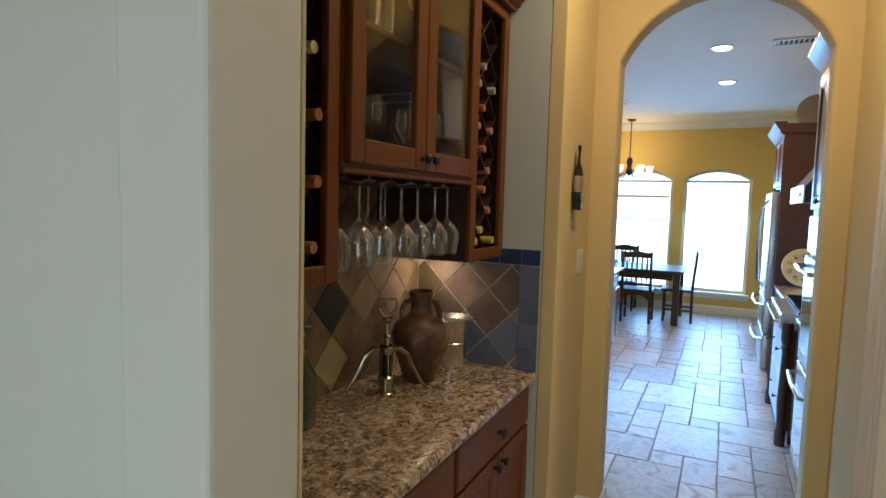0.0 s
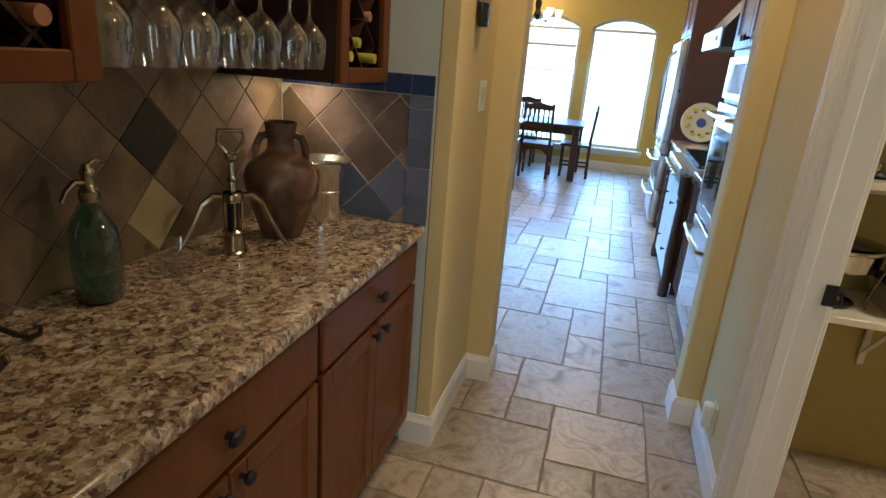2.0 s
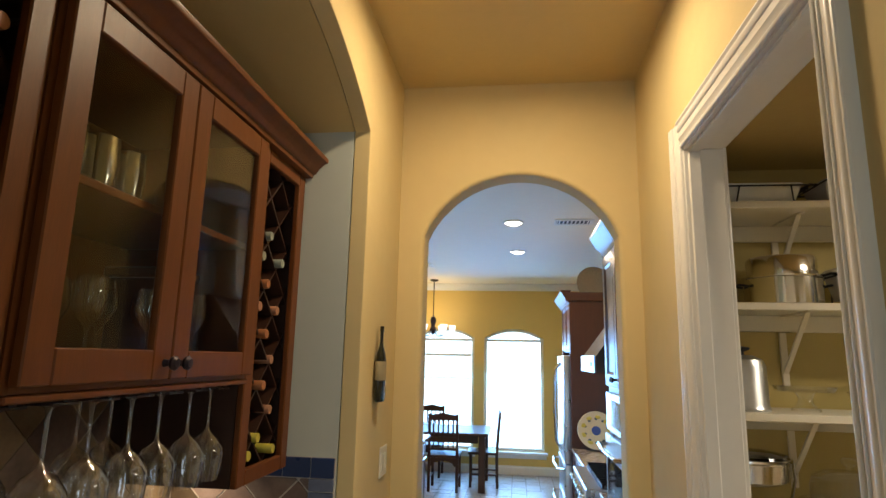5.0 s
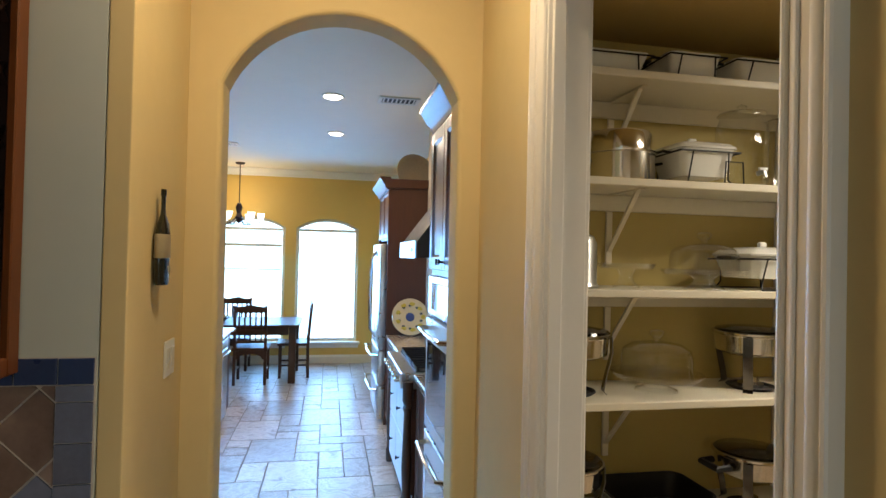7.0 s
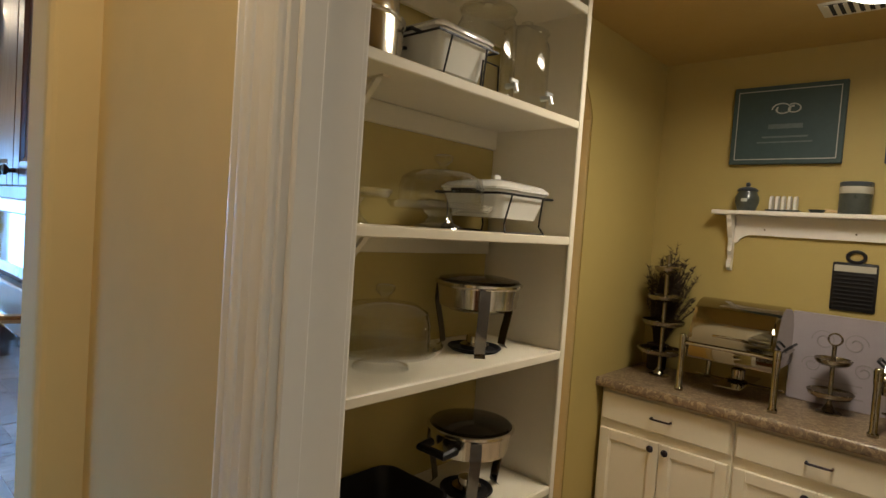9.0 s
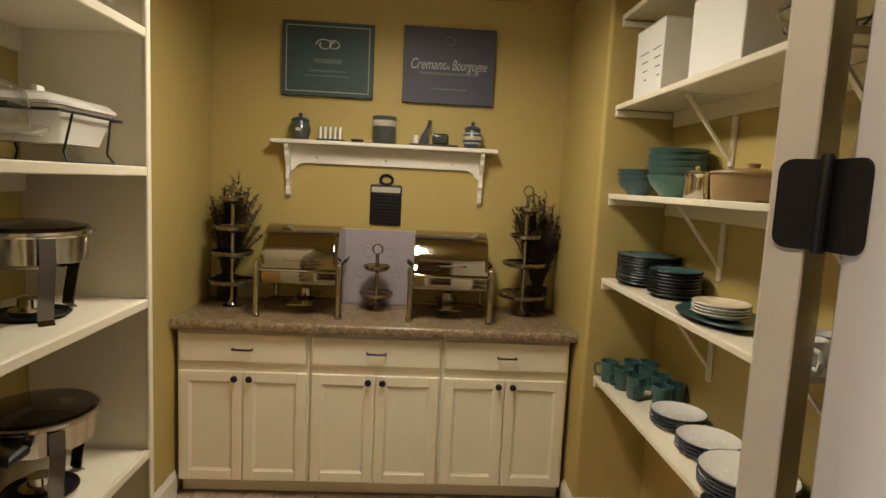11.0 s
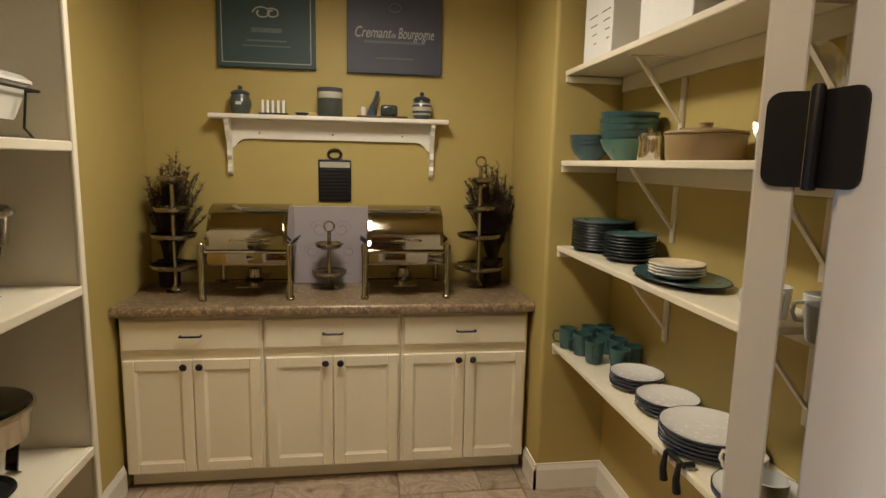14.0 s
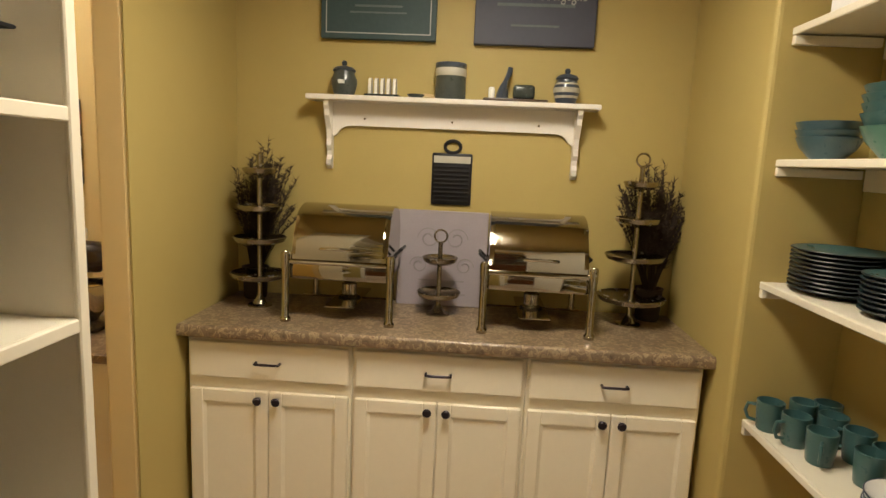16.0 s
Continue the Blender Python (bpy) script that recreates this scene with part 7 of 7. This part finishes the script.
part("canopy", prism(B(), [(0.41, 1.69), (0.797, 1.69), (0.797, 2.22), (0.72, 2.22), (0.41, 1.80)], "y", 6.90, 7.72), mat("hood_bronze", (0.10, 0.085, 0.075), 0.35, 0.6, vary=0.1), hd, smooth=None)
part("control_front", box(B(), 0.395, 0.4095, 6.895, 7.725, 1.685, 1.81, 0.003), BRUSHED, hd, "stainless front", smooth=None)
for y in (7.0, 7.06):
    part("button", box(B(), 0.392, 0.3945, y, y + 0.03, 1.73, 1.76), BLACK, hd, smooth=None)
ch = solo("hood_chimney", prism(B(), [(0.60, 2.225), (0.797, 2.225), (0.797, 2.98), (0.66, 2.98)], "y", 7.05, 7.55), mat("beige_plaster", (0.60, 0.52, 0.40)), 0, 0, 0, "beige plaster chimney over the range hood", "chimney", smooth=None)
# refrigerator surround and refrigerator
tp = thing("refrigerator_surround", 0, 0, 0, "tall cherry panel and cabinet round the refrigerator", "cabinet")
part("side_panel", box(B(), 0.40, 1.05, 8.80, 8.84, 0, 2.40, 0.003), CHERRY, tp, smooth=None)
part("side_panel", box(B(), 0.40, 1.05, 9.78, 9.82, 0, 2.40, 0.003), CHERRY, tp, smooth=None)
part("upper_box", box(B(), 0.42, 1.05, 8.841, 9.779, 1.86, 2.40, 0.003), CHERRY, tp, smooth=None)
kpanel(tp, "door", 8.85, 9.305, 1.88, 2.38, CHERRY, 0.42)
kpanel(tp, "door", 9.315, 9.77, 1.88, 2.38, CHERRY, 0.42)
part("crown", prism(B(), [(a + 0.02, b - 0.005) for a, b in csec], "y", 8.78, 9.84), CHERRY, tp, smooth=40)
part("crown_return", box(B(), 0.36, 1.05, 8.77, 8.7995, 2.38, 2.475, 0.008), CHERRY, tp, smooth=None)
fg = thing("refrigerator", 0, 0, 0, "stainless french-door refrigerator with bowed handles", "refrigerator")
part("body", box(B(), 0.42, 1.03, 8.86, 9.76, 0.03, 1.83, 0.006), mat("grey_enamel", (0.10, 0.10, 0.11), 0.4, vary=0.05), fg, smooth=None)
for y0, y1, hy in ((8.86, 9.306, 9.26), (9.314, 9.76, 9.36)):
    d = part("door", box(B(), 0.335, 0.419, y0, y1, 0.74, 1.82, 0.012, 2), BRUSHED, fg)
    part("handle", tube(B(), [(0.335, hy, 0.82), (0.28, hy, 0.90), (0.265, hy, 1.28), (0.28, hy, 1.66), (0.335, hy, 1.74)], 0.013, 8), STEEL, d, "bowed steel handle")
for z0, z1 in ((0.39, 0.73), (0.04, 0.38)):
    d = part("freezer_drawer", box(B(), 0.335, 0.419, 8.86, 9.76, z0, z1, 0.012, 2), BRUSHED, fg)
    part("handle", tube(B(), [(0.335, 8.92, z1 - 0.05), (0.27, 8.96, z1 - 0.05), (0.25, 9.31, z1 - 0.05), (0.27, 9.66, z1 - 0.05), (0.335, 9.70, z1 - 0.05)], 0.013, 8), STEEL, d, "bowed steel handle")
uc = thing("pantry_wall_cabinet", 0, 0, 0, "cherry wood cabinet beyond the refrigerator", "cabinet")
part("body", box(B(), 0.52, 1.05, 9.825, 10.5, 0.09, 2.28, 0.003), CHERRY, uc, smooth=None)
part("toe_kick", box(B(), 0.56, 1.05, 9.825, 10.5, 0, 0.089), CHERRY, uc, smooth=None)
kpanel(uc, "door", 9.84, 10.155, 1.0, 2.26, CHERRY, 0.52)
kpanel(uc, "door", 10.165, 10.485, 1.0, 2.26, CHERRY, 0.52)
kpanel(uc, "door", 9.84, 10.485, 0.11, 0.98, CHERRY, 0.52)
# plate leaning by the panel
pl = thing("decorative_plate", 0.63, 8.66, 0.906, "large cream plate with yellow fruit and a blue centre", "plate")
k = part("dish", lathe(B(), [(0, 0.0), (0.09, 0.0), (0.17, 0.022), (0.185, 0.024), (0.18, 0.028), (0.09, 0.006), (0, 0.006)], 36), mat("cream_glaze", (0.50, 0.46, 0.36)), pl)
k.matrix_basis = pose(0, 0.04, 0.186, 75, 0, 0)
for nm, r, col, n_, rr in (("centre", 0.045, (0.05, 0.07, 0.18), 1, 0), ("fruit", 0.030, (0.58, 0.40, 0.05), 9, 0.135), ("leaf", 0.016, (0.04, 0.06, 0.07), 10, 0.115)):
    for q in range(n_):
        a = 2 * math.pi * q / n_ + (0.3 if nm == "leaf" else 0)
        zz = 0.0065 if rr == 0 else (0.017 if rr > 0.12 else 0.0145)
        o = part(nm, lathe(B(), [(0, 0.0035), (r * 0.8, 0.003), (r, 0.0), (0, 0.0)], 12, rr * math.cos(a), rr * math.sin(a), zz, sy=1.0 if nm == "centre" else 0.75), mat("plate_" + nm, col, 0.3, vary=0.3, scale=40, coat=0.3), pl)
        o.matrix_basis = pose(0, 0.04, 0.186, 75, 0, 0)
bk2 = thing("wicker_platter", 0.72, 9.2, 2.401, "round woven platter standing on the refrigerator cabinet", "platter")
k = part("disc", lathe(B(), [(0, 0), (0.16, 0), (0.21, 0.03), (0.215, 0.028), (0.165, -0.01), (0, -0.01)], 28), mat("wicker", (0.36, 0.30, 0.22), 0.8, vary=0.4, scale=50, bump=0.5), bk2)
k.matrix_basis = pose(0, 0, 0.20, 75, 0, 12)
part("bracket", box(B(), -0.03, 0.03, 0.0, 0.05, 0, 0.06, 0.004), BLACK, bk2, smooth=None)
# island with dishwasher
isl = thing("kitchen_island", 0, 0, 0, "cherry wood kitchen island with granite top", "island")
part("body", box(B(), -2.1, -1.165, 7.9, 9.33, 0.09, 0.865, 0.004), CHERRY, isl, smooth=None)
part("toe_kick", box(B(), -2.05, -1.20, 7.95, 9.30, 0, 0.089), BLACK, isl, smooth=None)
part("top", box(B(), -2.15, -1.12, 7.86, 9.40, 0.868, 0.905, 0.006), GRANITE, isl, "granite top", smooth=None)
dw = thing("dishwasher", 0, 0, 0, "stainless dishwasher in the island", "dishwasher")
part("door", box(B(), -1.163, -1.135, 8.42, 9.02, 0.10, 0.76, 0.004), BRUSHED, dw, smooth=None)
part("control_strip", box(B(), -1.163, -1.133, 8.42, 9.02, 0.765, 0.855, 0.004), BRUSHED, dw, smooth=None)
part("handle", tube(B(), [(-1.135, 8.46, 0.735), (-1.10, 8.48, 0.735), (-1.10, 8.96, 0.735), (-1.135, 8.98, 0.735)], 0.010, 8), STEEL, dw)


def kitchen_chair(x, y, rz):
    u = thing("dining_chair", x, y, 0, "dark wooden dining chair with spindle back", "chair", "dining chairs", rz)
    for sx in (-1, 1):
        part("leg", box(B(), sx * 0.19 - 0.018, sx * 0.19 + 0.018, 0.17, 0.206, 0, 0.44, 0.004), WALNUT, u, smooth=None)
        part("back_post", prism(B(), [(-0.206, 0), (-0.17, 0), (-0.165, 0.45), (-0.215, 1.02), (-0.245, 1.02), (-0.20, 0.45)], "x", sx * 0.19 - 0.018, sx * 0.19 + 0.018), WALNUT, u, smooth=None)
        part("stretcher", box(B(), sx * 0.19 - 0.011, sx * 0.19 + 0.011, -0.17, 0.17, 0.16, 0.185, 0.003), WALNUT, u, smooth=None)
    part("seat", box(B(), -0.22, 0.22, -0.20, 0.225, 0.44, 0.475, 0.01, 2), WALNUT, u, smooth=None)
    part("apron", prism(B(), [(-0.172, 0.439), (-0.172, 0.33)] + arc(0, 0.33, 0.15, 180, 0, 10, 0.07) + [(0.172, 0.33), (0.172, 0.439)], "y", -0.19, -0.172), WALNUT, u, smooth=None)
    part("apron", box(B(), -0.172, 0.172, 0.178, 0.198, 0.36, 0.439, 0.003), WALNUT, u, smooth=None)
    part("top_rail", prism(B(), [(-0.172, 0.93), (0.172, 0.93), (0.19, 1.0), (0.10, 1.01), (0, 1.035), (-0.10, 1.01), (-0.19, 1.0)], "y", -0.235, -0.21), WALNUT, u, smooth=None)
    part("mid_rail", box(B(), -0.172, 0.172, -0.212, -0.19, 0.66, 0.71, 0.004), WALNUT, u, smooth=None)
    part("low_rail", box(B(), -0.172, 0.172, -0.20, -0.178, 0.54, 0.57, 0.004), WALNUT, u, smooth=None)
    for k in range(5):
        part("spindle", box(B(), -0.135 + k * 0.0675 - 0.011, -0.135 + k * 0.0675 + 0.011, -0.22, -0.20, 0.7105, 0.929), WALNUT, u, smooth=None)
        part("short_spindle", box(B(), -0.135 + k * 0.0675 - 0.008, -0.135 + k * 0.0675 + 0.008, -0.20, -0.185, 0.5705, 0.659), WALNUT, u, smooth=None)
    return u


k0 = kitchen_chair(-1.14, 10.93, 0)
copy_thing(k0, pose(-0.62, 11.33, 0, 0, 0, 93))
copy_thing(k0, pose(-1.75, 10.93, 0, 0, 0, 0))
copy_thing(k0, pose(-1.5, 12.0 - 0.15, 0, 0, 0, 180))
tb = thing("dining_table", 0, 0, 0, "dark wooden dining table with square legs", "table")
part("tabletop", box(B(), -2.4, -0.53, 10.73, 11.75, 0.73, 0.77, 0.008), WALNUT, tb, smooth=None)
for x in (-2.3, -0.62):
    for y in (10.83, 11.65):
        part("leg", box(B(), x - 0.045, x + 0.045, y - 0.045, y + 0.045, 0, 0.729, 0.005), WALNUT, tb, smooth=None)
for y in (10.80, 11.66):
    part("apron", box(B(), -2.25, -0.67, y, y + 0.025, 0.63, 0.729, 0.003), WALNUT, tb, smooth=None)
bwl = solo("fruit_bowl", lathe(B(), [(0, 0.003), (0.06, 0), (0.07, 0.01), (0.15, 0.07), (0.155, 0.068), (0.08, 0.004)], 24), DARKSTEEL, -1.6, 11.15, 0.771, "dark metal bowl on the dining table", "bowl")
# chandelier
cn2 = thing("chandelier", -1.455, 11.67, 0, "bronze chandelier with glass cups on a rod", "chandelier")
part("canopy", lathe(B(), [(0, KCEILZ - 0.001), (0.07, KCEILZ - 0.001), (0.06, KCEILZ - 0.02), (0.01, KCEILZ - 0.035), (0, KCEILZ - 0.035)], 18), BRONZE, cn2)
part("rod", tube(B(), [(0, 0, KCEILZ - 0.03), (0, 0, 2.40)], 0.007, 8), BRONZE, cn2)
part("hub", lathe(B(), [(0, 2.42), (0.03, 2.40), (0.05, 2.34), (0.03, 2.26), (0.055, 2.20), (0.03, 2.14), (0, 2.10)], 16), BRONZE, cn2)
for k in range(6):
    a = math.pi * k / 3 + 0.2
    c, s = math.cos(a), math.sin(a)
    arm = part("arm", tube(B(), [(0.03 * c, 0.03 * s, 2.2), (0.14 * c, 0.14 * s, 2.10), (0.26 * c, 0.26 * s, 2.10), (0.30 * c, 0.30 * s, 2.16)], 0.007, 6), BRONZE, cn2)
    part("glass_cup", lathe(B(), [(0.015, 2.16), (0.04, 2.19), (0.05, 2.24), (0.056, 2.27)], 16, 0.30 * c, 0.30 * s, 0), glowing("lit_frosted_glass", (1.0, 0.9, 0.72), 2.0) if "lit_frosted_glass" not in MATS else MATS["lit_frosted_glass"], arm, "lit frosted glass cup")


def ceiling_vent(x, y, sx, sy):
    u = thing("ceiling_vent", x, y, KCEILZ, "white ceiling air vent with dark slots", "vent", "ceiling vents")
    fr = B()
    for a in ((-sx, sx, -sy, -sy + 0.03), (-sx, sx, sy - 0.03, sy), (-sx, -sx + 0.03, -sy + 0.03, sy - 0.03), (sx - 0.03, sx, -sy + 0.03, sy - 0.03)):
        box(fr, a[0], a[1], a[2], a[3], -0.012, -0.001, 0.002)
    part("frame", fr, WTRIM, u, smooth=None)
    # black sheet put in for the shaded hollow of the slots
    part("backing", box(B(), -sx + 0.03, sx - 0.03, -sy + 0.03, sy - 0.03, -0.004, -0.001), BLACK, u, smooth=None)
    for k in range(8):
        x_ = -sx + 0.045 + k * (2 * sx - 0.09) / 7
        part("slat", box(B(), x_ - 0.006, x_ + 0.006, -sy + 0.03, sy - 0.03, -0.010, -0.0045), WTRIM, u, smooth=None)


ceiling_vent(0.36, 7.75, 0.17, 0.10)
ceiling_vent(-1.39, 10.2, 0.13, 0.13)

# ---- floor tiles ----
M = 0.2
OX, OY = -0.02, 5.69
trng = random.Random(193)
zones = [(-2.6, 1.06, AY1 - 0.15, KY1), (HX0 - 0.15, PX0 + 0.05, 1.2, AY0), (PX0, PIER + 0.3, PS - 0.1, AY0 + 0.3), (-2.0, HX0, 1.2, 2.82)]


def inside(x, y):
    return any(a <= x <= b and c <= y <= d for a, b, c, d in zones)


cells = {}
i0, i1, j0, j1 = -13, 15, -23, 33
SIZES = [(2, 3), (3, 2), (2, 2), (3, 2), (2, 3), (1, 2), (2, 1), (1, 1), (2, 2)]
slabs = []
for j in range(j0, j1):
    for i in range(i0, i1):
        if (i, j) in cells or not inside(OX + (i + 0.5) * M, OY + (j + 0.5) * M):
            continue
        opts = SIZES[:]
        trng.shuffle(opts)
        # break up long joints: prefer slabs whose edges miss those of their neighbours
        def clash(s):
            w, h = s
            c = 2 * (cells.get((i + w - 1, j - 1)) != cells.get((i + w, j - 1))) + 2 * (cells.get((i - 1, j + h - 1)) != cells.get((i - 1, j + h)))
            full = [(i + w + k, j) in cells or not inside(OX + (i + w + k + 0.5) * M, OY + (j + 0.5) * M) for k in range(2)]
            return c + (not full[0] and full[1])
        opts.sort(key=clash)
        for w, h in opts + [(1, 1)]:
            if all((i + a, j + b) not in cells and inside(OX + (i + a + 0.5) * M, OY + (j + b + 0.5) * M) for a in range(w) for b in range(h)):
                for a in range(w):
                    for b in range(h):
                        cells[(i + a, j + b)] = len(slabs) + 1
                slabs.append((i, j, w, h))
                break
slabs.sort(key=lambda s: abs(OY + s[1] * M - 6.0) + 0.3 * abs(OX + s[0] * M))
tile_meshes = {}
rest = B()


def tile_mesh(w, h, v):
    if (w, h, v) not in tile_meshes:
        r = random.Random(w * 10 + h * 3 + v * 101)
        g = 0.0065
        pts = []
        W, Hh = w * M, h * M
        for side in range(4):
            n = 3 if side % 2 == 0 else 3
            for k in range(n):
                f = k / n
                jit = r.uniform(-0.0035, 0.0035)
                pts.append({0: (g + f * (W - 2 * g), g + jit), 1: (W - g + jit, g + f * (Hh - 2 * g)), 2: (W - g - f * (W - 2 * g), Hh - g + jit), 3: (g + jit, Hh - g - f * (Hh - 2 * g))}[side])
        bm = B()
        top = [bm.verts.new((x, y, 0.0)) for x, y in pts]
        cx, cy = W / 2, Hh / 2
        low = [bm.verts.new((cx + (x - cx) * (1 + 0.006 / W), cy + (y - cy) * (1 + 0.006 / Hh), -0.004)) for x, y in pts]
        bm.faces.new(top)
        for k in range(len(pts)):
            bm.faces.new((low[k], low[(k + 1) % len(pts)], top[(k + 1) % len(pts)], top[k]))
        tile_meshes[(w, h, v)] = mesh_of(bm, "tile", STONE)
    return tile_meshes[(w, h, v)]


for n, (i, j, w, h) in enumerate(slabs[:300]):
    o = new("tile", tile_mesh(w, h, n % 3))
    o.parent = floor
    o.matrix_basis = pose(OX + i * M, OY + j * M, trng.uniform(-0.0008, 0.0006))
if len(slabs) > 300:
    for i, j, w, h in slabs[300:]:
        box(rest, OX + i * M + 0.005, OX + (i + w) * M - 0.005, OY + j * M + 0.005, OY + (j + h) * M - 0.005, -0.008, 0.0)
    o = new("tiles", mesh_of(rest, "tiles", STONE))
    o.parent = floor
    tagged(o, "tan travertine floor tiles", "", "", "stuff")
